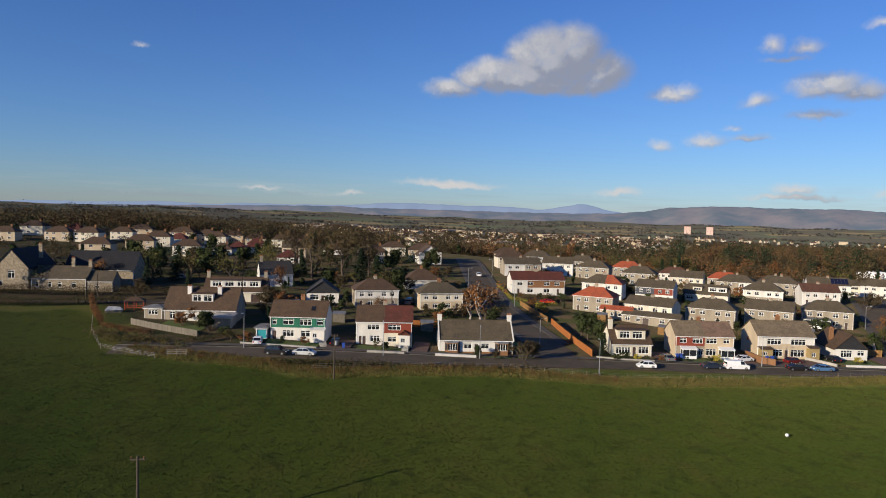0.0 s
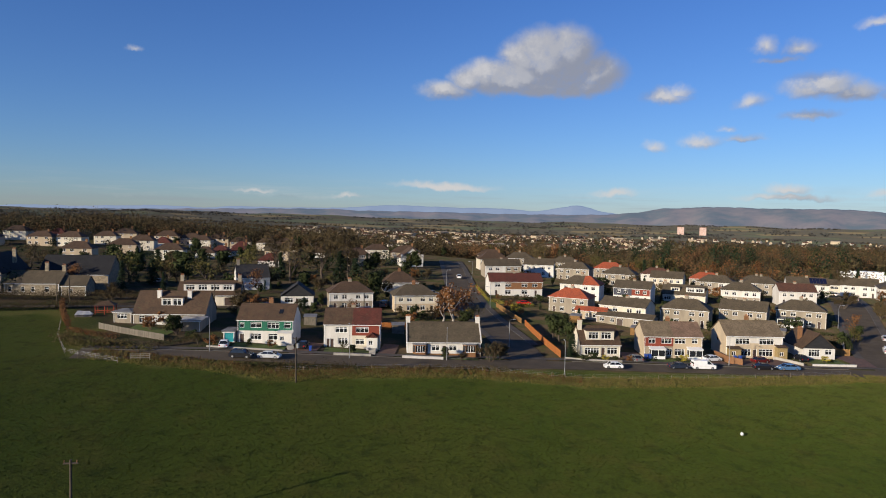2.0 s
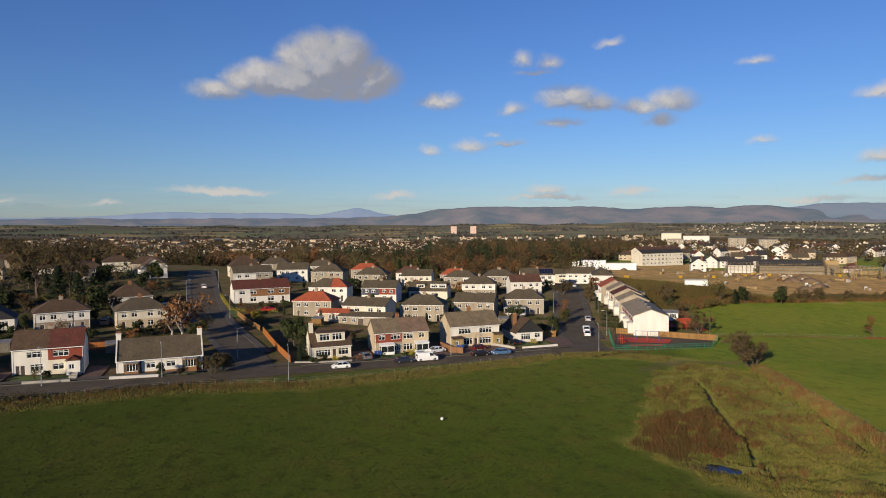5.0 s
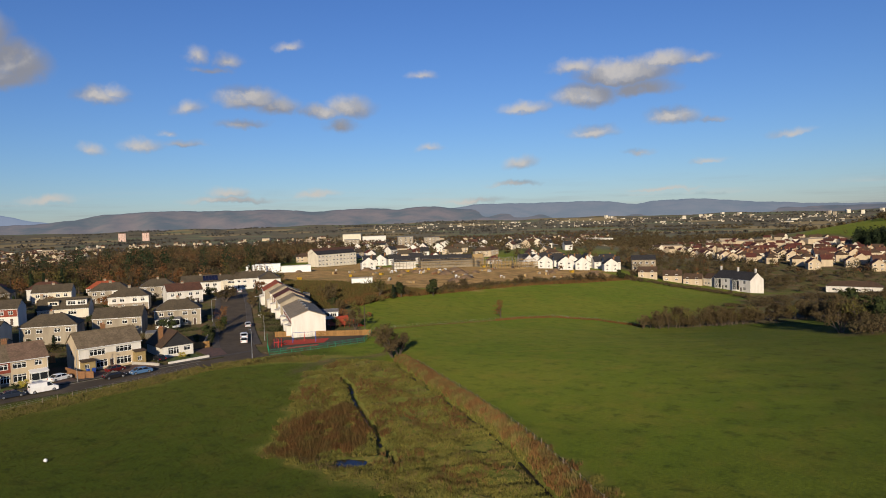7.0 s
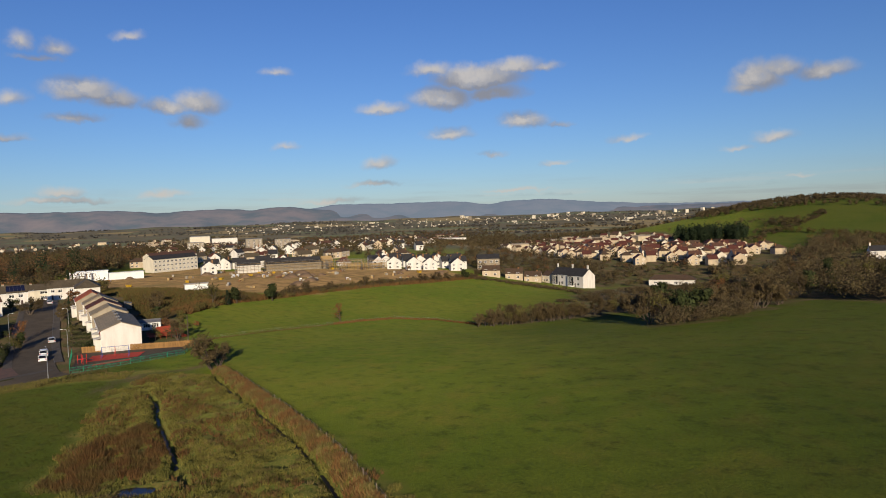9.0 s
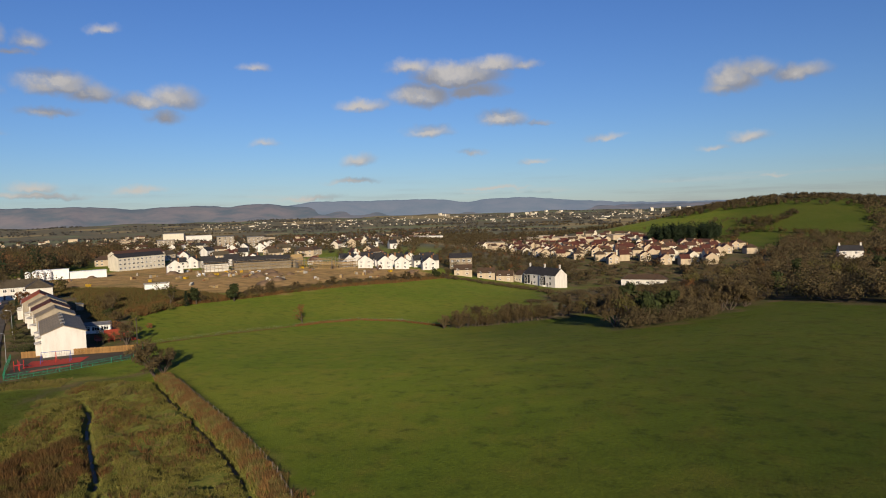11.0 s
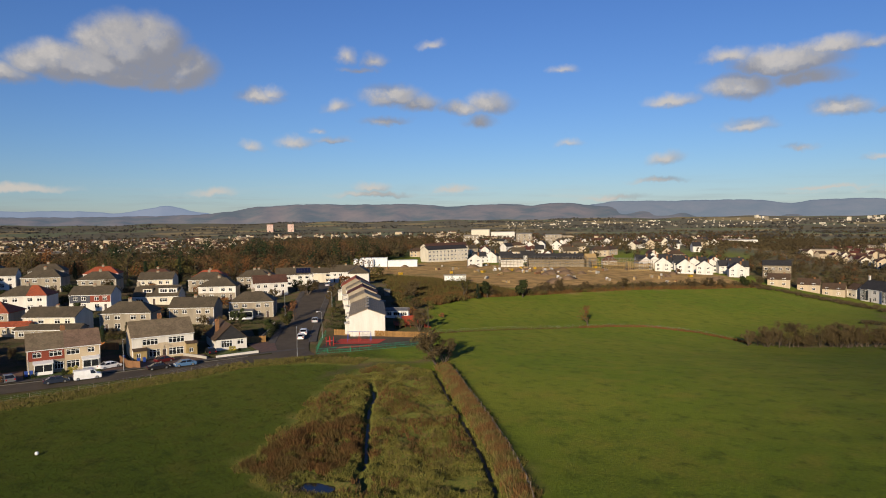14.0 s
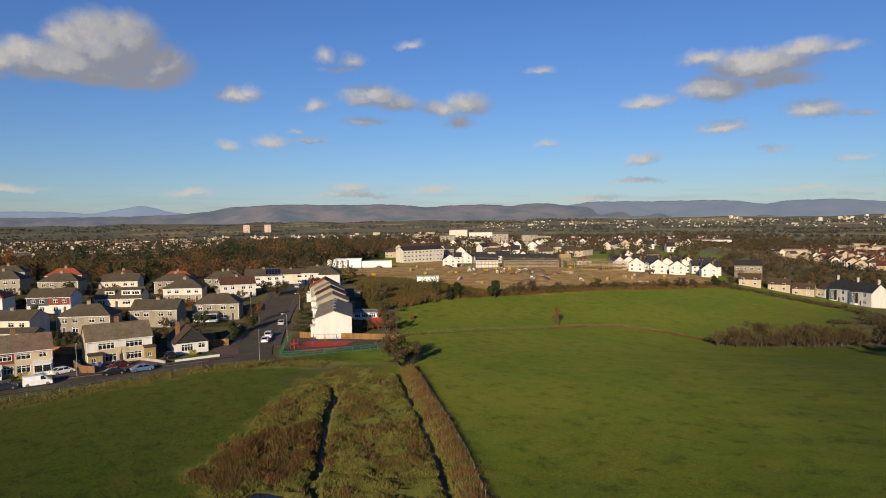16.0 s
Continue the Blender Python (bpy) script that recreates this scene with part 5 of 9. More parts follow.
for k in range(5):
    sp = Build()
    u = 8.6 + k * 1.25
    kk = 2.6 / 4.25
    sp.solid([(u, 0.5, 5.1 + 0.5 * kk + 0.20), (u + 1.15, 0.5, 5.1 + 0.5 * kk + 0.20), (u + 1.15, 3.6, 5.1 + 3.6 * kk + 0.20), (u, 3.6, 5.1 + 3.6 * kk + 0.20)], [(u, 0.5, 5.1 + 0.5 * kk + 0.26), (u + 1.15, 0.5, 5.1 + 0.5 * kk + 0.26), (u + 1.15, 3.6, 5.1 + 3.6 * kk + 0.26), (u, 3.6, 5.1 + 3.6 * kk + 0.26)])
    part("solar_panel", sp, SOLAR, so, "dark blue solar panel")
pair((172.0, 311.0), (200.5, 300.0), "long row of low flats with a grey roof", 8.5, [CREAM], "gable", None, 5.0, 2.2)
for A, B, r_, lab in (((62, 322), (75, 318), ROOF_GREY, "grey pair near the wood"), ((82, 316), (95, 311), ROOF_RED, "red-roofed pair near the wood"), ((104, 314), (117, 309), ROOF_RUST, "rust-roofed pair near the wood"), ((126, 311), (139, 305), ROOF_RED, "red-roofed pair beside the wood"), ((147, 305), (160, 299), ROOF_GREY, "grey hipped pair beside the wood"), ((40, 318), (53, 316), ROOF_GREY, "grey hipped pair at the top of the side street")):
    pair(A, B, lab, walls=[random.choice((WHITE, GREY, CREAM))], roofs=[(1, r_)])

# ---- the terrace with the white gable end
AX, AY = 129.6, 154.5
tx, ty = 0.462, 0.887          # the terrace runs back along this way


def terrace_at(s0, s1, z, label, walls, roofm, bands=(), rise=1.75, out=0.0, bays=1):
    """One block of the terrace, out metres nearer the street; its front wall looks over the street."""
    ox, oy = AX - ty * out, AY + tx * out
    A = (ox + tx * s1, oy + ty * s1)
    B = (ox + tx * s0, oy + ty * s0)
    n, w = bays, (s1 - s0) / bays
    wins = [(w * (k + p), w * (k + q), z0, z1, c) for k in range(n) for p, q, z0, z1, c in ((0.12, 0.42, 2.9, 4.0, 1), (0.58, 0.88, 2.9, 4.0, 1), (0.12, 0.5, 0.7, 2.2, 2))]
    h, _ = house(A, B, 9.4, label, 4.5, rise, "gable", walls, bands, GREY if s0 else WHITE, [(1, roofm)], wins, [(w * (k + 0.66), w * (k + 0.66) + 0.95, 0, 2.1) for k in range(n)], (), (), z, "terrace by the playground")
    for k in range(n):
        porch(h, w * (k + 0.58), w * (k + 0.86), 1.4, 2.2, WHITE, WHITE, glazed=False)
    return h


end, _w = terrace_at(0, 27.5, 2.7, "terrace block with a blank white gable end and a grey-brown roof", [RED, WHITE], ROOF_PALE, ((0, 99, -3, 2.6, 1),), bays=3), 27.5
for k in range(4):
    b = Build()
    b.box(3.5 + 6.5 * k, 4.1 + 6.5 * k, 4.2, 5.2, 5.9, 6.75)
    part("roof_vent", b, LEAD, end, "low brick vent stack on the ridge")
terrace_at(27.8, 37.0, 3.6, "terrace block, white with a stepped grey-brown roof", [WHITE], ROOF_PALE, rise=2.1, out=0.9)
terrace_at(37.3, 45.8, 4.5, "terrace block, white with a dark red roof", [WHITE, RED], ROOF_DARKRED, ((0, 99, 2.5, 9, 1),), rise=2.2, out=1.7)
terrace_at(46.1, 54.0, 5.0, "terrace block, cream with a grey-brown roof", [CREAM], ROOF_PALE, rise=2.3, out=2.3)
terrace_at(54.3, 66.0, 5.3, "terrace block, white with a bright red roof", [WHITE], ROOF_RED, rise=2.6, out=4.2, bays=2)
pair((182.0, 262.0), (175.0, 249.0), "white pair with a grey hipped roof past the terrace", walls=[WHITE])
pair((185.5, 291.0), (197.5, 283.5), "white pair with a grey roof closing the street", walls=[WHITE], roof="gable")
# white terrace windows on the gable's rear corner, conservatory and sheds behind
cons, _ = house((152.0, 176.0), (158.0, 171.5), 4.0, "white sun room with a felt roof behind the terrace", 2.4, 0.5, "gable", [PLASTIC], roofs=[(1, LEAD)], wins=[(0.5, 2.2, 0.8, 2.1, 2), (2.7, 4.6, 0.8, 2.1, 2), (5.0, 7.0, 0.8, 2.1, 2)], back=False)

# ---- the old stone buildings by the lane
st, _ = house((-113.0, 184.6), (-98.6, 186.2), 9.0, "long low stone building with a slate roof", 3.4, 3.0, "gable", [STONE], roofs=[(1, ROOF_GREY)], wins=[(1.0, 2.0, 0.9, 2.4, 0), (4.4, 5.4, 0.9, 2.4, 0), (7.0, 8.0, 0.9, 2.4, 0), (10.6, 11.8, 0.9, 2.4, 0)], stacks=[(9.4, 4.5, 8.6, STONE), (14.0, 4.5, 8.0, STONE)], back=False)
house((-98.3, 186.4), (-91.8, 187.4), 7.0, "lower end of the stone building with a slate roof", 3.0, 2.4, "gable", [STONE], roofs=[(1, ROOF_GREY)], wins=[(2.0, 3.0, 0.9, 2.1, 0)], back=False)
house((-122.5, 183.4), (-113.6, 184.4), 16.0, "tall stone gabled hall with a slate roof", 6.0, 5.0, "front", [STONE], roofs=[(1, ROOF_DARKSLATE)], wins=[(3.6, 5.4, 3.0, 5.2, 1), (1.0, 2.2, 0.9, 2.4, 0)], stacks=[(8.2, 9.0, 12.0, STONE)], back=False)
house((-112.0, 199.0), (-92.0, 201.0), 11.0, "large dark-roofed hall behind the stone building", 4.5, 5.2, "gable", [STONE], roofs=[(1, ROOF_DARKSLATE)], back=False)
house((-138.0, 184.0), (-123.4, 184.4), 9.0, "stone outbuilding with a slate roof", 3.4, 2.8, "gable", [STONE], roofs=[(1, ROOF_SLATE)], wins=[(3.0, 4.2, 0.9, 2.2, 0), (9.4, 10.6, 0.9, 2.2, 0)], back=False)

# ------------------------------------------------------------------ houses further off, built once by kind and copied


def proto(name, label, w, d, eaves, rise, roof, wall, roofmat, floors=2, category="house"):
    """A plain house about its own middle."""
    h = thing(name, label, category)
    b = Build()
    b.box(-w / 2, w / 2, -d / 2, d / 2, -2.5, eaves)
    if roof == "gable":
        for x in (-w / 2, w / 2):
            b.add([(x, -d / 2, eaves), (x, d / 2, eaves), (x, 0, eaves + rise)], [(0, 1, 2) if x > 0 else (2, 1, 0)])
    if roof == "front":
        for y in (-d / 2, d / 2):
            b.add([(-w / 2, y, eaves), (w / 2, y, eaves), (0, y, eaves + rise)], [(0, 1, 2) if y < 0 else (2, 1, 0)])
    part("wall", b, wall, h)
    r = Build()
    if roof == "gable":
        roof_gable(r, -w / 2, w / 2, -d / 2, d / 2, eaves, rise)
    elif roof == "front":
        t = Build()
        roof_gable(t, -d / 2, d / 2, -w / 2, w / 2, eaves, rise)
        r.add([(p[1], p[0], p[2]) for p in t.v], [tuple(reversed(f)) for f in t.f])
    else:
        roof_hip(r, -w / 2, w / 2, -d / 2, d / 2, eaves, rise)
    part("roof", r, roofmat, h)
    c = Build()
    c.box(w * 0.2, w * 0.2 + 0.9, -0.3, 0.3, eaves + rise * 0.5, eaves + rise + 0.9)
    part("chimney", c, BROWN, h)
    pane = lattice(1.6, 1.25, [0.8], [], 0.11, 0.05, True).mesh("window", [PLASTIC, CARGLASS])
    for turn, y, cols in ((0, -d / 2 - 0.05, (-0.3, 0.22) if w < 12 else (-0.38, -0.12, 0.28)), (180, d / 2 + 0.05, (-0.22,) if w > 12 else ())):
        for f in range(floors):
            for u in cols:
                part("window", pane, None, h).matrix_basis = pose(u * w - 0.75 if not turn else u * w + 0.85, y, 0.9 + 2.5 * f, 0, 0, turn)
    return h


def settle(ob, x, y, turn, size=1.0, sink=0.0):
    c = copy_thing(ob, pose(x, y, land_z(x, y) - sink, 0, 0, turn) @ Matrix.Scale(size, 4))
    return c


KINDS = {
    "hip_white": proto("house", "white semi-detached pair with a brown hipped roof on the hillside", 13, 8.5, 5.0, 3.0, "hip", BEIGE, ROOF_BROWN),
    "hip_grey": proto("house", "cream semi-detached pair with a brown hipped roof", 12.5, 8.5, 5.0, 2.9, "hip", CREAM, ROOF_BROWN),
    "bung_red": proto("house", "white bungalow with a dark red hipped roof", 10, 8.5, 3.0, 3.2, "hip", WHITE, ROOF_DARKRED, 1),
    "bung_white": proto("house", "white bungalow with a brown hipped roof", 10, 8.5, 3.0, 3.2, "hip", WHITE, ROOF_BROWN, 1),
    "new_white": proto("house", "new white house with a slate-grey roof", 9.5, 7.5, 5.2, 3.4, "front", WHITE, ROOF_SLATE),
    "new_side": proto("house", "new white house with a long slate-grey roof", 10.5, 7.5, 5.2, 3.2, "gable", WHITE, ROOF_SLATE),
    "est_red": proto("house", "beige estate house with a dark red roof", 8.5, 7.5, 5.0, 3.0, "front", BEIGE, ROOF_DARKRED),
    "est_cream": proto("house", "cream estate house with a brown gabled roof", 9.5, 7.5, 5.0, 2.8, "gable", CREAM, ROOF_RUST),
    "est_grey": proto("house", "beige estate house with a brown hipped roof", 9.0, 8.0, 5.0, 2.8, "hip", BEIGE, ROOF_BROWN),
    "cottage": proto("house", "low beige cottage with a brown roof above the meadow", 11, 7.5, 4.0, 2.8, "gable", BEIGE, ROOF_BROWN),
    "town": proto("house", "old town house with a grey roof", 12, 8, 5.5, 3.2, "gable", BEIGE, ROOF_GREY),
}
rnd = random.Random(5)
PLACED = []


def scatter(kinds, spots, group):
    for x, y, turn in spots:
        if any(math.hypot(x - a, y - b) < 9 for a, b in PLACED):
            continue
        PLACED.append((x, y))
        c = settle(KINDS[rnd.choice(kinds)], x, y, turn + rnd.uniform(-5, 5), rnd.uniform(0.93, 1.05))
        tagged(c, group=group)


# the hillside west of the side street
BOTTOM = [(-155, 303, 6, "hip_white"), (-150, 336, 8, "hip_white"), (-152, 362, 8, "hip_grey"), (-120, 319, 10, "hip_grey"), (-105, 347, 12, "bung_red"), (-99, 358, 14, "bung_red"), (-104, 380, 12, "bung_red"), (-110, 338, 12, "bung_white"), (-71, 326, 12, "town"), (-56, 350, 14, "bung_white"), (-24, 345, 5, "hip_grey"), (-30, 300, 8, "hip_white"), (-8, 318, 4, "hip_white"), (32, 300, 2, "hip_grey"), (34, 335, 2, "hip_white"), (-66, 292, 12, "bung_red")]
CROWN = [(-207, 380, 2, "bung_red"), (-186, 355, 4, "hip_grey"), (-200, 352, 4, "hip_white"), (-177, 374, 6, "hip_grey"), (-175, 393, 6, "hip_white"), (-147, 377, 8, "bung_red"), (-152, 396, 8, "hip_white"), (-140, 402, 10, "hip_white"), (-131, 392, 10, "hip_grey"), (-127, 411, 10, "hip_white"), (-110, 399, 12, "hip_white"), (-222, 342, 4, "hip_white"), (-225, 372, 4, "hip_grey"), (-240, 355, 2, "hip_white"), (-95, 402, 12, "hip_grey"), (-82, 396, 12, "hip_white")]
for x, y, turn, kind in BOTTOM + CROWN:
    scatter([kind], [(x, y, turn)], "houses on the hillside")
# new houses at the edge of the building site
NEW = [(402 - 1.0 * k + 0.55 * k * k * (k > 4) * 0.6, 281 - 8.6 * k, -50 + 30 * (k % 3 == 0)) for k in range(8)] + [(424 + rnd.uniform(-2, 2), 300 - 10.5 * k, -45) for k in range(8)] + [(448 + rnd.uniform(-3, 3), 312 - 13 * k, -40) for k in range(6)]
NEW += [(326, 363, -32), (333, 360, -32), (364, 408, -30), (372, 402, -60), (381, 397, -35), (392, 384, -30), (404, 372, -60)]
scatter(["new_white", "new_side", "new_white"], NEW, "new houses by the building site")
KN = [(402, 190, -62), (411, 178.5, -64), (414, 167, -70)]
scatter(["cottage"], KN, "cottages above the meadow")
# the estate below the hill
EST_RING = [(540, 62), (545, 132), (562, 192), (640, 252), (700, 300), (800, 385), (1000, 500), (1040, 440), (975, 345), (955, 250), (850, 190), (770, 160), (735, 108), (690, 70), (620, 52)]
EST = [(x + rnd.uniform(-3, 3), y + rnd.uniform(-3, 3), -64 + rnd.choice((0, 0, 90, 180)) + 0.05 * (x - 540)) for x in range(545, 1050, 18) for y in range(52, 500, 17) if inside(EST_RING, np.array([x]), np.array([y]))[0] > -2]
EST = [q for q in EST if abs(math.sin(q[0] * 0.045 + q[1] * 0.03)) > 0.22]
EST_FAR = [q[:2] for k, q in enumerate(EST) if math.hypot(q[0], q[1]) > 720 and k % 3]
scatter(["est_red", "est_cream", "est_grey", "est_red"], [q for q in EST if math.hypot(q[0], q[1]) <= 720], "houses of the estate below the hill")
# the older town past the building site
TOWN = []
for _ in range(190):
    a_, r_ = radians(rnd.uniform(36, 58)), rnd.uniform(500, 1250)
    TOWN.append((r_ * math.sin(a_), r_ * math.cos(a_), rnd.choice((-40, -40, 50, 20)) + rnd.uniform(-12, 12)))
TOWN = [q for q in TOWN if inside(SITE, np.array([q[0]]), np.array([q[1]]))[0] < -30]
scatter(["town", "hip_white", "new_side", "est_cream", "bung_red", "new_white", "hip_white"], [q for q in TOWN if math.hypot(q[0], q[1]) < 760][:48], "houses of the old town")
for k in KINDS.values():
    for o in list(k.children_recursive) + [k]:
        bpy.data.objects.remove(o)


def block(name, label, x, y, turn, w, d, h, wall, roofmat, floors, pitched=True, category="flats", cols=None):
    """A block of flats or a works hall with rows of windows."""
    ob = thing(name, label, category, "", pose(x, y, land_z(x, y), 0, 0, turn))
    b = Build()
    b.box(0, w, 0, d, -4, h)
    if pitched:
        for u in (0, w):
            b.add([(u, 0, h), (u, d, h), (u, d / 2, h + 2.6)], [(0, 1, 2) if u else (2, 1, 0)])
    part("wall", b, wall, ob)
    r = Build()
    if pitched:
        roof_gable(r, 0, w, 0, d, h, 2.6)
    else:
        r.box(-0.3, w + 0.3, -0.3, d + 0.3, h, h + 0.4)
    part("roof", r, roofmat, ob)
    cols = cols or int(w / 4.5)
    pane = lattice(1.8, 1.4, [0.9], [], 0.12, 0.05, True).mesh("window", [PLASTIC, CARGLASS])
    for f in range(floors):
        for k in range(cols):
            u, z = (k + 0.5) * w / cols - 0.9, 1.1 + f * (h - 0.6) / max(floors, 1)
            part("window", pane, None, ob).matrix_basis = pose(u, -0.05, z)
    return ob


block("block_of_flats", "three-storey cream block of flats with a dark pitched roof", 333, 434, 3, 40, 10, 9.6, CREAM, ROOF_SLATE, 3, cols=11)
block("block_of_flats", "three-storey cream block of flats with a rust-red roof", 350, 462, 3, 44, 10, 10.2, CREAM, ROOF_RUST, 3, cols=11)
block("block_of_flats", "four-storey grey flat-roofed block in the town", 515, 640, -38, 18, 12, 13, GREY, LEAD, 4, False)
block("block_of_flats", "five-storey grey slab block in the town", 522, 551, -38, 17, 12, 15, GREY, LEAD, 5, False)
block("block_of_flats", "grey flat-roofed block behind the old town", 600, 590, -40, 19, 12, 13, GREY, LEAD, 4, False)
block("works_hall", "huge pale grey windowless factory hall beyond the town", 1108, 1432, -40, 48, 60, 21, CREAM, CONCRETE, 0, False, "factory")
block("works_hall", "low white wing of the factory hall", 1150, 1400, -36, 62, 40, 14, WHITE, CONCRETE, 0, False, "factory")
for hx, hy, hw in ((880, 760, 60), (960, 760, 75), (1010, 700, 50), (1060, 690, 85), (760, 1250, 45), (820, 900, 40)):
    block("works_hall", "long low pale shed on the edge of the old town", hx, hy, -42, hw, 22, 7, WHITE, CONCRETE, 0, False, "warehouse")
block("tenement", "old stone tenement with a scaffolded slate roof", 427, 214, -58, 15, 10, 7.2, STONE, ROOF_SLATE, 2, cols=4)
PINK = material("pink_render", (0.58, 0.40, 0.33), (0.50, 0.36, 0.31), 0.3, 0.9)
for x, y in ((938, 2560), (1012, 2530)):
    block("tower_block", "pale pink tower block in the valley town", x, y, -22, 24, 24, 34, PINK, ROOF_RED, 9, False, "tower block", 4)
WHITEBOX = material("white_sheet_metal", (0.78, 0.78, 0.76), (0.70, 0.70, 0.68), 0.4, 0.6)
block("site_cabin", "tall white batching shed on the building site", 257, 398, -30, 17, 6, 5.4, WHITEBOX, WHITEBOX, 0, False, "shed")
block("site_cabin", "long white site cabin beside storage tanks", 272, 389, -24, 20, 6, 3.8, WHITEBOX, WHITEBOX, 0, False, "cabin")
block("site_cabin", "white stacked site cabins on bare soil", 226, 252, -30, 10, 3, 2.8, WHITEBOX, CONCRETE, 0, False, "cabin")
# the big white house above the meadow
mn, mw = house((415.0, 155.0), (403.5, 130.5), 9.5, "large white double villa with a slate roof and three tall chimneys", 6.6, 3.9, "gable", [WHITE], side=WHITE, roofs=[(1, ROOF_SLATE)], wins=[(q + u, q + u + 1.7, z0, z0 + 1.7, 1) for u in (0.0, 13.5) for q, z0 in ((2.2, 4.3), (2.2, 1.0), (8.4, 4.3), (8.4, 1.0))], doors=[(6.0, 7.2, 0, 2.3), (19.6, 20.8, 0, 2.3)], stacks=[(0.8, 4.7, 12.6, WHITE), (13.6, 4.7, 12.6, WHITE), (26.2, 4.7, 12.6, WHITE)], back=False)
for u in (1.2, 14.8):
    bay(mn, u, u + 4.2, 1.4, 0, 6.2, 0.8, WHITE, ROOF_SLATE, WHITE)
wing, _ = house((419.0, 163.0), (416.5, 157.5), 7.0, "cream wing beside the large white house", 4.4, 2.6, "gable", [CREAM], roofs=[(1, ROOF_BROWN)], wins=[(1.0, 2.4, 0.9, 2.2), (3.4, 4.8, 0.9, 2.2)], back=False)
house((455.0, 107.0), (459.0, 80.0), 9.0, "long low white hall with a brown hipped roof", 3.4, 2.8, "hip", [WHITE], roofs=[(1, ROOF_BROWN)], wins=[(3, 5, 1, 2.2), (9, 11, 1, 2.2), (15, 17, 1, 2.2), (21, 23, 1, 2.2)], back=False)
house((560.0, -10.0), (563.0, -24.0), 9.0, "white house with tall chimneys among trees", 5.4, 3.2, "gable", [WHITE], roofs=[(1, ROOF_SLATE)], wins=[(2, 3.6, 3.4, 4.8), (9, 10.6, 3.4, 4.8)], stacks=[(0.8, 4.5, 10.4, WHITE), (13.4, 4.5, 10.4, WHITE)], back=False)

# ------------------------------------------------------------------ trees and shrubs


def leaf_cloud(b, r, centre, radii, n, size, lift=0.0, flat=0.0):
    """n small crossed leaf clumps spread through an uneven ellipsoid."""
    cx, cy, cz = centre
    for _ in range(n):
        while True:
            p = Vector((r.uniform(-1, 1), r.uniform(-1, 1), r.uniform(-1, 1)))
            if 0.25 < p.length < 1 + 0.12 * math.sin(p.x * 9) * math.sin(p.y * 8):
                break
        s = size * r.uniform(0.5, 1.3)
        a = (p.normalized() * 0.9 + Vector((r.uniform(-1, 1), r.uniform(-1, 1), r.uniform(-0.6, 1.0))) * 0.75).normalized()
        c = a.orthogonal().normalized() * s
        e = a.cross(c).normalized() * s * r.uniform(0.5, 1.0)
        o = Vector((cx + p.x * radii[0], cy + p.y * radii[1], cz + p.z * radii[2]))
        b.add([tuple(o - c), tuple(o - e * 0.8), tuple(o + c), tuple(o + e)], [(0, 1, 2, 3)])


def limbs(b, r, start, way, length, radius, depth, tips):
    end = start + way * length
    mid = start + way * length * 0.5 + Vector((r.uniform(-1, 1), r.uniform(-1, 1), 0)) * length * 0.07
    b.tube([start, mid, end], [radius, radius * 0.78, radius * 0.55], 6 if depth > 1 else 4, cap=False)
    tips.append(end)
    if depth == 0:
        return
    for k in range(r.choice((2, 3, 3))):
        a = r.uniform(0, 2 * math.pi)
        spread = r.uniform(0.45, 0.85)
        side = way.orthogonal().normalized()
        side = (Matrix.Rotation(a, 3, way) @ side)
        w = (way + side * spread + Vector((0, 0, 0.12))).normalized()
        limbs(b, r, end if k else mid, w, length * r.uniform(0.62, 0.8), radius * 0.55, depth - 1, tips)


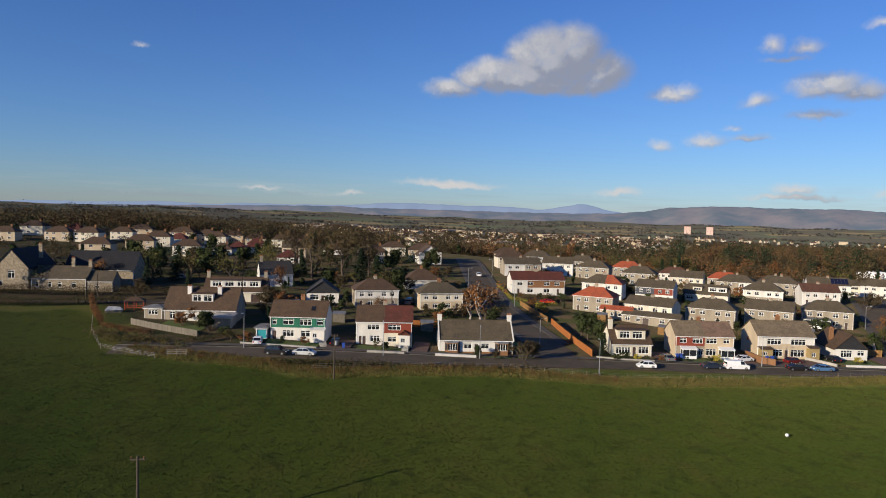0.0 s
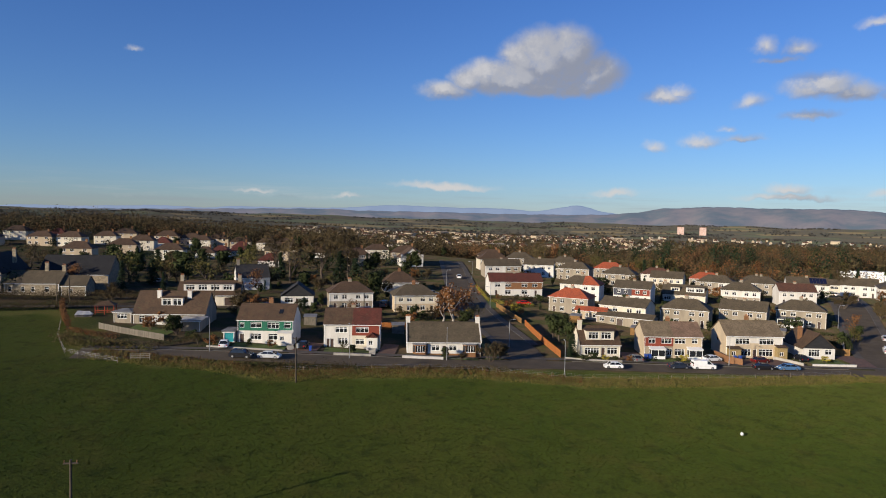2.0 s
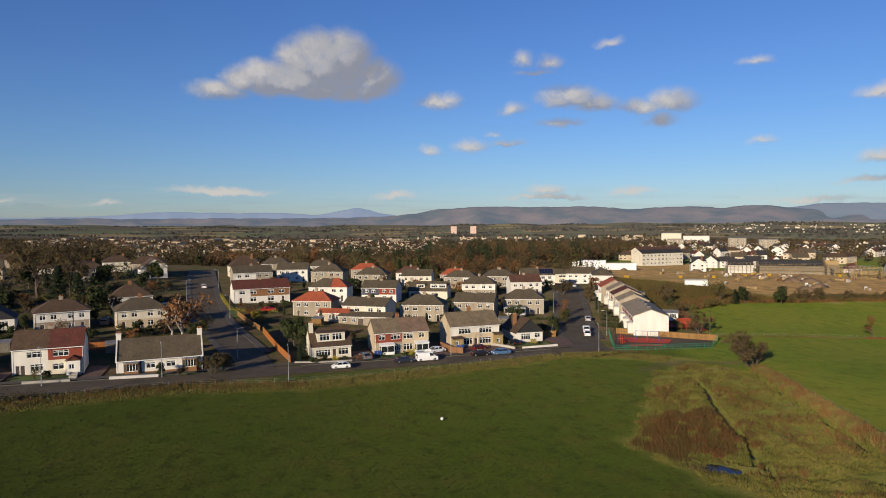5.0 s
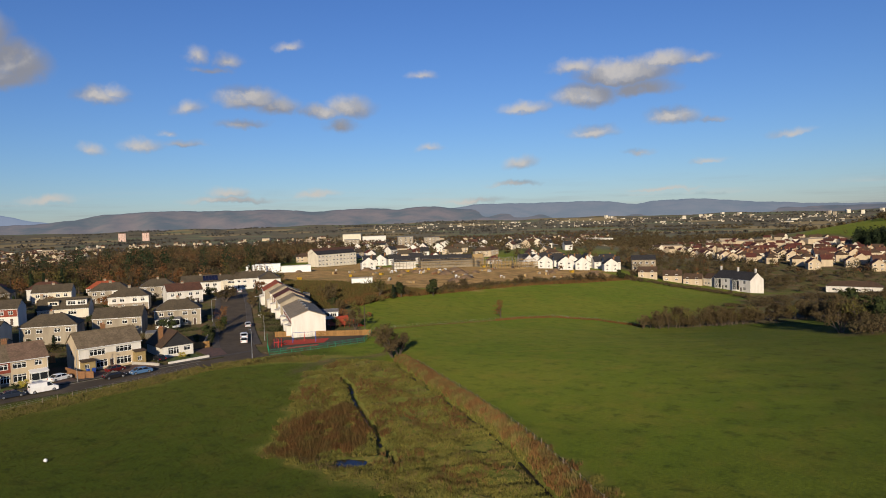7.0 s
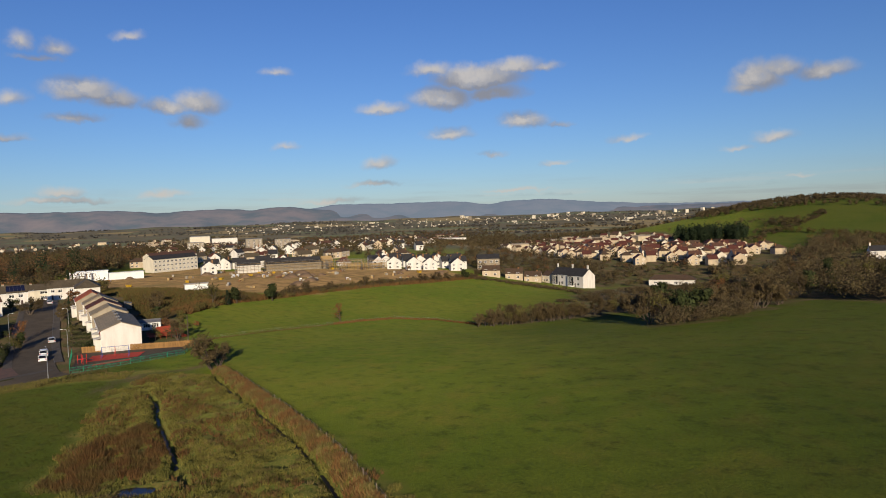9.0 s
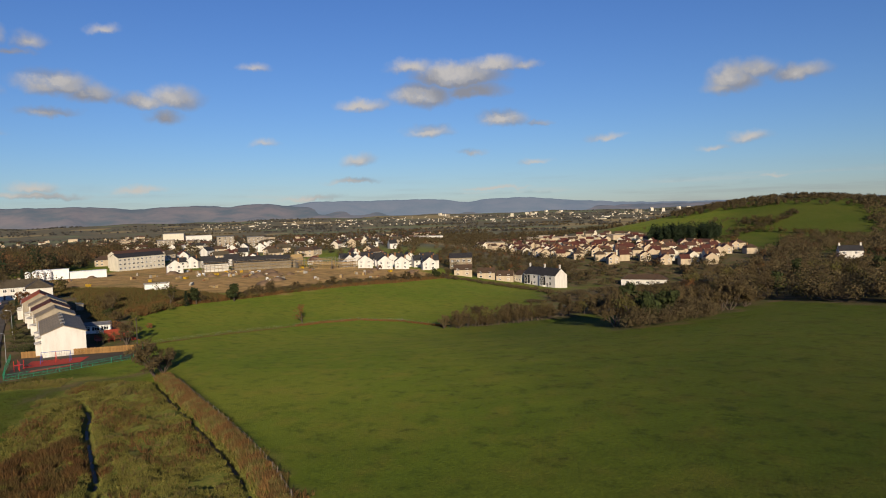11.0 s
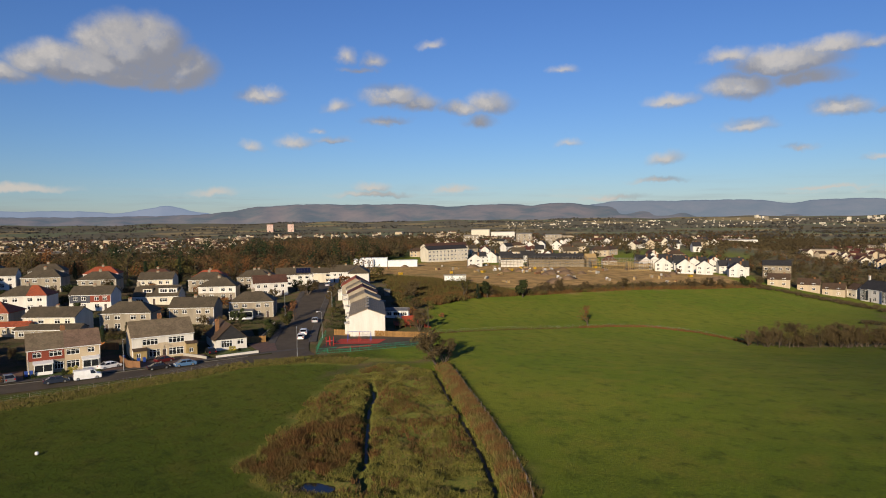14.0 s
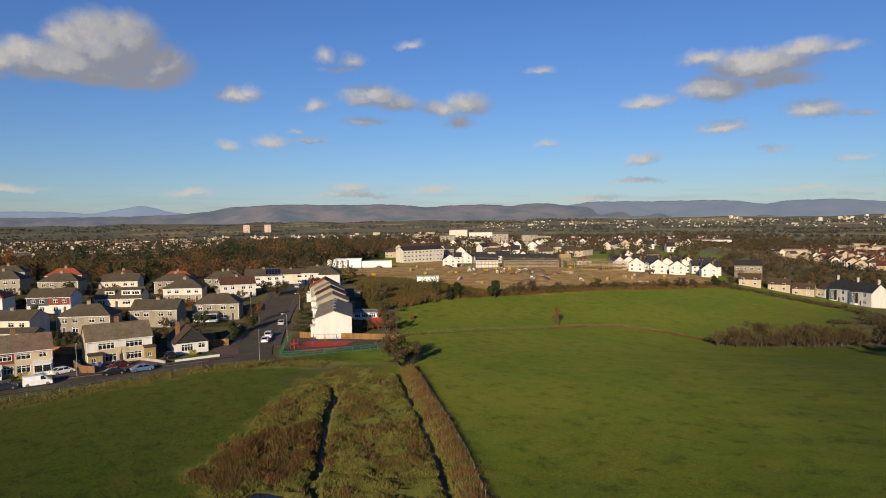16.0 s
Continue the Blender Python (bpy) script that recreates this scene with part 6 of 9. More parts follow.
def tree(kind, seed):
    """One tree or shrub of a kind, one metre of height to be scaled; returns its thing."""
    r = random.Random(seed)
    specs = {
        "bare": ("tree", "leafless brown tree with fine branching twigs", BARK, TWIG, 3, 0.2),
        "rust": ("tree", "autumn tree with rust-orange leaves", BARK, RUSTLEAF, 3, 0.22),
        "birch": ("birch_tree", "pale-stemmed birch with thin orange-brown leaves", PALEBARK, RUSTLEAF, 3, 0.2),
        "olive": ("tree", "tree with fading olive-yellow leaves", BARK, OLIVELEAF, 3, 0.24),
        "green": ("evergreen_tree", "dense dark evergreen broadleaf tree", BARK, GREENLEAF, 2, 0.15),
        "shrub": ("shrub", "rounded dark green garden shrub", BARK, GREENLEAF, 1, 0.05),
        "rshrub": ("shrub", "russet-leaved rounded garden shrub", BARK, RUSTLEAF, 1, 0.05),
        "tshrub": ("shrub", "bare brown thorn bush", BARK, TWIG, 2, 0.05),
        "yshrub": ("shrub", "rounded yellow-green garden shrub", BARK, YELLOWLEAF, 1, 0.05),
        "conifer": ("conifer", "tall dark green conifer tree", BARK, CONIFER, 0, 0.1),
    }
    name, label, bark, leaf, depth, stem = specs[kind]
    h = thing(name, label, "tree" if "shrub" not in name else "shrub")
    t, c, tips = Build(), Build(), []
    if kind == "conifer":
        t.tube([(0, 0, -0.08), (0, 0, 0.5), (0, 0, 0.97)], [0.03, 0.02, 0.006], 6)
        for k in range(40):
            z = 0.1 + 0.87 * k / 40
            rad = 0.22 * (1 - (z - 0.08)) ** 0.85 * r.uniform(0.8, 1.15)
            for j in range(11):
                a = r.uniform(0, 6.28)
                d = rad * r.uniform(0.35, 1.0)
                s = 0.045 * r.uniform(0.7, 1.2)
                o = Vector((d * math.cos(a), d * math.sin(a), z - d * 0.35))
                w = Vector((math.cos(a), math.sin(a), -0.5)).normalized()
                e = Vector((-math.sin(a), math.cos(a), r.uniform(-0.4, 0.4)))
                c.add([tuple(o - w * s), tuple(o + e * s * 0.7), tuple(o + w * s * 1.2), tuple(o - e * s * 0.7)], [(0, 1, 2, 3)])
    else:
        low = "shrub" in name
        n_stem = 4 if low else 1
        for k in range(n_stem):
            way = Vector((r.uniform(-0.6, 0.6), r.uniform(-0.6, 0.6), 1)).normalized() if low else Vector((r.uniform(-0.06, 0.06), r.uniform(-0.06, 0.06), 1)).normalized()
            limbs(t, r, Vector((0, 0, -0.06)), way, 0.34 if not low else 0.4, 0.028 if not low else 0.02, depth, tips)
        top = max(p.z for p in tips)
        if kind in ("bare", "tshrub"):
            for p in tips:
                for _ in range(9 if kind == "bare" else 14):
                    w = Vector((r.uniform(-1, 1), r.uniform(-1, 1), r.uniform(-0.3, 1.2))).normalized()
                    L = r.uniform(0.06, 0.16)
                    e = w.orthogonal().normalized() * 0.0055
                    c.add([tuple(p - e), tuple(p + e), tuple(p + w * L)], [(0, 1, 2)])
                    q = p + w * L * r.uniform(0.3, 0.8)
                    w2 = (w + Vector((r.uniform(-1, 1), r.uniform(-1, 1), r.uniform(-0.4, 0.8)))).normalized()
                    c.add([tuple(q - e), tuple(q + e), tuple(q + w2 * L * 0.7)], [(0, 1, 2)])
                leaf_cloud(c, r, p, (0.10, 0.10, 0.09), 8 if kind == "bare" else 46, 0.016 if kind == "bare" else 0.021)
        else:
            for p in tips:
                dense_ = {"green": 70, "shrub": 44, "rshrub": 40, "yshrub": 40}.get(kind, 22)
                rad = 0.15 if kind not in ("birch",) else 0.1
                leaf_cloud(c, r, p, (rad, rad, rad * 0.8), dense_, (0.042 if kind == "green" else 0.024) if not low else 0.042)
        k = 1.0 / max(top + 0.06, 0.5)
        t.v = [(p[0] * k, p[1] * k, p[2] * k) for p in t.v]
        c.v = [(p[0] * k, p[1] * k, p[2] * k) for p in c.v]
    part("trunk", t, bark, h, smooth=True)
    part("crown", c, leaf, h)
    return h


TREES = {k: [tree(k, 11 * i + len(k)) for i in range(n)] for k, n in (("bare", 3), ("rust", 2), ("birch", 1), ("olive", 2), ("green", 2), ("shrub", 2), ("rshrub", 1), ("tshrub", 3), ("yshrub", 1), ("conifer", 2))}
trnd = random.Random(21)


def plant(kind, x, y, high, wide=1.0, label="", group=""):
    ob = trnd.choice(TREES[kind])
    c = copy_thing(ob, pose(x, y, gz(x, y), 0, 0, trnd.uniform(0, 360)) @ Matrix.Diagonal((high * wide, high * wide, high, 1)))
    return tagged(c, label, group=group)


plant("tshrub", 129.6, 112.0, 7.6, 1.2, "dense leafless thorn tree at the corner of the ditch")
plant("tshrub", 132.5, 113.5, 5.2, 1.1, "leafless thorn bush at the field corner")
plant("birch", 11.0, 177.5, 11.5, 1.15, "birch with orange-brown leaves beside the side street")
plant("birch", 8.6, 180.0, 10.0, 1.1, "birch with orange-brown leaves beside the side street")
plant("olive", 16.0, 181.0, 5.5, 1.2, "yellow-green bush beside the side street")
plant("green", 15.0, 174.0, 4.5, 1.2, "dark evergreen behind a bungalow")
plant("rust", 12.8, 181.0, 8.5, 1.0, "rust-leaved tree beside the side street")
plant("green", 40.5, 164.0, 5.6, 1.2, "broad dark laurel behind the orange fence")
plant("green", 37.0, 170.5, 5.8, 1.1, "broad dark laurel behind the orange fence")
plant("green", 38.2, 167.0, 6.6, 1.15, "broad dark evergreen behind the orange fence")
plant("green", 41.0, 160.5, 5.4, 1.0, "dark evergreen beside the cream villa")
plant("conifer", -51.0, 247.0, 10.0, 1.2, "dark conifer behind the houses")
plant("conifer", -22.0, 236.0, 10.0, 1.5, "dark conifer behind the houses")
plant("conifer", -28.0, 240.0, 12.0, 1.4, "dark conifer behind the houses")
plant("bare", -45.0, 236.0, 18.0, 0.9, "tall leafless tree behind the houses")
plant("bare", -36.0, 250.0, 17.0, 0.9, "tall leafless tree behind the houses")
plant("shrub", -50.0, 145.5, 4.2, 1.0, "domed dark evergreen in a front garden")
plant("rshrub", -57.5, 155.5, 3.2, 1.0, "crimson-brown garden maple before a bungalow")
plant("olive", -81.0, 217.0, 9.0, 1.0, "fading olive tree above the lane")
plant("rust", -16.0, 178.0, 5.0, 0.9, "russet tree in a front garden")
plant("tshrub", -46.5, 175.0, 6.0, 1.3, "pale leafless bush beside a bungalow")
plant("tshrub", -80.0, 176.0, 6.0, 0.8, "small leafless tree by the lane")
plant("olive", -64.0, 205.0, 11.0, 0.9, "fading yellow-green tree above the lane")
plant("conifer", -85.0, 215.0, 9.0, 1.6, "broad dark conifer above the lane")
plant("green", -100.0, 235.0, 9.0, 1.1, "dark evergreen above the lane")
plant("green", -78.0, 226.0, 10.0, 1.1, "dark evergreen above the lane")
plant("rust", 126.0, 186.0, 6.0, 1.0, "rust-orange tree in a corner garden")
plant("green", 121.0, 177.5, 4.5, 1.0, "evergreen bush in a corner garden")
plant("olive", 118.5, 175.0, 4.8, 0.9, "olive bush in a corner garden")
plant("rust", 215.2, 150.6, 6.5, 0.9, "small rust-brown tree on the field boundary")
plant("tshrub", 150.5, 153.0, 6.0, 1.0, "bare thorn behind the play area")
plant("olive", 147.0, 158.0, 4.0, 1.0, "olive shrub in a back garden")
for x, y, k, hh in ((205, 198, "conifer", 6), (211, 200, "green", 6), (228.5, 199, "green", 7), (200.5, 200.5, "olive", 9), (214, 202, "tshrub", 5), (246, 205, "tshrub", 5), (256, 204, "tshrub", 6), (268, 203, "tshrub", 4.5), (290, 201, "tshrub", 5.5), (300, 199, "tshrub", 4), (330, 193, "tshrub", 5), (341, 191, "tshrub", 5.5), (352, 190, "tshrub", 5), (366, 188, "green", 6), (374, 186, "tshrub", 6)):
    plant(k, x, y, hh, 1.1)
FIELD_GARDENS = [(18.5, 141.5, "tshrub", 4.5), (20.5, 143.5, "tshrub", 4.0), (9.3, 140.8, "shrub", 2.6), (12.2, 140.5, "tshrub", 2.0), (-13.0, 139.6, "olive", 2.4), (-10.5, 139.4, "shrub", 1.9), (-28.0, 138.6, "rshrub", 1.9), (-33.0, 139.4, "shrub", 1.5), (-57.0, 148.0, "rshrub", 3.0), (-50.5, 146.5, "shrub", 3.4), (-53.0, 147.0, "olive", 3.2), (-40.0, 138.0, "rshrub", 2.2), (-43.0, 138.0, "olive", 2.6), (-45.0, 141.0, "shrub", 2.4)]
CORNER_GARDENS = [(40.0, 147.5, "shrub", 1.6), (42.5, 148.0, "shrub", 1.9), (45.0, 148.4, "yshrub", 1.5), (37.5, 150.5, "conifer", 4.5), (38.8, 153.5, "conifer", 5.2), (47.5, 148.6, "shrub", 1.3), (51.0, 149.2, "rshrub", 1.4), (57.0, 150.0, "shrub", 1.2), (62.0, 150.2, "shrub", 1.4), (64.0, 150.4, "yshrub", 1.8), (97.5, 152.5, "yshrub", 1.6), (99.5, 152.8, "shrub", 0.9), (30.5, 200.0, "yshrub", 3.0), (27.5, 221.0, "rshrub", 2.0)]
BACK_GARDENS = [(33.5, 222.0, "shrub", 2.0), (-30.0, 181.0, "shrub", 3.5), (-26.0, 176.0, "green", 3.5), (-1.0, 182.5, "shrub", 2.0), (3.5, 184.0, "shrub", 2.2), (16.0, 186.0, "yshrub", 3.0), (-38.0, 168.0, "shrub", 4.0), (64.5, 215.0, "shrub", 3.0), (90.0, 214.0, "tshrub", 4.0), (84.0, 245.0, "conifer", 8.0), (86.0, 262.0, "tshrub", 7.0), (108.0, 224.0, "shrub", 3.0), (147.0, 226.0, "tshrub", 6.0), (150.0, 230.0, "shrub", 3.0)]
TERRACE_GARDENS = [(147.0, 207.0, "tshrub", 4.5), (152.0, 214.0, "tshrub", 4.5), (165.0, 232.0, "rshrub", 5.0), (160.0, 226.0, "conifer", 4.5), (158.0, 168.0, "rust", 4.5), (162.0, 178.0, "olive", 3.5), (170.0, 190.0, "shrub", 3.5), (176.0, 200.0, "tshrub", 4.5), (184.0, 212.0, "tshrub", 5.0), (168.0, 184.0, "tshrub", 4.0)]
for x, y, k, hh in FIELD_GARDENS + CORNER_GARDENS + BACK_GARDENS + TERRACE_GARDENS:
    plant(k, x, y, hh, trnd.uniform(0.8, 1.15), group="garden shrubs")
for x, y, k, hh, w_ in ((-118, 262, "green", 9, 1.5), (-101, 258, "conifer", 9, 1.9), (-92, 250, "green", 8, 1.4), (-92, 214, "olive", 11, 1.2), (-78, 262, "green", 8, 1.3), (-85, 244, "conifer", 9, 1.7), (-56, 262, "bare", 16, 0.9), (-30, 272, "bare", 17, 0.9), (-60, 278, "bare", 16, 0.9), (-42, 286, "bare", 15, 0.9), (-26, 248, "bare", 14, 0.9), (-66, 250, "olive", 10, 1.0), (-50, 226, "tshrub", 7, 1.2), (-18, 262, "green", 9, 1.1)):
    plant(k, x, y, hh, w_, group="trees above the lane")
# trees and bushes in the back gardens
for _ in range(300):
    x, y = (trnd.uniform(28, 175), trnd.uniform(164, 330)) if trnd.random() < 0.7 else (trnd.uniform(-66, 8), trnd.uniform(156, 262))
    spot = np.array([x]), np.array([y])
    if min(math.hypot(x - p, y - q) for p, q in HOMES) > 8.2 and min(along(SIDE, *spot)[0], along(RIGHT, *spot)[0]) > 7.0 and inside([(126, 150), (155, 150), (235, 300), (190, 300)], *spot)[0] < 0:
        plant(trnd.choice(("shrub", "tshrub", "shrub", "olive", "tshrub", "rshrub", "green", "conifer")), x, y, trnd.uniform(1.6, 4.6), trnd.uniform(0.8, 1.2), group="back garden trees")
# trees among the houses and on the hill
for _ in range(60):
    a, r_ = trnd.uniform(-36, 2), trnd.uniform(205, 400)
    x, y = r_ * math.sin(radians(a)), r_ * math.cos(radians(a))
    if all(math.hypot(x - p, y - q) > 8.5 for p, q in PLACED) and along(SIDE, np.array([x]), np.array([y]))[0] > 7:
        plant(trnd.choice(("bare", "green", "olive", "green", "tshrub", "rust", "conifer")), x, y, trnd.uniform(5, 10), trnd.uniform(0.75, 1.1), group="trees among the houses")
# the wood beyond the upper street
for _ in range(60):
    a, r_ = trnd.uniform(9, 34), trnd.uniform(335, 400)
    x, y = r_ * math.sin(radians(a)), r_ * math.cos(radians(a))
    if inside(SITE, np.array([x]), np.array([y]))[0] < -6:
        plant(trnd.choice(("bare", "bare", "rust", "bare", "olive", "conifer")), x, y, trnd.uniform(9, 15), trnd.uniform(0.7, 1.0), group="trees of the wood")
# the belt of thorn and ash along the burn
BELT = [(234, 103), (243, 96), (254, 88), (268, 78), (280, 70), (290, 60), (296, 48), (300, 36)]
for k in range(70):
    i = trnd.randrange(len(BELT) - 1)
    u = trnd.random()
    x = BELT[i][0] * (1 - u) + BELT[i + 1][0] * u + trnd.uniform(-3, 3)
    y = BELT[i][1] * (1 - u) + BELT[i + 1][1] * u + trnd.uniform(-3, 3)
    plant(trnd.choice(("tshrub", "tshrub", "tshrub", "bare", "olive")), x, y, trnd.uniform(4.0, 7.5), trnd.uniform(0.7, 1.0), group="thorn belt along the burn")
for k in range(60):
    u, v = trnd.random(), trnd.random()
    x, y = 222 + 90 * u ** 0.8, 36 - 22 * u + (trnd.uniform(-6, 9) if u < 0.3 else trnd.uniform(-10, 34) * (0.6 + u))
    if u > 0.55:
        y = trnd.uniform(-60, 30)
        x = 296 + trnd.uniform(0, 70)
    plant(trnd.choice(("bare", "tshrub", "tshrub", "olive", "bare", "green")), x, y, trnd.uniform(5, 11), trnd.uniform(0.8, 1.1), group="trees at the end of the big field")
for k in range(60):
    x, y = trnd.uniform(330, 480), trnd.uniform(-60, 50)
    plant(trnd.choice(("bare", "tshrub", "olive", "rust")), x, y, trnd.uniform(6, 11), trnd.uniform(0.8, 1.1), group="trees below the white house")
for ks in TREES.values():
    for k in ks:
        for o in list(k.children_recursive) + [k]:
            bpy.data.objects.remove(o)


def quick(name, V, n, mat):
    """A mesh from many loose faces of n corners."""
    me = bpy.data.meshes.new(name)
    me.vertices.add(len(V))
    me.vertices.foreach_set("co", V.astype(np.float32).ravel())
    me.loops.add(len(V))
    me.loops.foreach_set("vertex_index", np.arange(len(V), dtype=np.int32))
    me.polygons.add(len(V) // n)
    me.polygons.foreach_set("loop_start", np.arange(0, len(V), n, dtype=np.int32))
    me.update(calc_edges=True)
    me.materials.append(mat)
    return me


def woods(name, label, mat, spots, seed, clumps=16, size=1.5):
    """Far trees as one mass: each a crown of leaf clumps over the ground."""
    r = np.random.RandomState(seed)
    S = np.array(spots, float)
    x, y, h, w = S.T
    z = land(x, y) + hills(np.hypot(x, y), np.degrees(np.arctan2(x, y)))
    n = len(S) * clumps
    p = r.normal(0, 1, (n, 3))
    p *= (r.uniform(0.35, 1, n) / np.linalg.norm(p, axis=1))[:, None]
    k = np.repeat(np.arange(len(S)), clumps)
    o = np.stack([x[k] + p[:, 0] * w[k], y[k] + p[:, 1] * w[k], z[k] + h[k] * (0.55 + 0.45 * p[:, 2])], -1)
    a = p / np.linalg.norm(p, axis=1)[:, None] + r.normal(0, 0.45, (n, 3)) + (0, 0, 0.15)
    a /= np.linalg.norm(a, axis=1)[:, None]
    b = np.cross(a, (0.31, 0.77, 0.55))
    b /= np.linalg.norm(b, axis=1)[:, None]
    e = np.cross(a, b)
    s = (size * r.uniform(0.5, 1.2, n))[:, None]
    V = np.stack([o - b * s, o - e * s, o + b * s, o + e * s * 0.8], 1).reshape(-1, 3)
    return tagged(new(name, quick(name, V, 4, mat)), label, "trees", kind="stuff")


wr = random.Random(77)


def polar(n, a0, a1, r0, r1, h0=8, h1=14, keep=None):
    out = []
    while len(out) < n:
        a, r_ = radians(wr.uniform(a0, a1)), math.sqrt(wr.uniform(r0 * r0, r1 * r1))
        x, y = r_ * math.sin(a), r_ * math.cos(a)
        if keep is None or keep(x, y):
            h = wr.uniform(h0, h1)
            out.append((x, y, h, h * 0.5))
    return out


on_hill = lambda x, y: land_z(x, y) > 12 and math.hypot(x, y) > 980  # noqa: E731
off_site = lambda x, y: inside(SITE, np.array([x]), np.array([y]))[0] < -8 and along([(250, 395), (300, 410), (385, 470)], np.array([x]), np.array([y]))[0] > 36 and along([(345, 440), (385, 495)], np.array([x]), np.array([y]))[0] > 30 and min(math.hypot(x - p, y - q) for p, q in PLACED) > 8  # noqa: E731
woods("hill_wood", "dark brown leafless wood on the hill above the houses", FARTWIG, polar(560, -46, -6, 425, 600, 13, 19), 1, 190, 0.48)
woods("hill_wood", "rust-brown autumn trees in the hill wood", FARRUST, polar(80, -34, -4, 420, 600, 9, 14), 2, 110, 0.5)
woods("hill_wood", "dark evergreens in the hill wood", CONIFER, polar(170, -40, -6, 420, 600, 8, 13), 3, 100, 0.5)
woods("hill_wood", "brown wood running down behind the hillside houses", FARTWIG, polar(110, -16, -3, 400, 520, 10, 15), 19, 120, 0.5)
clear = lambda x, y: all(math.hypot(x - p, y - q) > 9.5 for p, q in PLACED) and along(SIDE, np.array([x]), np.array([y]))[0] > 8  # noqa: E731
woods("hillside_trees", "leafless trees between the hillside houses", FARTWIG, polar(120, -40, -2, 215, 400, 3.5, 6.5, clear), 26, 130, 0.3)
woods("hillside_trees", "dark evergreens between the hillside houses", CONIFER, polar(55, -40, -2, 215, 400, 4, 8, clear), 27, 150, 0.32)
roomy = lambda x, y: all(math.hypot(x - p, y - q) > 9.0 for p, q in PLACED) and inside(ESTATE, np.array([x]), np.array([y]))[0] > 2 and math.hypot(x - 466, y - 95) > 18  # noqa: E731
woods("estate_trees", "bare garden trees round the estate houses", FARTWIG, polar(260, 56, 86, 440, 760, 3, 7, roomy), 28, 130, 0.3)
woods("estate_trees", "olive garden trees round the estate houses", OLIVELEAF, polar(50, 56, 86, 440, 760, 3, 6, roomy), 29, 130, 0.28)
woods("town_wood", "brown leafless wood between the estate and the town", FARTWIG, polar(820, -2, 37, 395, 800, 6, 16, off_site), 4, 170, 0.5)
woods("town_wood", "rust-orange autumn trees in the wood", FARRUST, polar(300, 2, 36, 380, 740, 6, 16, off_site), 5, 170, 0.45)
woods("town_wood", "olive-green trees in the wood", OLIVELEAF, polar(190, 2, 36, 370, 740, 6, 15, off_site), 6, 150, 0.45)
woods("town_wood", "dark conifers rising from the wood", CONIFER, [(x, y, h, h * 0.22) for x, y, h, w in polar(36, 10, 34, 400, 560, 15, 25, off_site)], 7, 230, 0.55)
woods("town_wood", "brown leafless wood running down to the valley", FARTWIG, polar(1300, 2, 40, 790, 1200, 9, 14), 30, 44, 0.9)
woods("town_wood", "rusty trees running down to the valley", FARRUST, polar(260, 2, 40, 790, 1200, 8, 12), 31, 44, 0.8)
woods("valley_trees", "brown trees scattered over the valley town", FARTWIG, polar(3600, -14, 64, 800, 1900, 6, 10), 8, 22, 1.3)
woods("valley_trees", "rusty trees scattered over the valley town", FARRUST, polar(800, -14, 60, 800, 2000, 7, 10), 9, 20, 1.2)
def belts(n, a0, a1, r0, r1, each=26):
    """Hedgerow trees and narrow woods strung across the view."""
    out = []
    for _ in range(n):
        a, r_, w = wr.uniform(a0, a1), math.sqrt(wr.uniform(r0 * r0, r1 * r1)), wr.uniform(100, 420)
        for _ in range(each):
            b_, d = radians(a) + wr.uniform(-0.5, 0.5) * w / r_, r_ + wr.uniform(-12, 12)
            h = wr.uniform(4, 8)
            out.append((d * math.sin(b_), d * math.cos(b_), h, h * 0.8))
    return out


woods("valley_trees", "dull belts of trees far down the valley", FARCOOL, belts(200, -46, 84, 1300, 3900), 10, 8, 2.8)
woods("valley_trees", "brown hedgerow belts far down the valley", FARTWIG, belts(70, -46, 84, 1200, 2600), 20, 10, 2.2)
woods("hill_hedges", "brown hedge trees between the two fields on the hill", FARTWIG, [(790 + 200 * u + wr.uniform(-6, 6), 96 - 62 * u + wr.uniform(-7, 7), wr.uniform(3, 7), 3.2) for u in [wr.random() for _ in range(70)]] + [(890 + wr.uniform(0, 40), 62 + wr.uniform(0, 30), wr.uniform(6, 9), 4) for _ in range(26)], 47, 60, 0.6)
woods("hilltop_wood", "brown wood along the top of the green hill", FARTWIG, polar(760, 66, 104, 1040, 1330, 6, 10, on_hill), 11, 80, 0.9)
woods("hill_slope_trees", "brown wood on the slope above the estate", FARTWIG, polar(560, 60, 80, 940, 1500, 8, 12, lambda x, y: y > 345 - (x - 700) * 0.02), 12, 46, 1.0)
woods("estate_trees", "bare trees between the estate houses", FARTWIG, polar(380, 58, 84, 470, 960, 4, 8), 13, 60, 0.55)
woods("estate_trees", "rusty trees between the estate houses", FARRUST, polar(70, 56, 84, 430, 800, 4, 7), 14, 60, 0.5)
woods("plantation", "block of dark conifers on the hillside", CONIFER, [(745 + wr.uniform(0, 40), 96 + wr.uniform(0, 66), wr.uniform(17, 24), 2.8) for _ in range(150)], 15, 130, 0.7)
woods("hill_hedges", "scrubby trees and hedges crossing the green hill", OLIVELEAF, [(860 - 1.2 * k + wr.uniform(-5, 5), 92 - 2.6 * k + wr.uniform(-4, 4), wr.uniform(5, 8), 3) for k in range(46)] + [(900 + wr.uniform(0, 40), 60 + wr.uniform(-10, 25), 8, 4) for _ in range(20)], 16, 60, 0.6)
woods("old_town_trees", "bare trees among the old town's roofs", FARTWIG, polar(620, 36, 60, 560, 1200, 6, 10, off_site), 17, 46, 0.8)
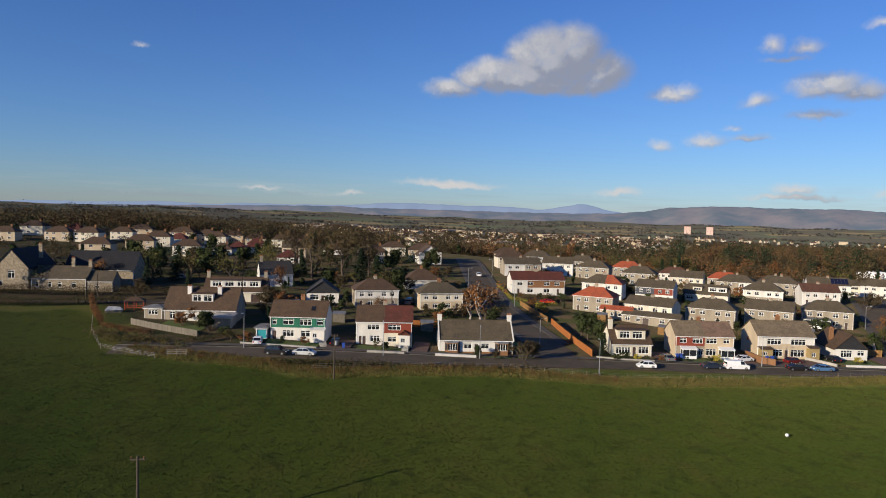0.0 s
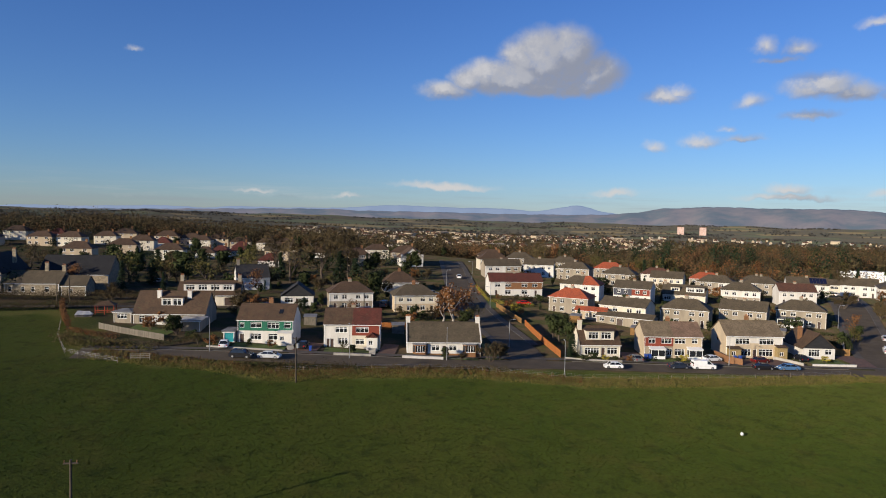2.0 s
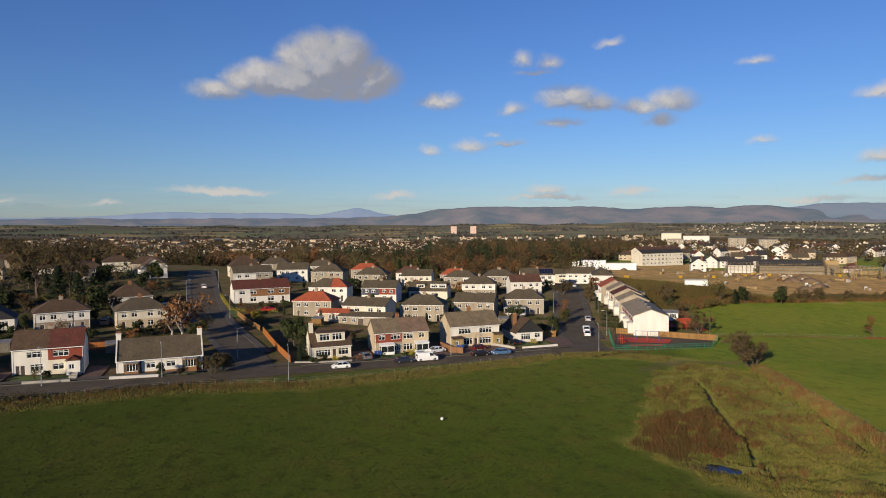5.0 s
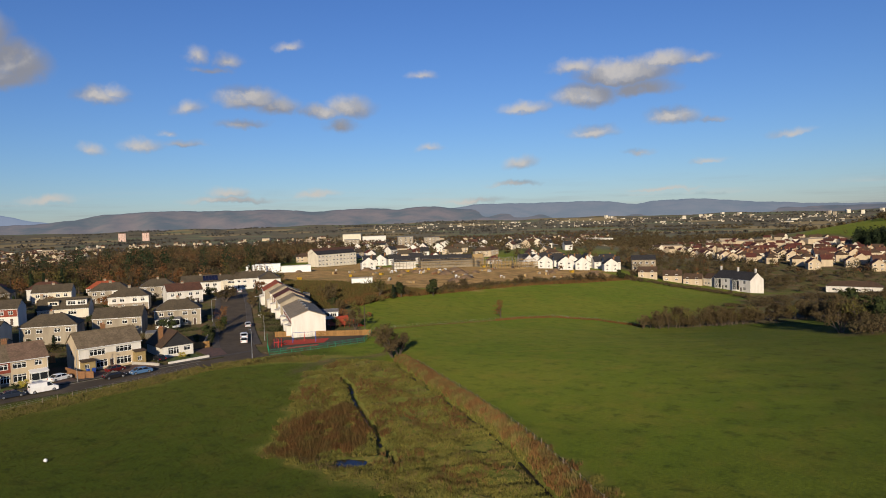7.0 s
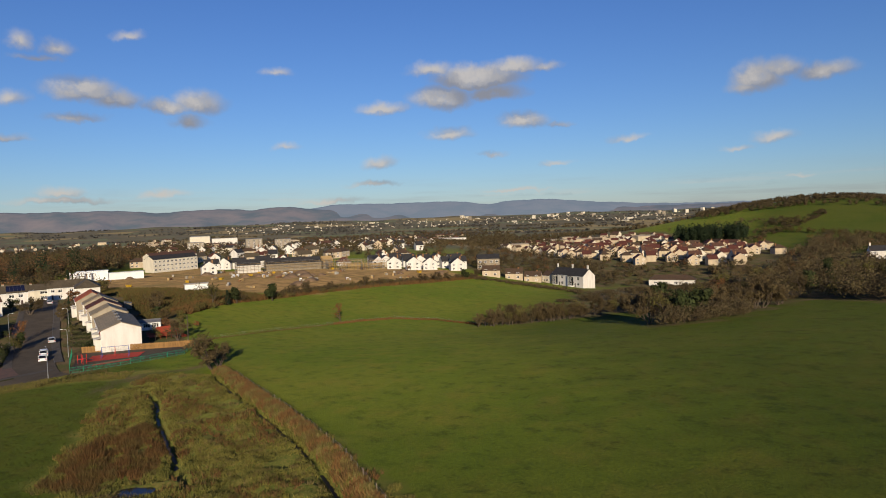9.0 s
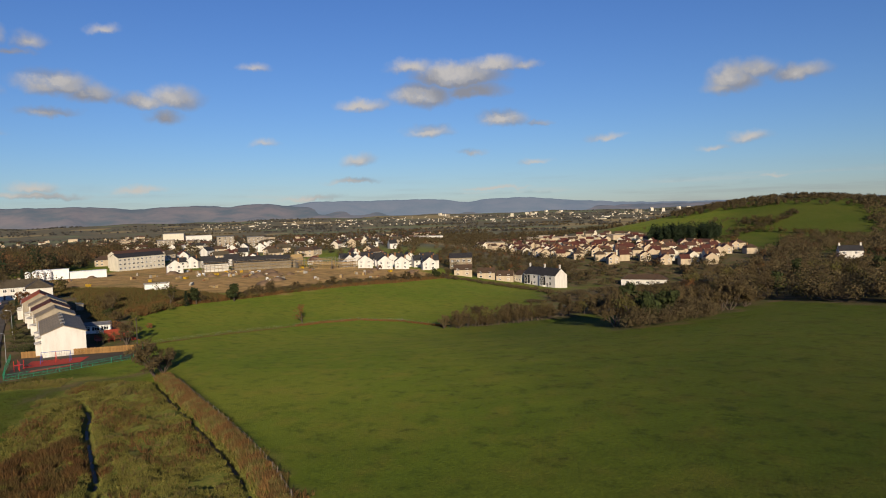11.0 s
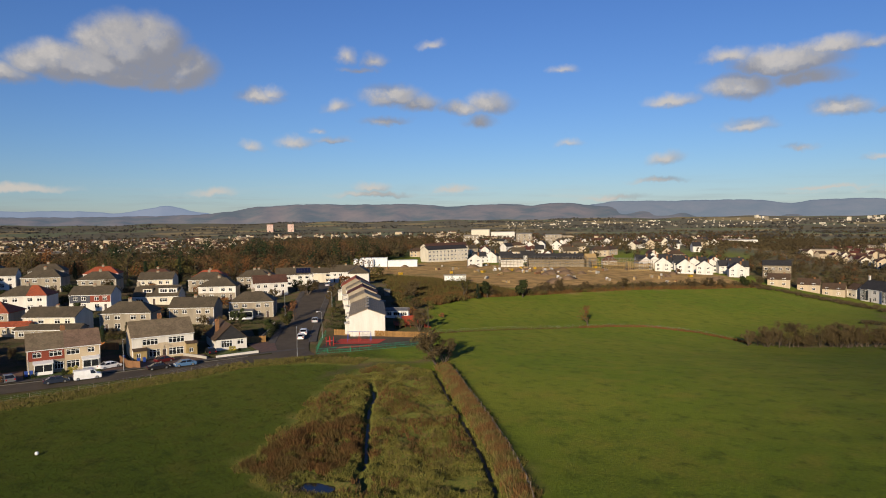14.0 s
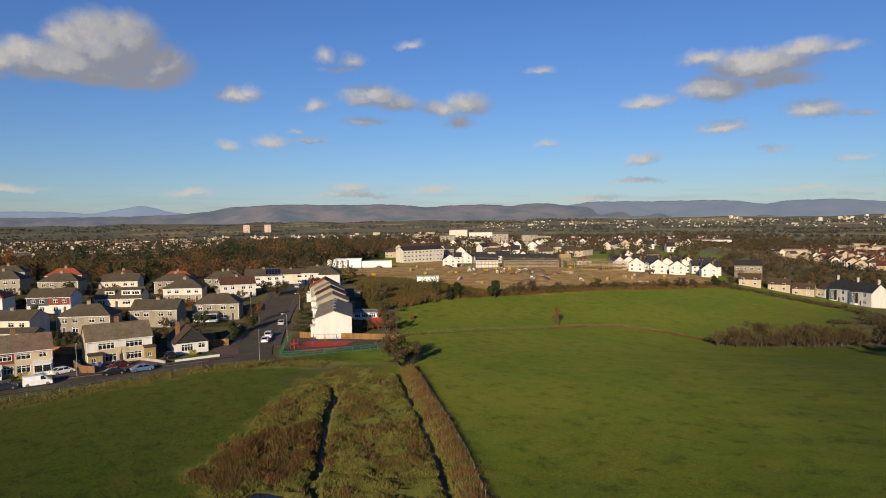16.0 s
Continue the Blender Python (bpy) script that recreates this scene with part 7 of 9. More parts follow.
def wood_edge(y):
    """Where the wood at the end of the big field begins."""
    return 286 + 0.8 * min(0.0, y - 11)


woods("far_side_wood", "brown wood at the far end of the big field", FARTWIG, [(wood_edge(y) + 4 + 230 * u ** 1.5, y, wr.uniform(6, 11), 4.0) for y, u in [(-230 + wr.uniform(0, 262), wr.random()) for _ in range(560)]], 18, 190, 0.34)
woods("far_side_wood", "grey-brown trees behind the big field", TWIG, [(wood_edge(y) + 2 + 40 * u, y, wr.uniform(4, 8), 3.2) for y, u in [(-90 + wr.uniform(0, 120), wr.random()) for _ in range(110)]], 38, 230, 0.2)
woods("far_side_wood", "olive trees at the far end of the big field", OLIVELEAF, [(wood_edge(y) + 3 + 50 * u, y, wr.uniform(6, 10), 4) for y, u in [(-70 + wr.uniform(0, 95), wr.random()) for _ in range(30)]], 21, 160, 0.3)
woods("valley_wood", "brown wood between the big field and the estate", FARTWIG, [(x, y, wr.uniform(7, 12), 4.5) for x, y in [(400 + wr.uniform(0, 400), -150 + wr.uniform(0, 200)) for _ in range(900)] if y < 44 - 0.03 * (x - 400) and not (x < 590 and -46 < y + 0.035 * (570 - x) < 4 and x > 470)], 39, 90, 0.55)
woods("valley_wood", "rusty trees between the big field and the estate", FARRUST, [(x, y, wr.uniform(6, 10), 4) for x, y in [(400 + wr.uniform(0, 400), -140 + wr.uniform(0, 180)) for _ in range(120)]], 40, 80, 0.5)
woods("hill_wood_east", "brown wood over the shoulder of the green hill", FARTWIG, [(690 + wr.uniform(0, 420), -210 + wr.uniform(0, 172), wr.uniform(6, 11), 5) for _ in range(620)], 41, 50, 0.9)
woods("estate_edge", "brown hedges and bare trees along the foot of the estate", FARTWIG, [(x, y, wr.uniform(1.8, 5.5), 2.4) for x, y in [(425 + wr.uniform(0, 115), 60 + wr.uniform(0, 175)) for _ in range(330)] if abs(math.sin(x * 0.11 + y * 0.05)) > 0.45 and math.hypot(x - 468, y - 95) > 20 and x - 0.35 * y > 378 and min(math.hypot(x - p, y - q) for p, q in PLACED) > 8 and math.hypot(x - 412, y - 142) > 17], 46, 120, 0.26)
woods("west_wood", "dense brown wood behind the site cabins", FARTWIG, polar(760, 21, 37, 520, 1250, 7, 14, off_site), 42, 90, 0.7)
woods("west_wood", "rusty trees behind the site cabins", FARRUST, polar(190, 21, 37, 480, 1150, 8, 13, off_site), 43, 80, 0.65)
woods("burn_hedge", "continuous brown hedge of thorn and ash along the burn", TWIG, [(BELT[i][0] * (1 - u) + BELT[i + 1][0] * u + wr.uniform(-2, 2), BELT[i][1] * (1 - u) + BELT[i + 1][1] * u + wr.uniform(-2, 2), wr.uniform(3.0, 5.2), 2.2) for i, u in [(wr.randrange(len(BELT) - 1), wr.random()) for _ in range(85)]], 44, 230, 0.17)
woods("burn_thicket", "tangled brown thicket where the burn meets the field", FARTWIG, [(214 + 30 * u + wr.uniform(-3, 3), 36 - 16 * u + wr.uniform(-3, 5), wr.uniform(3.5, 6.5), 3.0) for u in [wr.random() for _ in range(44)]] + [(236 + 60 * u + wr.uniform(-4, 6), 25 + wr.uniform(-2, 6), wr.uniform(4, 7.5), 3.0) for u in [wr.random() for _ in range(46)]], 22, 240, 0.19)
woods("burn_thicket", "brown scrub below the long white hall", FARTWIG, [(x, y, wr.uniform(1.4, 3.2), 2.6) for x, y in [(310 + wr.uniform(0, 140), 25 + wr.uniform(0, 85)) for _ in range(300)] if y < 108 - 0.1 * (x - 310)], 23, 150, 0.24)


woods("bank_scrub", "brown thorn scrub along the meadow's upper edge", FARTWIG, [(236 + 140 * u, 206 - 18 * u * u + wr.uniform(-3, 3), wr.uniform(1.2, 3.4), 1.9) for u in [wr.random() for _ in range(170)]], 24, 130, 0.24)
woods("bank_scrub", "rough brown scrub on the slope below the cottages", FARTWIG, [(376 + 10 * math.sin(3 * u) - 26 * u * u + wr.uniform(-5, 5), 184 - 74 * u + wr.uniform(-3, 3), wr.uniform(0.8, 2.2), 1.8) for u in [wr.random() for _ in range(120)]], 48, 110, 0.2)
woods("bank_scrub", "olive scrub along the meadow's upper edge", OLIVELEAF, [(172 + 150 * u, 184 + 20 * min(1, 3 * u) + wr.uniform(-3, 4), wr.uniform(1.5, 3.4), 2.0) for u in [wr.random() for _ in range(50)]], 25, 130, 0.22)


def far_town(name, label, mats, spots, seed, size=1.0):
    """Roofs and walls of the distant town as one mass."""
    r, b = random.Random(seed), Build()
    for x, y in spots:
        w, d, h = r.uniform(8, 16), r.uniform(7, 9), r.uniform(4.5, 7)
        if r.random() < 0.07:
            w, d, h = r.uniform(25, 60), r.uniform(15, 30), r.uniform(6, 10)
        w, d, h = w * size, d * size, h * size
        a = r.uniform(0, math.pi)
        c, s = math.cos(a), math.sin(a)
        z = land_z(x, y) + float(hills(np.hypot(x, y), math.degrees(math.atan2(x, y))))
        q = lambda u, v, t: (x + u * c - v * s, y + u * s + v * c, z + t)  # noqa: E731
        wm = r.choice((0, 0, 1)) if w < 20 else 0
        b.add([q(-w / 2, -d / 2, -1), q(w / 2, -d / 2, -1), q(w / 2, d / 2, -1), q(-w / 2, d / 2, -1), q(-w / 2, -d / 2, h), q(w / 2, -d / 2, h), q(w / 2, d / 2, h), q(-w / 2, d / 2, h)], [(0, 1, 5, 4), (1, 2, 6, 5), (2, 3, 7, 6), (3, 0, 4, 7)], wm)
        rm = r.choice((2, 2, 3, 4)) if w < 20 else 0
        t = h + (2.8 if w < 20 else 1.0)
        b.add([q(-w / 2 - 0.3, -d / 2 - 0.4, h), q(w / 2 + 0.3, -d / 2 - 0.4, h), q(w / 2 + 0.3, d / 2 + 0.4, h), q(-w / 2 - 0.3, d / 2 + 0.4, h), q(-w / 2 - 0.3, 0, t), q(w / 2 + 0.3, 0, t)], [(0, 1, 5, 4), (2, 3, 4, 5)], rm)
        b.add([q(-w / 2, -d / 2, h), q(-w / 2, d / 2, h), q(-w / 2, 0, t), q(w / 2, -d / 2, h), q(w / 2, d / 2, h), q(w / 2, 0, t)], [(2, 1, 0), (3, 4, 5)], wm)
    return tagged(part(name, b, mats), label, "buildings", kind="stuff")


TOWNMATS = [BEIGE, CREAM, ROOF_RUST, ROOF_RUST, ROOF_GREY]
far_town("estate_roofs", "cream walls and dark red roofs of the estate's far end", [BEIGE, CREAM, ROOF_DARKRED, ROOF_RUST, ROOF_BROWN], EST_FAR, 35, 0.8)
far_town("old_town", "white and cream houses crowding the old town", [WHITE, CREAM, ROOF_GREY, ROOF_SLATE, ROOF_RUST], [q[:2] for q in TOWN if math.hypot(q[0], q[1]) >= 760], 36, 0.95)
far_town("valley_town", "white walls and red-brown roofs of the valley town", TOWNMATS, [p[:2] for p in polar(460, -12, 19, 1000, 2100)], 31, 0.75)
far_town("valley_town", "pale houses and sheds past the wood", TOWNMATS, [p[:2] for p in polar(80, 18, 37, 1500, 2300)], 34, 0.8)
far_town("valley_town", "pale houses and sheds of the far suburbs", TOWNMATS, [p[:2] for p in polar(210, 36, 60, 900, 1700)], 32, 0.85)
far_town("far_city", "tiny pale buildings of the distant city", [CREAM, GREY, ROOF_GREY, ROOF_SLATE, GREY], [p[:2] for p in polar(330, 40, 78, 2700, 3600)], 33, 0.5)
tb = random.Random(9)
for k in range(26):
    a = radians(tb.choice((60, 62, 66, 67, 68, 69, 70, 76, 77, 78, 79, 80)) + tb.uniform(-0.5, 0.5))
    r_ = tb.uniform(3300, 3800)
    x, y = r_ * math.sin(a), r_ * math.cos(a)
    ob = thing("tower_block", "pale tower block of the distant city", "tower block", "far tower blocks", pose(x, y, land_z(x, y), 0, 0, tb.uniform(0, 90)))
    b = Build()
    b.box(-7, 7, -7, 7, -20, tb.uniform(9, 17) + float(hills(r_, math.degrees(a))))
    part("shaft", b, tb.choice((CREAM, GREY, CREAM)), ob)

# ------------------------------------------------------------------ cars


def paint(name, colour):
    m = material(name, colour, tuple(c * 0.9 for c in colour), 1.0, 0.25, fine=0.0, spec=0.6)
    return m


CARPAINT = {"white": paint("white_car_paint", (0.80, 0.80, 0.79)), "silver": paint("silver_car_paint", (0.48, 0.49, 0.50)), "black": paint("black_car_paint", (0.015, 0.015, 0.018)), "blue": paint("blue_car_paint", (0.075, 0.16, 0.30)), "navy": paint("navy_car_paint", (0.022, 0.03, 0.05)), "red": paint("red_car_paint", (0.55, 0.02, 0.02)), "maroon": paint("dark_red_car_paint", (0.10, 0.015, 0.015)), "grey": paint("grey_car_paint", (0.16, 0.165, 0.17))}


def car(kind, colour, label, x, y, turn, z=None):
    """A parked car: body, cabin glass, wheels with rims, lamps. kind: hatch, saloon, suv or van."""
    L, W, belt, roof, cab = {"hatch": (4.0, 1.72, 0.92, 1.46, (-1.75, -1.05, 0.55, 1.25)), "saloon": (4.5, 1.78, 0.92, 1.42, (-1.75, -0.95, 0.65, 1.5)), "suv": (4.5, 1.85, 1.05, 1.68, (-2.0, -1.65, 0.55, 1.25)), "van": (5.0, 1.95, 1.2, 1.97, (-2.45, -2.4, 1.0, 1.75))}[kind]
    gzv = gz(x, y) + 0.12 if z is None else z
    ob = thing("van" if kind == "van" else "car", label, "van" if kind == "van" else "car", "parked cars", pose(x, y, gzv, 0, 0, turn))
    b, h = Build(), W / 2
    side = [(-L / 2, 0.28), (-L / 2, belt - 0.1), (-L / 2 + 0.12, belt), (cab[3], belt), (L / 2 - 0.35, belt - 0.16), (L / 2 - 0.02, belt - 0.35), (L / 2, 0.30), (L / 2 - 0.15, 0.22), (-L / 2 + 0.15, 0.22)]
    n = len(side)
    b.add([(px, -h, pz) for px, pz in side] + [(px, h, pz) for px, pz in side], [tuple(range(n)), tuple(range(2 * n - 1, n - 1, -1))] + [((i + 1) % n, i, i + n, (i + 1) % n + n) for i in range(n)])
    a0, a1, a2, a3 = cab
    top = h - 0.16
    b.solid([(a1 - 0.03, -top - 0.01, roof - 0.07), (a2 + 0.03, -top - 0.01, roof - 0.07), (a2 + 0.03, top + 0.01, roof - 0.07), (a1 - 0.03, top + 0.01, roof - 0.07)], [(a1 + 0.1, -top + 0.08, roof), (a2 - 0.1, -top + 0.08, roof), (a2 - 0.1, top - 0.08, roof), (a1 + 0.1, top - 0.08, roof)])
    if kind == "van":
        b.solid([(a0, -h + 0.02, belt - 0.02), (0.55, -h + 0.02, belt - 0.02), (0.55, h - 0.02, belt - 0.02), (a0, h - 0.02, belt - 0.02)], [(a0 + 0.05, -top, roof - 0.05), (0.5, -top, roof - 0.05), (0.5, top, roof - 0.05), (a0 + 0.05, top, roof - 0.05)])
    g = Build()
    g.solid([(a0, -h + 0.05, belt), (a3, -h + 0.05, belt), (a3, h - 0.05, belt), (a0, h - 0.05, belt)], [(a1, -top, roof - 0.07), (a2, -top, roof - 0.07), (a2, top, roof - 0.07), (a1, top, roof - 0.07)])
    part("cabin_glass", g, CARGLASS, ob)
    p = b
    for sx, ex in ((a0, a1), (a3, a2)):
        for s in (-1, 1):
            y0, y1 = s * (h - 0.045), s * (top + 0.008)
            p.tube([(sx, y0, belt), (ex, y1, roof - 0.06)], [0.045, 0.04], 4)
    mid = (a1 + a2) / 2
    for s in (-1, 1):
        p.tube([(mid, s * (h - 0.04), belt), (mid, s * (top + 0.01), roof - 0.06)], [0.05, 0.045], 4)
    part("body", b, CARPAINT[colour], ob)
    for sx in (-L / 2 + 0.78, L / 2 - 0.82):
        for s in (-1, 1):
            w = Build()
            w.tube([(sx, s * (h - 0.2), 0.32), (sx, s * (h + 0.01), 0.32)], [0.32, 0.32], 14)
            wheel = part("wheel", w, TYRE, ob)
            r = Build()
            r.tube([(sx, s * (h + 0.005), 0.32), (sx, s * (h + 0.02), 0.32)], [0.21, 0.19], 10)
            part("rim", r, RIM, wheel)
    for s in (-1, 1):
        q = Build()
        q.box(L / 2 - 0.16, L / 2 - 0.0, s * (h - 0.3) - 0.2, s * (h - 0.3) + 0.2, belt - 0.40, belt - 0.22)
        part("headlight", q, LAMPGLASS, ob)
        q = Build()
        q.box(-L / 2 - 0.02, -L / 2 + 0.1, s * (h - 0.16) - 0.12, s * (h - 0.16) + 0.12, belt - 0.36, belt - 0.08)
        part("tail_lamp", q, TAILGLASS, ob)
        q = Build()
        q.box(a3 - 0.32, a3 - 0.18, s * (h + 0.08) - 0.08, s * (h + 0.08) + 0.08, belt + 0.02, belt + 0.16)
        part("mirror", q, CARPAINT[colour], ob)
    return ob


car("hatch", "white", "white hatchback parked at the kerb", 45.3, 142.3, 178)
car("van", "white", "white delivery van parked at the kerb", 65.9, 144.6, 0)
car("saloon", "navy", "dark blue saloon parked behind the van", 60.4, 144.4, 0)
car("saloon", "black", "black car parked at the kerb", 79.6, 145.2, 0)
car("saloon", "blue", "mid-blue saloon parked at the kerb", 85.0, 145.0, 180)
car("suv", "black", "dark off-roader parked below the green house", -31.6, 130.2, -6)
car("saloon", "silver", "silver saloon parked below the green house", -26.3, 131.2, -6)
car("hatch", "white", "white hatchback nosed into a drive", -37.2, 137.2, 100)
car("saloon", "white", "white car on the drive of the semi-detached pair", 71.0, 152.3, 20)
car("hatch", "maroon", "dark red hatchback on a brick drive", 82.0, 151.6, 15)
car("saloon", "grey", "grey car on a drive beside the villa", 52.5, 150.2, 100)
car("hatch", "black", "black hatchback beside the white bungalow", 93.0, 154.5, 90)
car("hatch", "black", "black hatchback in the shade of the green house", -21.6, 141.0, 85)
car("hatch", "white", "white car parked half on the kerb by the play area", 117.3, 158.6, 62)
car("suv", "white", "white off-roader parked in a row by the play area", 120.4, 164.2, 62)
car("hatch", "silver", "silver hatchback parked in a row by the terrace", 130.2, 179.5, 62)
car("saloon", "silver", "silver saloon parked further up the street", 164.0, 246.5, 64)
car("saloon", "red", "bright red car on the corner by the hedge", 35.5, 215.5, 5)
car("hatch", "white", "white car parked up the side street", 15.8, 262.0, 90)
car("van", "grey", "blue-grey van parked between the houses", -8.5, 197.0, 80)
car("suv", "grey", "dark car parked up the side street", 5.5, 222.0, 15)
for x, y, t, c in ((190, 300, 30, "white"), (184, 306, 30, "silver"), (178, 296, 30, "grey"), (84.5, 216, 60, "white"), (71, 221, 60, "white"), (106, 216, 62, "grey"), (-86, 222, 20, "silver"), (-66, 217, 10, "red")):
    car("hatch", c, {"white": "white", "silver": "silver", "grey": "grey", "red": "red"}[c] + " car parked among the houses", x, y, t)

# ------------------------------------------------------------------ fences, walls and posts


def lamp_post(x, y, high, turn, label="grey steel street lamp with a short arm"):
    ob = thing("street_lamp", label, "street lamp", "street lamps", pose(x, y, gz(x, y), 0, 0, turn))
    b = Build()
    b.tube([(0, 0, -0.4), (0, 0, 1.2), (0, 0, 1.25), (0, 0, high - 0.5)], [0.10, 0.10, 0.065, 0.05], 8)
    part("pole", b, GALV, ob)
    a = Build()
    a.tube([(0, 0, high - 0.5), (0.08, 0, high - 0.15), (0.4, 0, high), (1.0, 0, high + 0.05)], [0.045, 0.04, 0.035, 0.03], 6)
    part("arm", a, GALV, ob)
    c = Build()
    c.solid([(0.9, -0.12, high - 0.02), (1.5, -0.09, high), (1.5, 0.09, high), (0.9, 0.12, high - 0.02)], [(0.95, -0.08, high + 0.12), (1.45, -0.05, high + 0.1), (1.45, 0.05, high + 0.1), (0.95, 0.08, high + 0.12)])
    part("lantern", c, GALV, ob)
    d = Build()
    d.box(0.98, 1.4, -0.07, 0.07, high - 0.06, high - 0.005)
    part("lens", d, LAMPGLASS, ob)
    return ob


for x, y, hh, t in ((24.0, 154.5, 7.0, 15), (33.2, 134.3, 7.2, 90), (73.2, 148.2, 7.0, -90), (-11.0, 135.6, 7.4, -90), (9.1, 139.9, 7.2, -90), (-38.9, 133.2, 7.2, -90), (108.4, 138.6, 6.8, 70), (122.8, 157.4, 7.0, 150), (140.5, 190.0, 7.0, 150), (23.6, 205.0, 7.0, 180), (10.5, 235.0, 7.0, 0), (21.0, 262.0, 7.0, 180), (127.0, 196.0, 7.0, -20), (152.0, 236.0, 7.0, -20)):
    lamp_post(x, y, hh, t)


def pole(x, y, high, label, cross=0.0, name="utility_pole"):
    ob = thing(name, label, "pole", "", pose(x, y, gz(x, y), 0, 0, 8))
    b = Build()
    b.tube([(0, 0, -0.5), (0, 0, high * 0.5), (0, 0, high)], [0.15, 0.13, 0.11], 9)
    part("shaft", b, POLEWOOD, ob)
    if cross:
        c = Build()
        c.box(-cross / 2, cross / 2, -0.06, 0.06, high - 0.42, high - 0.28)
        part("crossarm", c, POLEWOOD, ob)
        for u in (-cross * 0.42, 0, cross * 0.42):
            i = Build()
            i.tube([(u, 0, high - 0.28), (u, 0, high - 0.1), (u, 0, high - 0.02)], [0.04, 0.06, 0.03], 6)
            part("insulator", i, BROWN, ob)
    return ob


pole(-28.3, 62.6, 8.6, "weathered timber power pole with a crossarm in the pasture", 1.35)
pole(-18.2, 117.4, 8.2, "weathered timber pole at the field edge with a small transformer", 1.2)
pole(-88.4, 166.9, 7.0, "timber telegraph pole by the lane")
pole(-90.2, 176.0, 6.5, "timber telegraph pole by the stone building")
pole(151.1, 149.2, 7.5, "timber telegraph pole behind the play area")
pole(-52.0, 176.0, 8.0, "timber telegraph pole between bungalows")
pole(-12.0, 172.0, 8.0, "timber telegraph pole behind the houses")
tr = Build()
tr.tube([(0.3, 0, 6.2), (0.3, 0, 7.0)], [0.26, 0.26], 10)
for o in scene.objects:
    if o.name.startswith("utility_pole") and abs(o.matrix_basis.translation.x + 18.2) < 0.1:
        part("transformer", tr, GALV, o, "grey drum transformer")


def board_fence(line, high, mat, label, board=0.16, name="fence", gapped=0.012, posts=True, base=0.0):
    """An upright board fence: each board a part, on posts and rails."""
    ob = thing(name, label, "fence")
    pts = dense(line, board)
    me = Build()
    me.box(-board / 2 + gapped, board / 2 - gapped, -0.012, 0.012, 0.05, high)
    data = me.mesh("board", mat)
    for k, (x, y) in enumerate(pts[:-1]):
        nx, ny = pts[k + 1]
        b = part("board", data, mat, ob)
        b.matrix_basis = pose((x + nx) / 2, (y + ny) / 2, gz((x + nx) / 2, (y + ny) / 2) + base, 0, 0, math.degrees(math.atan2(ny - y, nx - x))) @ Matrix.Diagonal((math.hypot(nx - x, ny - y) / board, 1, 1 + 0.04 * math.sin(k * 2.7), 1))
    r = Build()
    rail = dense(line, 2.0)
    back = offset(rail, 0.06)
    for (ax, ay), (bx, by) in zip(back, back[1:]):
        za, zb = gz(ax, ay) + base, gz(bx, by) + base
        for q in (0.25, 0.8):
            r.tube([(ax, ay, za + high * q), (bx, by, zb + high * q)], [0.035, 0.035], 4)
        r.box(ax - 0.05, ax + 0.05, ay - 0.05, ay + 0.05, za - 0.3, za + high + 0.03)
    part("rails", r, mat, ob)
    return ob


def low_wall(line, high, mat, label, wide=0.22, name="garden_wall"):
    b, mid = Build(), dense(line, 1.6)
    other = offset(mid, wide)
    for (a, c), (d, e) in zip(zip(mid, mid[1:]), zip(other, other[1:])):
        ring = [a, c, e, d]
        z = [gz(*p) for p in ring]
        b.solid([(p[0], p[1], q - 0.4) for p, q in zip(ring, z)], [(p[0], p[1], q + high) for p, q in zip(ring, z)])
    ob = thing(name, label, "wall")
    part("wall", b, mat, ob)
    c = Build()
    w2 = [(m[0] - (o[0] - m[0]) * 0.15, m[1] - (o[1] - m[1]) * 0.15) for m, o in zip(mid, other)]
    o2 = [(o[0] + (o[0] - m[0]) * 0.15, o[1] + (o[1] - m[1]) * 0.15) for m, o in zip(mid, other)]
    for (a, e), (d, f) in zip(zip(w2, w2[1:]), zip(o2, o2[1:])):
        ring = [a, e, f, d]
        z = [gz(*p) + high for p in ring]
        c.solid([(p[0], p[1], q + 0.003) for p, q in zip(ring, z)], [(p[0], p[1], q + 0.07) for p, q in zip(ring, z)])
    part("coping", c, mat, ob)
    return ob


board_fence([(31.6, 184.0), (32.6, 172.0), (33.8, 160.0), (35.2, 149.5)], 1.7, ORANGE, "orange-stained timber fence along the side street")
board_fence([(25.8, 209.0), (28.0, 199.0), (31.0, 186.5)], 1.5, TANFENCE, "tan timber fence along the side street", 0.25)
board_fence([(-68.0, 147.0), (-62.0, 144.0), (-56.0, 141.5), (-50.6, 139.5)], 1.4, GREYFENCE, "grey weathered board fence round a garden")
board_fence([(127.0, 159.0), (133.0, 153.5), (141.0, 146.8), (148.0, 142.5)], 1.6, TANFENCE, "tan board fence between the terrace and the play area", 0.3)
board_fence([(104.0, 162.0), (108.5, 160.5)], 1.7, TANFENCE, "pale timber fence beside the bungalow drive", 0.25)
board_fence([(68.0, 176.0), (75.5, 171.5)], 1.8, ORANGE, "orange-brown fence panels behind the houses", 0.3)
board_fence([(-10.0, 165.0), (-2.0, 166.5), (6.0, 168.0)], 1.8, ORANGE, "rust-stained fence panels behind the houses", 0.3)
low_wall([(-0.3, 139.0), (4.0, 139.6), (8.4, 140.2)], 0.55, WHITE, "low white garden wall before the bungalow")
low_wall([(92.7, 148.8), (97.5, 148.7), (102.6, 148.6)], 0.55, WHITE, "low white garden wall before the black-gabled bungalow")
low_wall([(73.6, 157.5), (74.4, 151.0), (76.5, 148.6)], 1.5, BROWN, "brown brick wall between two drives")
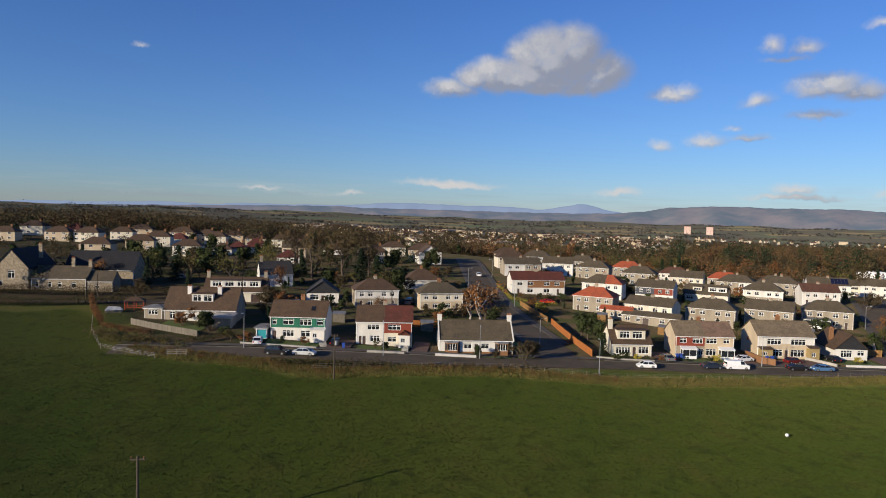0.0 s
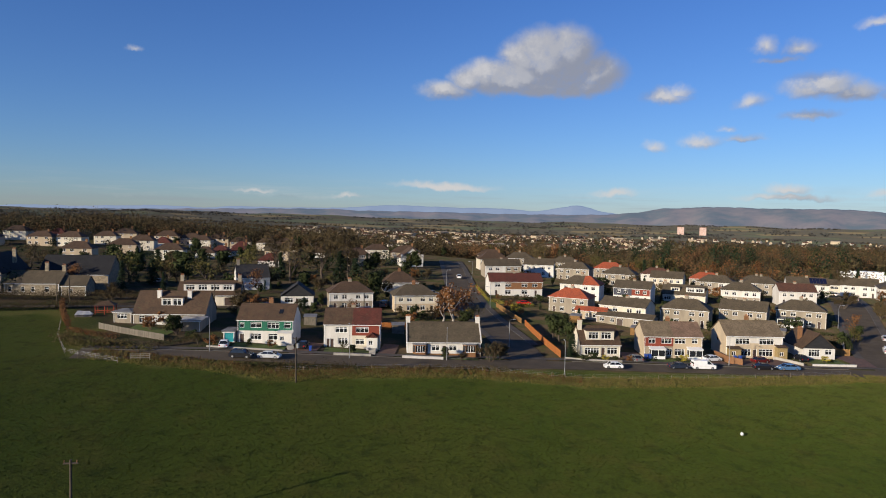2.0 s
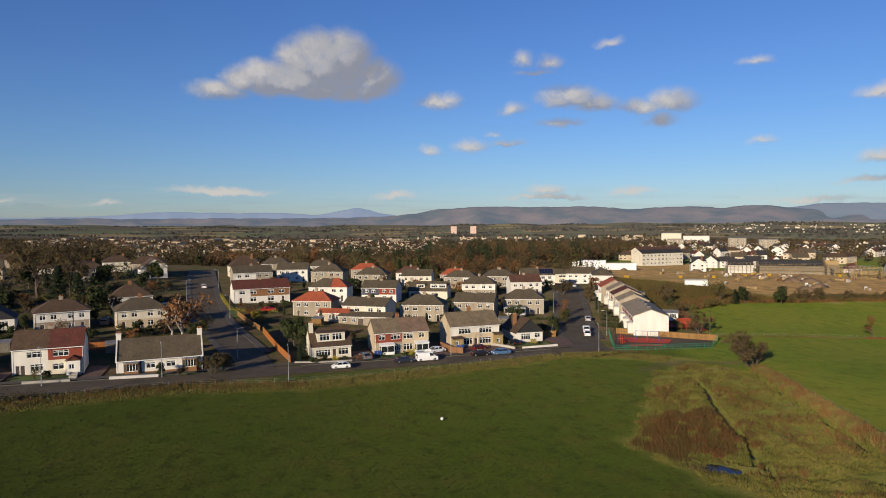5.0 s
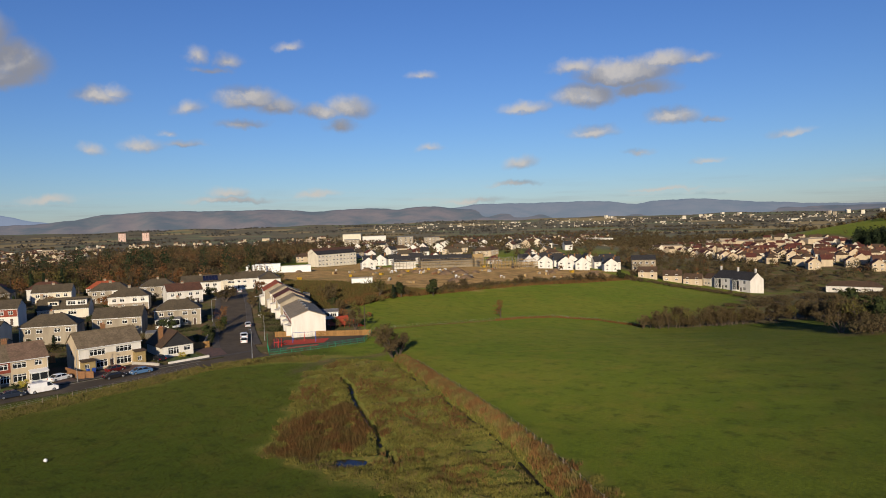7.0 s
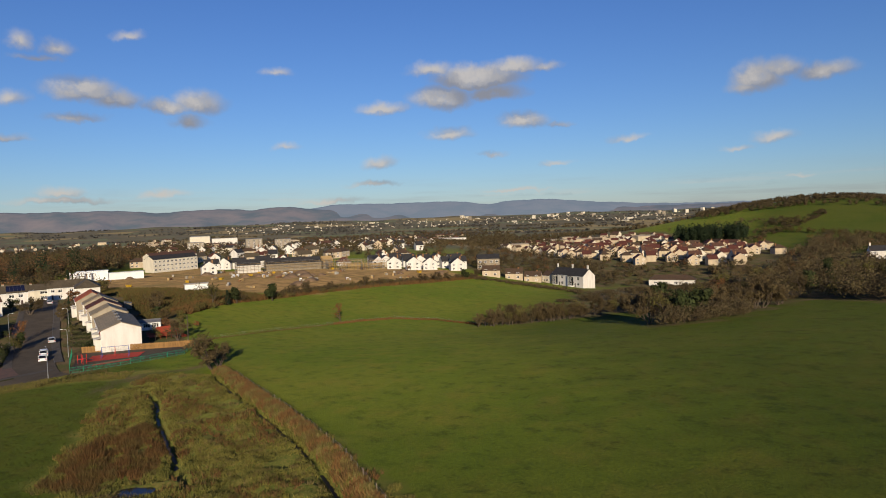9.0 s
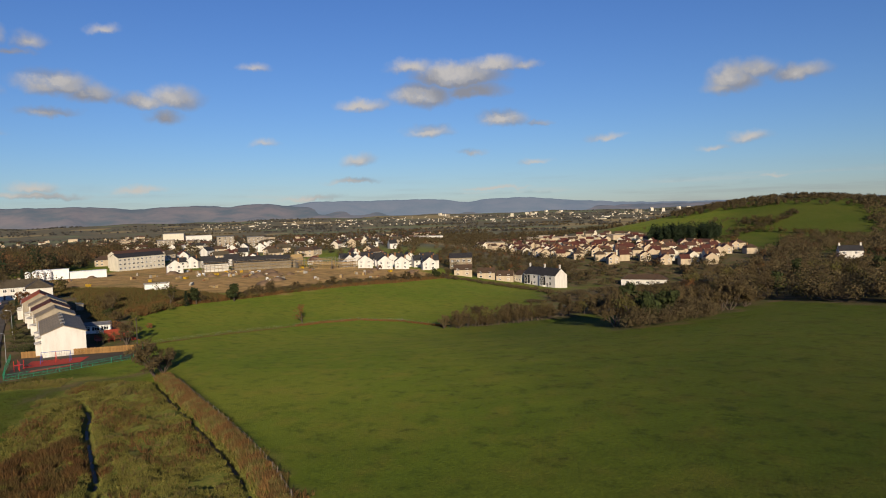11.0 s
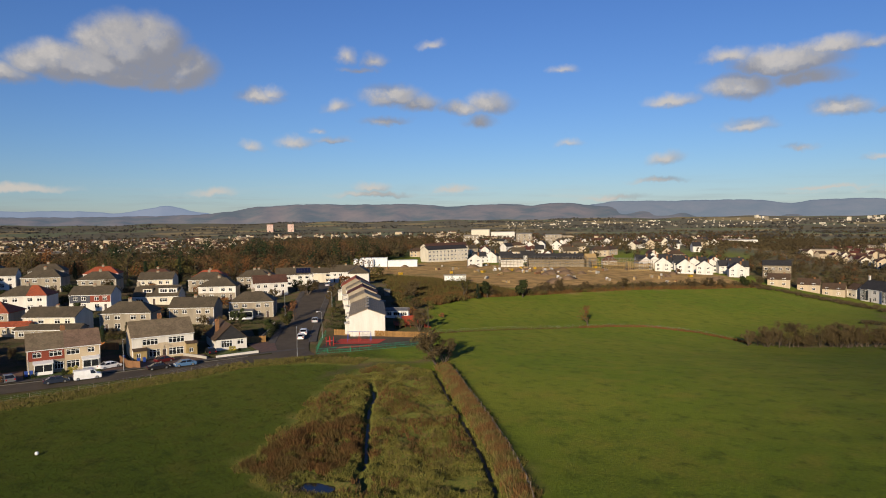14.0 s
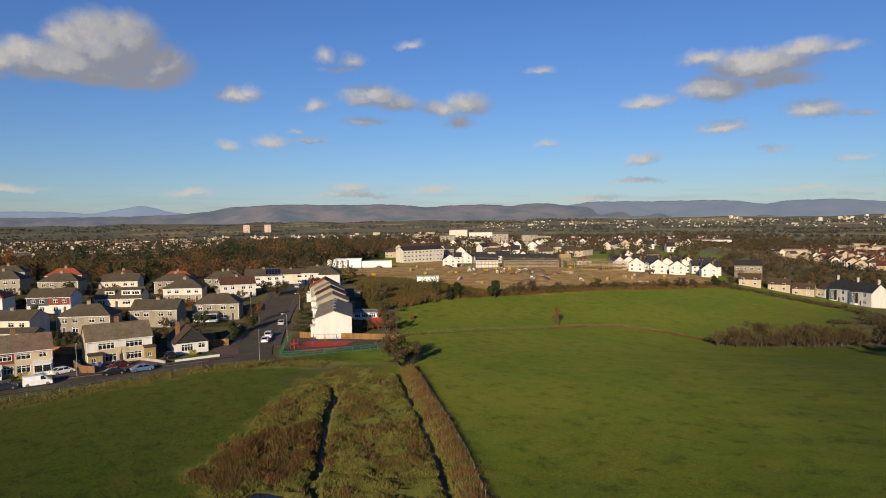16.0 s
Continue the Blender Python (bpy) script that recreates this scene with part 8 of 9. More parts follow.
low_wall([(87.0, 155.6), (89.6, 151.0), (90.5, 148.8)], 0.7, CONCRETE, "grey rendered wall beside a drive")
low_wall([(108.0, 162.0), (114.0, 172.0), (118.0, 180.0)], 1.4, GREY, "grey garden wall along the right-hand street")
low_wall([(36.0, 148.6), (41.5, 147.8), (49.0, 148.2)], 0.4, CONCRETE, "low kerb wall round the villa's garden")
low_wall([(-40.5, 136.0), (-30.0, 136.4), (-25.0, 136.6)], 0.4, CONCRETE, "low garden wall before the green house")
low_wall([(-14.5, 137.0), (-6.8, 138.0)], 0.5, CONCRETE, "low garden wall before the red and white pair")

# drives, lawns and yards
yard_slab("drive", [(-23.5, 135.8), (-18.5, 136.6), (-17.9, 146), (-23.0, 146)], MONO, "red-brown brick drive", "drive")
yard_slab("drive", [(-5.8, 138.6), (-2.2, 139.4), (-1.5, 150), (-5.0, 150)], MONO, "red-brown brick drive", "drive")
yard_slab("drive", [(69.5, 149), (73.5, 149), (73.3, 158), (70.0, 158)], MONO, "red-brown brick drive", "drive")
yard_slab("drive", [(75.2, 149), (91.5, 148.8), (91.5, 155), (76.3, 155)], MONO, "broad red-brown brick forecourt", "drive")
yard_slab("drive", [(103.0, 148.3), (107.0, 148.0), (110.5, 160), (103.5, 160)], MONO, "red-brown brick drive", "drive")
yard_slab("drive", [(50.2, 148.2), (55.0, 148.6), (55.2, 158), (50.6, 158)], MONO, "worn brick drive beside the villa", "drive")
for ring in ([(-36, 136.8), (-25, 137.0), (-25, 141.4), (-36, 141.4)], [(-17, 138), (-7, 139), (-7, 142.8), (-17, 142.5)], [(0, 139.8), (16, 141.6), (16, 143.4), (0.5, 142.6)], [(17.6, 143), (21.5, 144), (20.5, 158), (17.8, 158)], [(56, 149.2), (69, 149.2), (69, 152.6), (56, 152.6)], [(93.5, 149.6), (102, 149.4), (102, 155.5), (94.5, 155.6)], [(-62, 146), (-52, 143), (-51.5, 148), (-62, 153)], [(69, 222), (84, 214), (86, 219), (71, 228)], [(128, 160), (131.5, 157), (143, 171), (139, 175)], [(22, 206), (27, 206), (25, 224), (21.5, 224)]):
    yard_slab("lawn", ring, LAWN, "small front lawn, mown and damp", "lawn", 0.12)
steps((-23.8, 139.0), (-24.6, 141.6), 5, "concrete steps up to a front door")
steps((-6.8, 139.6), (-6.9, 143.0), 5, "concrete steps up to the porch")

# wheelie bins
def bin_(x, y, mat, label):
    ob = thing("wheelie_bin", label, "bin", "wheelie bins", pose(x, y, gz(x, y) + 0.16, 0, 0, 10))
    b = Build()
    b.solid([(-0.22, -0.25, 0.05), (0.22, -0.25, 0.05), (0.22, 0.25, 0.05), (-0.22, 0.25, 0.05)], [(-0.29, -0.34, 0.98), (0.29, -0.34, 0.98), (0.29, 0.34, 0.98), (-0.29, 0.34, 0.98)])
    part("bin_body", b, mat, ob)
    l = Build()
    l.solid([(-0.31, -0.37, 0.985), (0.31, -0.37, 0.985), (0.31, 0.37, 0.985), (-0.31, 0.37, 0.985)], [(-0.28, -0.3, 1.07), (0.28, -0.3, 1.07), (0.28, 0.3, 1.1), (-0.28, 0.3, 1.1)])
    part("lid", l, mat, ob)


for x, y in ((55.6, 152.4), (56.5, 152.6), (77.0, 153.5), (78.2, 153.6), (-19.6, 138.5), (74.6, 158.2)):
    bin_(x, y, BLUEPAINT, "dark blue wheelie bin beside a house")

# the play area
yard_slab("play_surface", [(114.5, 141.5), (139.5, 135.6), (146.5, 142.6), (126.5, 158.6)], TARMAC, "grey tarmac of the play area", "play area", 0.10)
yard_slab("play_surface", [(121.0, 147.0), (131.0, 141.5), (136.0, 146.0), (126.0, 152.6)], REDRUBBER, "bright red safety surface under the swings", "play area", 0.15)
yard_slab("play_surface", [(119.5, 141.5), (127.5, 139.3), (129.0, 140.8), (121.0, 143.2)], REDRUBBER, "second strip of red safety surface", "play area", 0.15)


def mesh_fence(line, high, mat, label, gap=2.2):
    ob = thing("mesh_fence", label, "fence")
    pts = dense(line, gap)
    for x, y in pts:
        p = Build()
        p.tube([(x, y, gz(x, y) - 0.3), (x, y, gz(x, y) + high)], [0.05, 0.05], 5)
        part("post", p, mat, ob)
    for (ax, ay), (bx, by) in zip(pts, pts[1:]):
        p = Build()
        za, zb = gz(ax, ay), gz(bx, by)
        n = max(2, int(math.hypot(bx - ax, by - ay) / 0.22)) * 2
        rows = [q for c in (0.06, high * 0.5, high - 0.06) for q in (c, c + 0.05)]
        at_ = lambda i: (i // 2 + (0.1 if i % 2 else 0.0)) / (n // 2 - 0.9) if i < n else 1.0  # noqa: E731
        v = [(ax + (bx - ax) * at_(i), ay + (by - ay) * at_(i), za + (zb - za) * at_(i) + q) for i in range(n) for q in rows]
        f = [(i * 6 + j, (i + 1) * 6 + j, (i + 1) * 6 + j + 1, i * 6 + j + 1) for i in range(n - 1) for j in range(5) if i % 2 == 0 or j % 2 == 0]
        p.add(v, f)
        part("panel", p, mat, ob)
    return ob


mesh_fence([(113.2, 139.0), (121.0, 136.6), (130.0, 135.0), (138.8, 134.2)], 1.3, TEALMETAL, "low green-painted mesh fence round the play area")
mesh_fence([(113.2, 139.0), (117.5, 147.0), (124.8, 159.5)], 1.6, TEALMETAL, "green-painted mesh fence beside the street")
mesh_fence([(138.8, 134.2), (143.5, 138.5), (148.0, 142.5)], 1.7, TEALMETAL, "green-painted mesh fence at the end of the play area")

sw = thing("swing_frame", "blue and red swing frame on red surfacing", "swing", "", pose(128.5, 146.8, gz(128.5, 146.8) + 0.14, 0, 0, -40))
for u in (-3.0, 0.0, 3.0):
    for s in (-1, 1):
        b = Build()
        b.tube([(u, s * 1.1, -0.1), (u, 0, 2.5)], [0.05, 0.05], 6)
        part("leg", b, BLUEPAINT if u else REDPAINT, sw)
b = Build()
b.tube([(-3.1, 0, 2.5), (3.1, 0, 2.5)], [0.05, 0.05], 6)
part("top_bar", b, BLUEPAINT, sw)
for u in (-2.0, -1.0, 1.0, 2.0):
    b = Build()
    b.box(u - 0.22, u + 0.22, -0.08, 0.08, 0.5, 0.54)
    for s in (-0.2, 0.2):
        b.tube([(u + s, 0, 0.54), (u + s, 0, 2.47)], [0.012, 0.012], 4)
    part("swing_seat", b, TYRE, sw)
sl = thing("climbing_frame", "red climbing frame with a slide", "climbing frame", "", pose(119.5, 145.0, gz(119.5, 145.0) + 0.12, 0, 0, 25))
for u in (0, 1.3):
    for s in (0, 1.3):
        b = Build()
        b.tube([(u, s, -0.1), (u, s, 2.2)], [0.06, 0.06], 6)
        part("post", b, REDPAINT, sl)
b = Build()
b.box(-0.05, 1.35, -0.05, 1.35, 1.15, 1.25)
part("platform", b, REDPAINT, sl)
b = Build()
b.solid([(1.35, 0.3, 1.2), (4.0, 0.3, 0.2), (4.0, 0.95, 0.2), (1.35, 0.95, 1.2)], [(1.35, 0.3, 1.27), (4.0, 0.3, 0.27), (4.0, 0.95, 0.27), (1.35, 0.95, 1.27)])
part("slide", b, GALV, sl)
dk = thing("garden_deck", "red-stained timber garden deck with railings behind the terrace", "decking", "", pose(147.0, 160.6, gz(151.0, 159.0), 0, 0, -22))
b = Build()
for k in range(22):
    b.box(k * 0.4, k * 0.4 + 0.37, 0, 3.8, 0.75, 0.85)
part("deck_boards", b, REDSTAIN, dk)
for u in np.arange(0, 8.9, 1.45):
    for v in (0.05, 3.7):
        b = Build()
        b.box(u, u + 0.1, v, v + 0.1, -0.8, 1.85)
        part("post", b, REDSTAIN, dk)
for v in (0.07, 3.72):
    for z in (1.1, 1.4, 1.75):
        b = Build()
        b.box(0, 8.8, v, v + 0.05, z, z + 0.14)
        part("rail", b, REDSTAIN, dk)
b = Build()
b.solid([(8.8, 0.4, -0.6), (11.2, 0.4, -0.6), (11.2, 1.6, -0.6), (8.8, 1.6, -0.6)], [(8.8, 0.4, 0.85), (9.1, 0.4, 0.85), (9.1, 1.6, 0.85), (8.8, 1.6, 0.85)])
part("steps", b, REDSTAIN, dk)
hut = Build()
hut.box(2.5, 6.0, 1.6, 3.4, 0.85, 2.5)
hut.solid([(2.3, 1.4, 2.5), (6.2, 1.4, 2.5), (6.2, 3.6, 2.5), (2.3, 3.6, 2.5)], [(2.3, 2.45, 3.2), (6.2, 2.45, 3.2), (6.2, 2.55, 3.2), (2.3, 2.55, 3.2)])
part("summer_house", hut, REDSTAIN, dk)
hedge_rows = [((128.6, 170.0), (134.6, 164.2)), ((131.0, 173.5), (136.4, 168.4)), ((134.4, 178.6), (139.8, 173.4)), ((137.5, 184.0), (142.6, 179.0)), ((141.0, 191.0), (145.0, 187.0))]

# ball and bench in the field
bl = thing("ball", "white ball lying in the grass", "ball", "", pose(55.2, 102.6, gz(55.2, 102.6) + 0.32))
bm = bmesh.new()
bmesh.ops.create_icosphere(bm, subdivisions=3, radius=0.27)
me = bpy.data.meshes.new("shell")
bm.to_mesh(me)
bm.free()
me.materials.append(PLASTIC)
part("shell", me, None, bl)
gt = thing("timber_stile", "weathered timber stile at the end of the street", "stile", "", pose(-49.0, 124.6, gz(-49.0, 124.6), 0, 0, 8))
for u in (-1.7, 0, 1.7):
    b = Build()
    b.box(u - 0.07, u + 0.07, -0.07, 0.07, -0.3, 1.3)
    part("post", b, GREYFENCE, gt)
for q in (0.35, 0.72, 1.08):
    b = Build()
    b.box(-1.8, 1.8, -0.1, -0.06, q, q + 0.14)
    part("rail", b, GREYFENCE, gt)

# ------------------------------------------------------------------ the ditch strip and the verges
for line, name in ((DITCH_A, "left"), (DITCH_B, "right")):
    b, mid = Build(), dense(smooth_line(line, 1), 1.0)
    L, R_ = offset(mid, 0.24), offset(mid, -0.24)
    zs = [land_z(*p) - (0.95 if name == "left" else 0.72) for p in mid]
    b.add([(x, y, z) for (x, y), z in zip(L, zs)] + [(x, y, z) for (x, y), z in zip(R_, zs)], [(i + len(mid), i + len(mid) + 1, i + 1, i) for i in range(len(mid) - 1)])
    tagged(part("ditch_water", b, WATER), "dark still water in a narrow ditch", "water", kind="structure")
b = Build()
b.add([(x, y, land_z(83, 68) - 0.12) for x, y in smooth_line(POND + POND[:1], 2)[:-1]], [tuple(range(len(smooth_line(POND + POND[:1], 2)) - 1))[::-1]])
tagged(part("pond_water", b, POOL), "small dark pool in the rushes", "water", kind="structure")


def tufts(name, label, mat, spots, seed, tall, blades=7, wide=0.05, lean=0.5):
    """Clumps of blades over the ground, as one mass."""
    r = np.random.RandomState(seed)
    pts = np.array(spots)
    z = ground_z(pts[:, 0], pts[:, 1])
    n = len(pts) * blades
    k = np.repeat(np.arange(len(pts)), blades)
    hh = (tall * r.uniform(0.55, 1.25, len(pts)))[k]
    a, d = r.uniform(0, 6.283, n), r.uniform(0, 0.45, n) * tall**0.5
    bx, by = pts[k, 0] + d * np.cos(a) * 0.6, pts[k, 1] + d * np.sin(a) * 0.6
    t, w, c = r.uniform(0.1, lean, n), wide * r.uniform(0.7, 1.4, n), r.uniform(0, 6.283, n)
    zz = z[k]
    V = np.stack([np.stack([bx - w * np.cos(c), by - w * np.sin(c), zz - 0.08], -1), np.stack([bx + w * np.cos(c), by + w * np.sin(c), zz - 0.08], -1), np.stack([bx + t * hh * np.cos(a), by + t * hh * np.sin(a), zz + hh * r.uniform(0.7, 1.0, n)], -1)], 1).reshape(-1, 3)
    me = quick(name, V, 3, mat)
    return tagged(new(name, me), label, "vegetation", kind="stuff")


gr = np.random.RandomState(4)


def fill(ring, n, test=None):
    xs, ys = [p[0] for p in ring], [p[1] for p in ring]
    out = np.zeros((0, 2))
    while len(out) < n:
        p = np.stack([gr.uniform(min(xs), max(xs), n), gr.uniform(min(ys), max(ys), n)], -1)
        k = inside(ring, p[:, 0], p[:, 1]) + 1.5 * np.sin(p[:, 0] * 0.9 + 1.4 * np.sin(p[:, 1] * 0.5)) * np.sin(p[:, 1] * 0.8) > 0.3
        k &= along(DITCH_A, p[:, 0], p[:, 1]) > 0.75
        k &= along(DITCH_B, p[:, 0], p[:, 1]) > 0.7
        k &= inside(POND, p[:, 0], p[:, 1]) < -0.1
        if test is not None:
            k &= test(p[:, 0], p[:, 1])
        out = np.concatenate([out, p[k]])
    return out[:n].tolist()


clump = lambda x, y, s: np.sin(x * 0.37 * s + 1.3 * np.sin(y * 0.23 * s)) * np.sin(y * 0.41 * s + 1.1 * np.sin(x * 0.29 * s))  # noqa: E731
BRK = [(81, 83), (90, 90), (98.5, 90), (98, 82), (93, 73), (87, 70.5), (80, 72.5), (77.5, 78)]
tufts("dead_bracken", "rust-brown dead bracken beside the ditch", BRACKEN, fill(BRK, 2600, lambda x, y: clump(x, y, 2.3) > -0.15), 41, 0.95, 9, 0.07, 0.7)
tufts("dead_bracken", "patches of russet bracken on the rough strip", BRACKEN, fill(MARSH, 1300, lambda x, y: (clump(x + 0.7 * y, y - 0.7 * x, 0.55) + 0.5 * clump(y - 0.5 * x, x + 0.5 * y, 1.3) > 0.35) & (x > 84) & (x < 118)), 42, 0.8, 8, 0.06, 0.7)
tufts("rough_grass", "tussocky rough grass between the ditches", RUSH, fill(MARSH, 19000, lambda x, y: clump(x, y, 1.0) < 0.45), 43, 0.45, 7, 0.05, 0.8)
tufts("straw_grass", "dry straw-coloured grass on the ditch strip", STRAW, fill(MARSH, 3600, lambda x, y: clump(x, y, 1.7) > 0.15), 44, 0.55, 7, 0.04, 0.6)


def band(line, n, lo, hi, patch=0):
    mid = dense(line, 0.5)
    L, R_ = np.array(offset(mid, lo)), np.array(offset(mid, hi))
    i = gr.randint(0, len(mid), n)
    u = gr.uniform(0, 1, n)[:, None]
    p = L[i] * (1 - u) + R_[i] * u
    if patch:
        p = p[clump(p[:, 0], p[:, 1], 2.6) * patch > -0.12]
    return p.tolist()


EAST = [p for p in DITCH_B[:-1]]
BLADE = leaf_material("pasture_blades", (0.034, 0.052, 0.007), (0.052, 0.068, 0.010), (0.056, 0.056, 0.012))


def pasture(label, x0, x1, y0, y1, n, keep, seed):
    """Tufts of short grass over a grazed field."""
    x, y = gr.uniform(x0, x1, n), gr.uniform(y0, y1, n)
    k = keep(x, y) & (inside(MARSH, x, y) < 0.3)
    tufts("pasture_grass", label, BLADE, np.stack([x[k], y[k]], -1), seed, 0.15, 3, 0.09, 0.8)


VERGE_X, VERGE_Y = zip(*[p for p in EDGE if p[0] >= -60])
pasture("short tufted grass of the field before the houses", -90, 112, 18, 134, 78000, lambda x, y: (x * 0.88 - y * 0.475 < 56) & (np.abs(x) < 0.95 * y + 40) & (y < np.interp(x, VERGE_X, VERGE_Y) - 1.0) & (gr.uniform(0, 1, x.shape) < step(134, 92, y) * 0.5 + 0.5), 59)
tufts("straw_grass", "tall straw-brown grass along the fence line", STRAW, band(EAST, 1700, 0.9, 3.4, -1), 45, 0.8, 8, 0.06, 0.55)
tufts("rough_grass", "green tussocks along the fence line", RUSH, band(EAST, 4200, 0.3, 3.9, -1), 56, 0.5, 8, 0.06, 0.6)
tufts("dead_bracken", "brown dead growth along the fence line", BRACKEN, band(EAST, 3600, 0.7, 3.5, 1), 46, 0.9, 8, 0.07, 0.6)
VERGE = [p for p in EDGE if p[0] > -64][:-1]
tufts("straw_grass", "pale dry grass on the verge between street and field", STRAW, band(VERGE, 3400, 0.2, 6.2), 47, 0.5, 7, 0.05, 0.6)
tufts("rough_grass", "green tussocks on the verge", RUSH, band(VERGE, 7000, -0.8, 6.0), 48, 0.4, 7, 0.05, 0.7)
tufts("dead_bracken", "brown dead growth on the verge", BRACKEN, band([p for p in VERGE if p[0] < 40], 1000, 1.8, 6.4), 49, 0.65, 8, 0.06, 0.6)
tufts("straw_grass", "russet dead grass along the field boundary", RUSTLEAF, band(HEDGE_M[4:], 700, -0.5, 0.5), 50, 0.8, 8, 0.08, 0.6)
tufts("straw_grass", "dark rough grass along the field boundary", OLIVELEAF, band(HEDGE_M, 700, -0.5, 0.5), 51, 0.6, 7, 0.07, 0.6)
tufts("rough_scrub", "rough brown scrub between meadow and building site", BRACKEN, band([(180, 190), (205, 202), (230, 204), (263, 204), (296, 200), (332, 192), (363, 190), (385, 188)], 4200, -2, 6), 52, 1.6, 7, 0.16, 0.7)
tufts("rough_scrub", "olive scrub on the bank below the building site", OLIVELEAF, fill([(160, 182), (185, 194), (215, 204), (238, 208), (234, 250), (238, 300), (232, 345), (215, 310), (198, 262), (176, 215)], 3600), 53, 1.3, 7, 0.14, 0.8)
tufts("rough_scrub", "brown bracken on the bank below the building site", BRACKEN, fill([(160, 182), (185, 194), (215, 204), (238, 208), (234, 250), (238, 300), (232, 345), (215, 310), (198, 262), (176, 215)], 2600), 57, 1.1, 7, 0.12, 0.8)

# bushes on the verge before the red and white pair
def bramble(line, n, tall, mat, label, seed, wide=1.6):
    b, r = Build(), random.Random(seed)
    pts = dense(line, 0.4)
    for k in range(n):
        x, y = r.choice(pts)
        x, y = x + r.gauss(0, wide * 0.45), y + r.gauss(0, wide * 0.4)
        hh = tall * r.uniform(0.5, 1.1)
        leaf_cloud(b, r, (x, y, gz(x, y) + hh * 0.45), (0.55, 0.55, hh * 0.5), 16, 0.13)
    return tagged(part("bramble_thicket", b, mat), label, "vegetation", kind="stuff")


bramble([(-30, 124), (-20, 125.5), (-10, 128)], 160, 2.0, TWIG, "tangled brown bramble thicket on the verge", 61)
bramble([(-2, 130), (10, 133.5), (22, 135.5)], 120, 1.3, TWIG, "low brown bramble along the verge", 62, 1.0)
bramble([(-70, 138), (-64, 131), (-56, 132), (-50, 130)], 170, 2.2, OLIVELEAF, "rough scrub below the garden fence", 63, 2.2)
bramble([(-72, 138), (-64, 133), (-55, 134)], 120, 1.8, TWIG, "brown scrub below the garden fence", 64, 2.6)
bramble([(104, 133.5), (110, 134.5), (118, 133)], 60, 0.9, OLIVELEAF, "low scrub at the corner of the street", 65, 1.0)
bramble([(79, 75), (80, 70), (81, 66)], 40, 0.9, TWIG, "brown rushes round the pool", 66, 1.2)


def hedge(line, high, wide, mat, label, seed, name="hedge"):
    """A clipped hedge: a stem line and a dense coat of leaves."""
    ob = thing(name, label, "hedge")
    r, b, c = random.Random(seed), Build(), Build()
    pts = dense(line, 0.35)
    for x, y in pts:
        z = gz(x, y)
        leaf_cloud(b, r, (x, y, z + high * 0.52), (wide * 0.55, wide * 0.55, high * 0.5), int(14 + 6 * wide * high), 0.13)
    for x, y in pts[::3]:
        z = gz(x, y)
        c.tube([(x, y, z - 0.2), (x + 0.1, y, z + high * 0.8)], [0.05, 0.02], 4)
    part("foliage", b, mat, ob)
    part("stems", c, BARK, ob)
    return ob


hedge([(-88.0, 168.5), (-82.0, 158.0), (-77.0, 150.0), (-73.0, 144.0)], 3.0, 1.3, RUSTLEAF, "tall russet beech hedge along the garden boundary", 71)
hedge([(-72.5, 143.0), (-66.0, 140.0), (-60.0, 138.5)], 1.4, 1.6, RUSTLEAF, "low russet hedge below the garden", 72)
hedge([(21.5, 243.0), (22.5, 230.0), (24.0, 217.0), (31.0, 211.6), (38.0, 212.5)], 1.5, 1.0, YELLOWLEAF, "clipped yellow-green hedge on the corner", 73)
hedge([(-150, 176), (-120, 175), (-104, 177), (-92, 180), (-76, 186), (-62, 192)], 3.0, 3.4, TWIG, "dark leafless hedge along the lane", 74)
hedge([(-165, 161), (-118, 159.5), (-101, 160.5), (-89, 166), (-80, 171)], 2.6, 3.0, TWIG, "dark hedge bank on the field side of the lane", 75)
GARDEN_HEDGES = [((40, 196), (52, 187)), ((72, 186), (90, 178)), ((92, 187), (108, 180)), ((110, 189), (122, 184)), ((66, 206), (72, 218)), ((88, 206), (94, 216)), ((106, 206), (110, 217)), ((48, 223), (68, 214)), ((70, 222), (88, 214)), ((92, 229), (108, 222)), ((112, 231), (126, 224)), ((60, 258), (84, 247)), ((90, 258), (112, 250)), ((116, 262), (140, 254)), ((28, 220), (46, 222)), ((-20, 176), (-8, 178)), ((-4, 180), (6, 183)), ((-44, 168), (-28, 171)), ((-22, 206), (8, 211)), ((54, 166), (72, 168)), ((76, 170), (94, 172))]
for k, (A, B) in enumerate(GARDEN_HEDGES):
    hedge([A, B], 1.3 + 0.5 * (k % 3), 1.0, (GREENLEAF, OLIVELEAF, TWIG)[k % 3], ("dark green garden hedge", "fading olive garden hedge", "leafless brown garden hedge")[k % 3] + " between two plots", 80 + k)
shed = random.Random(12)
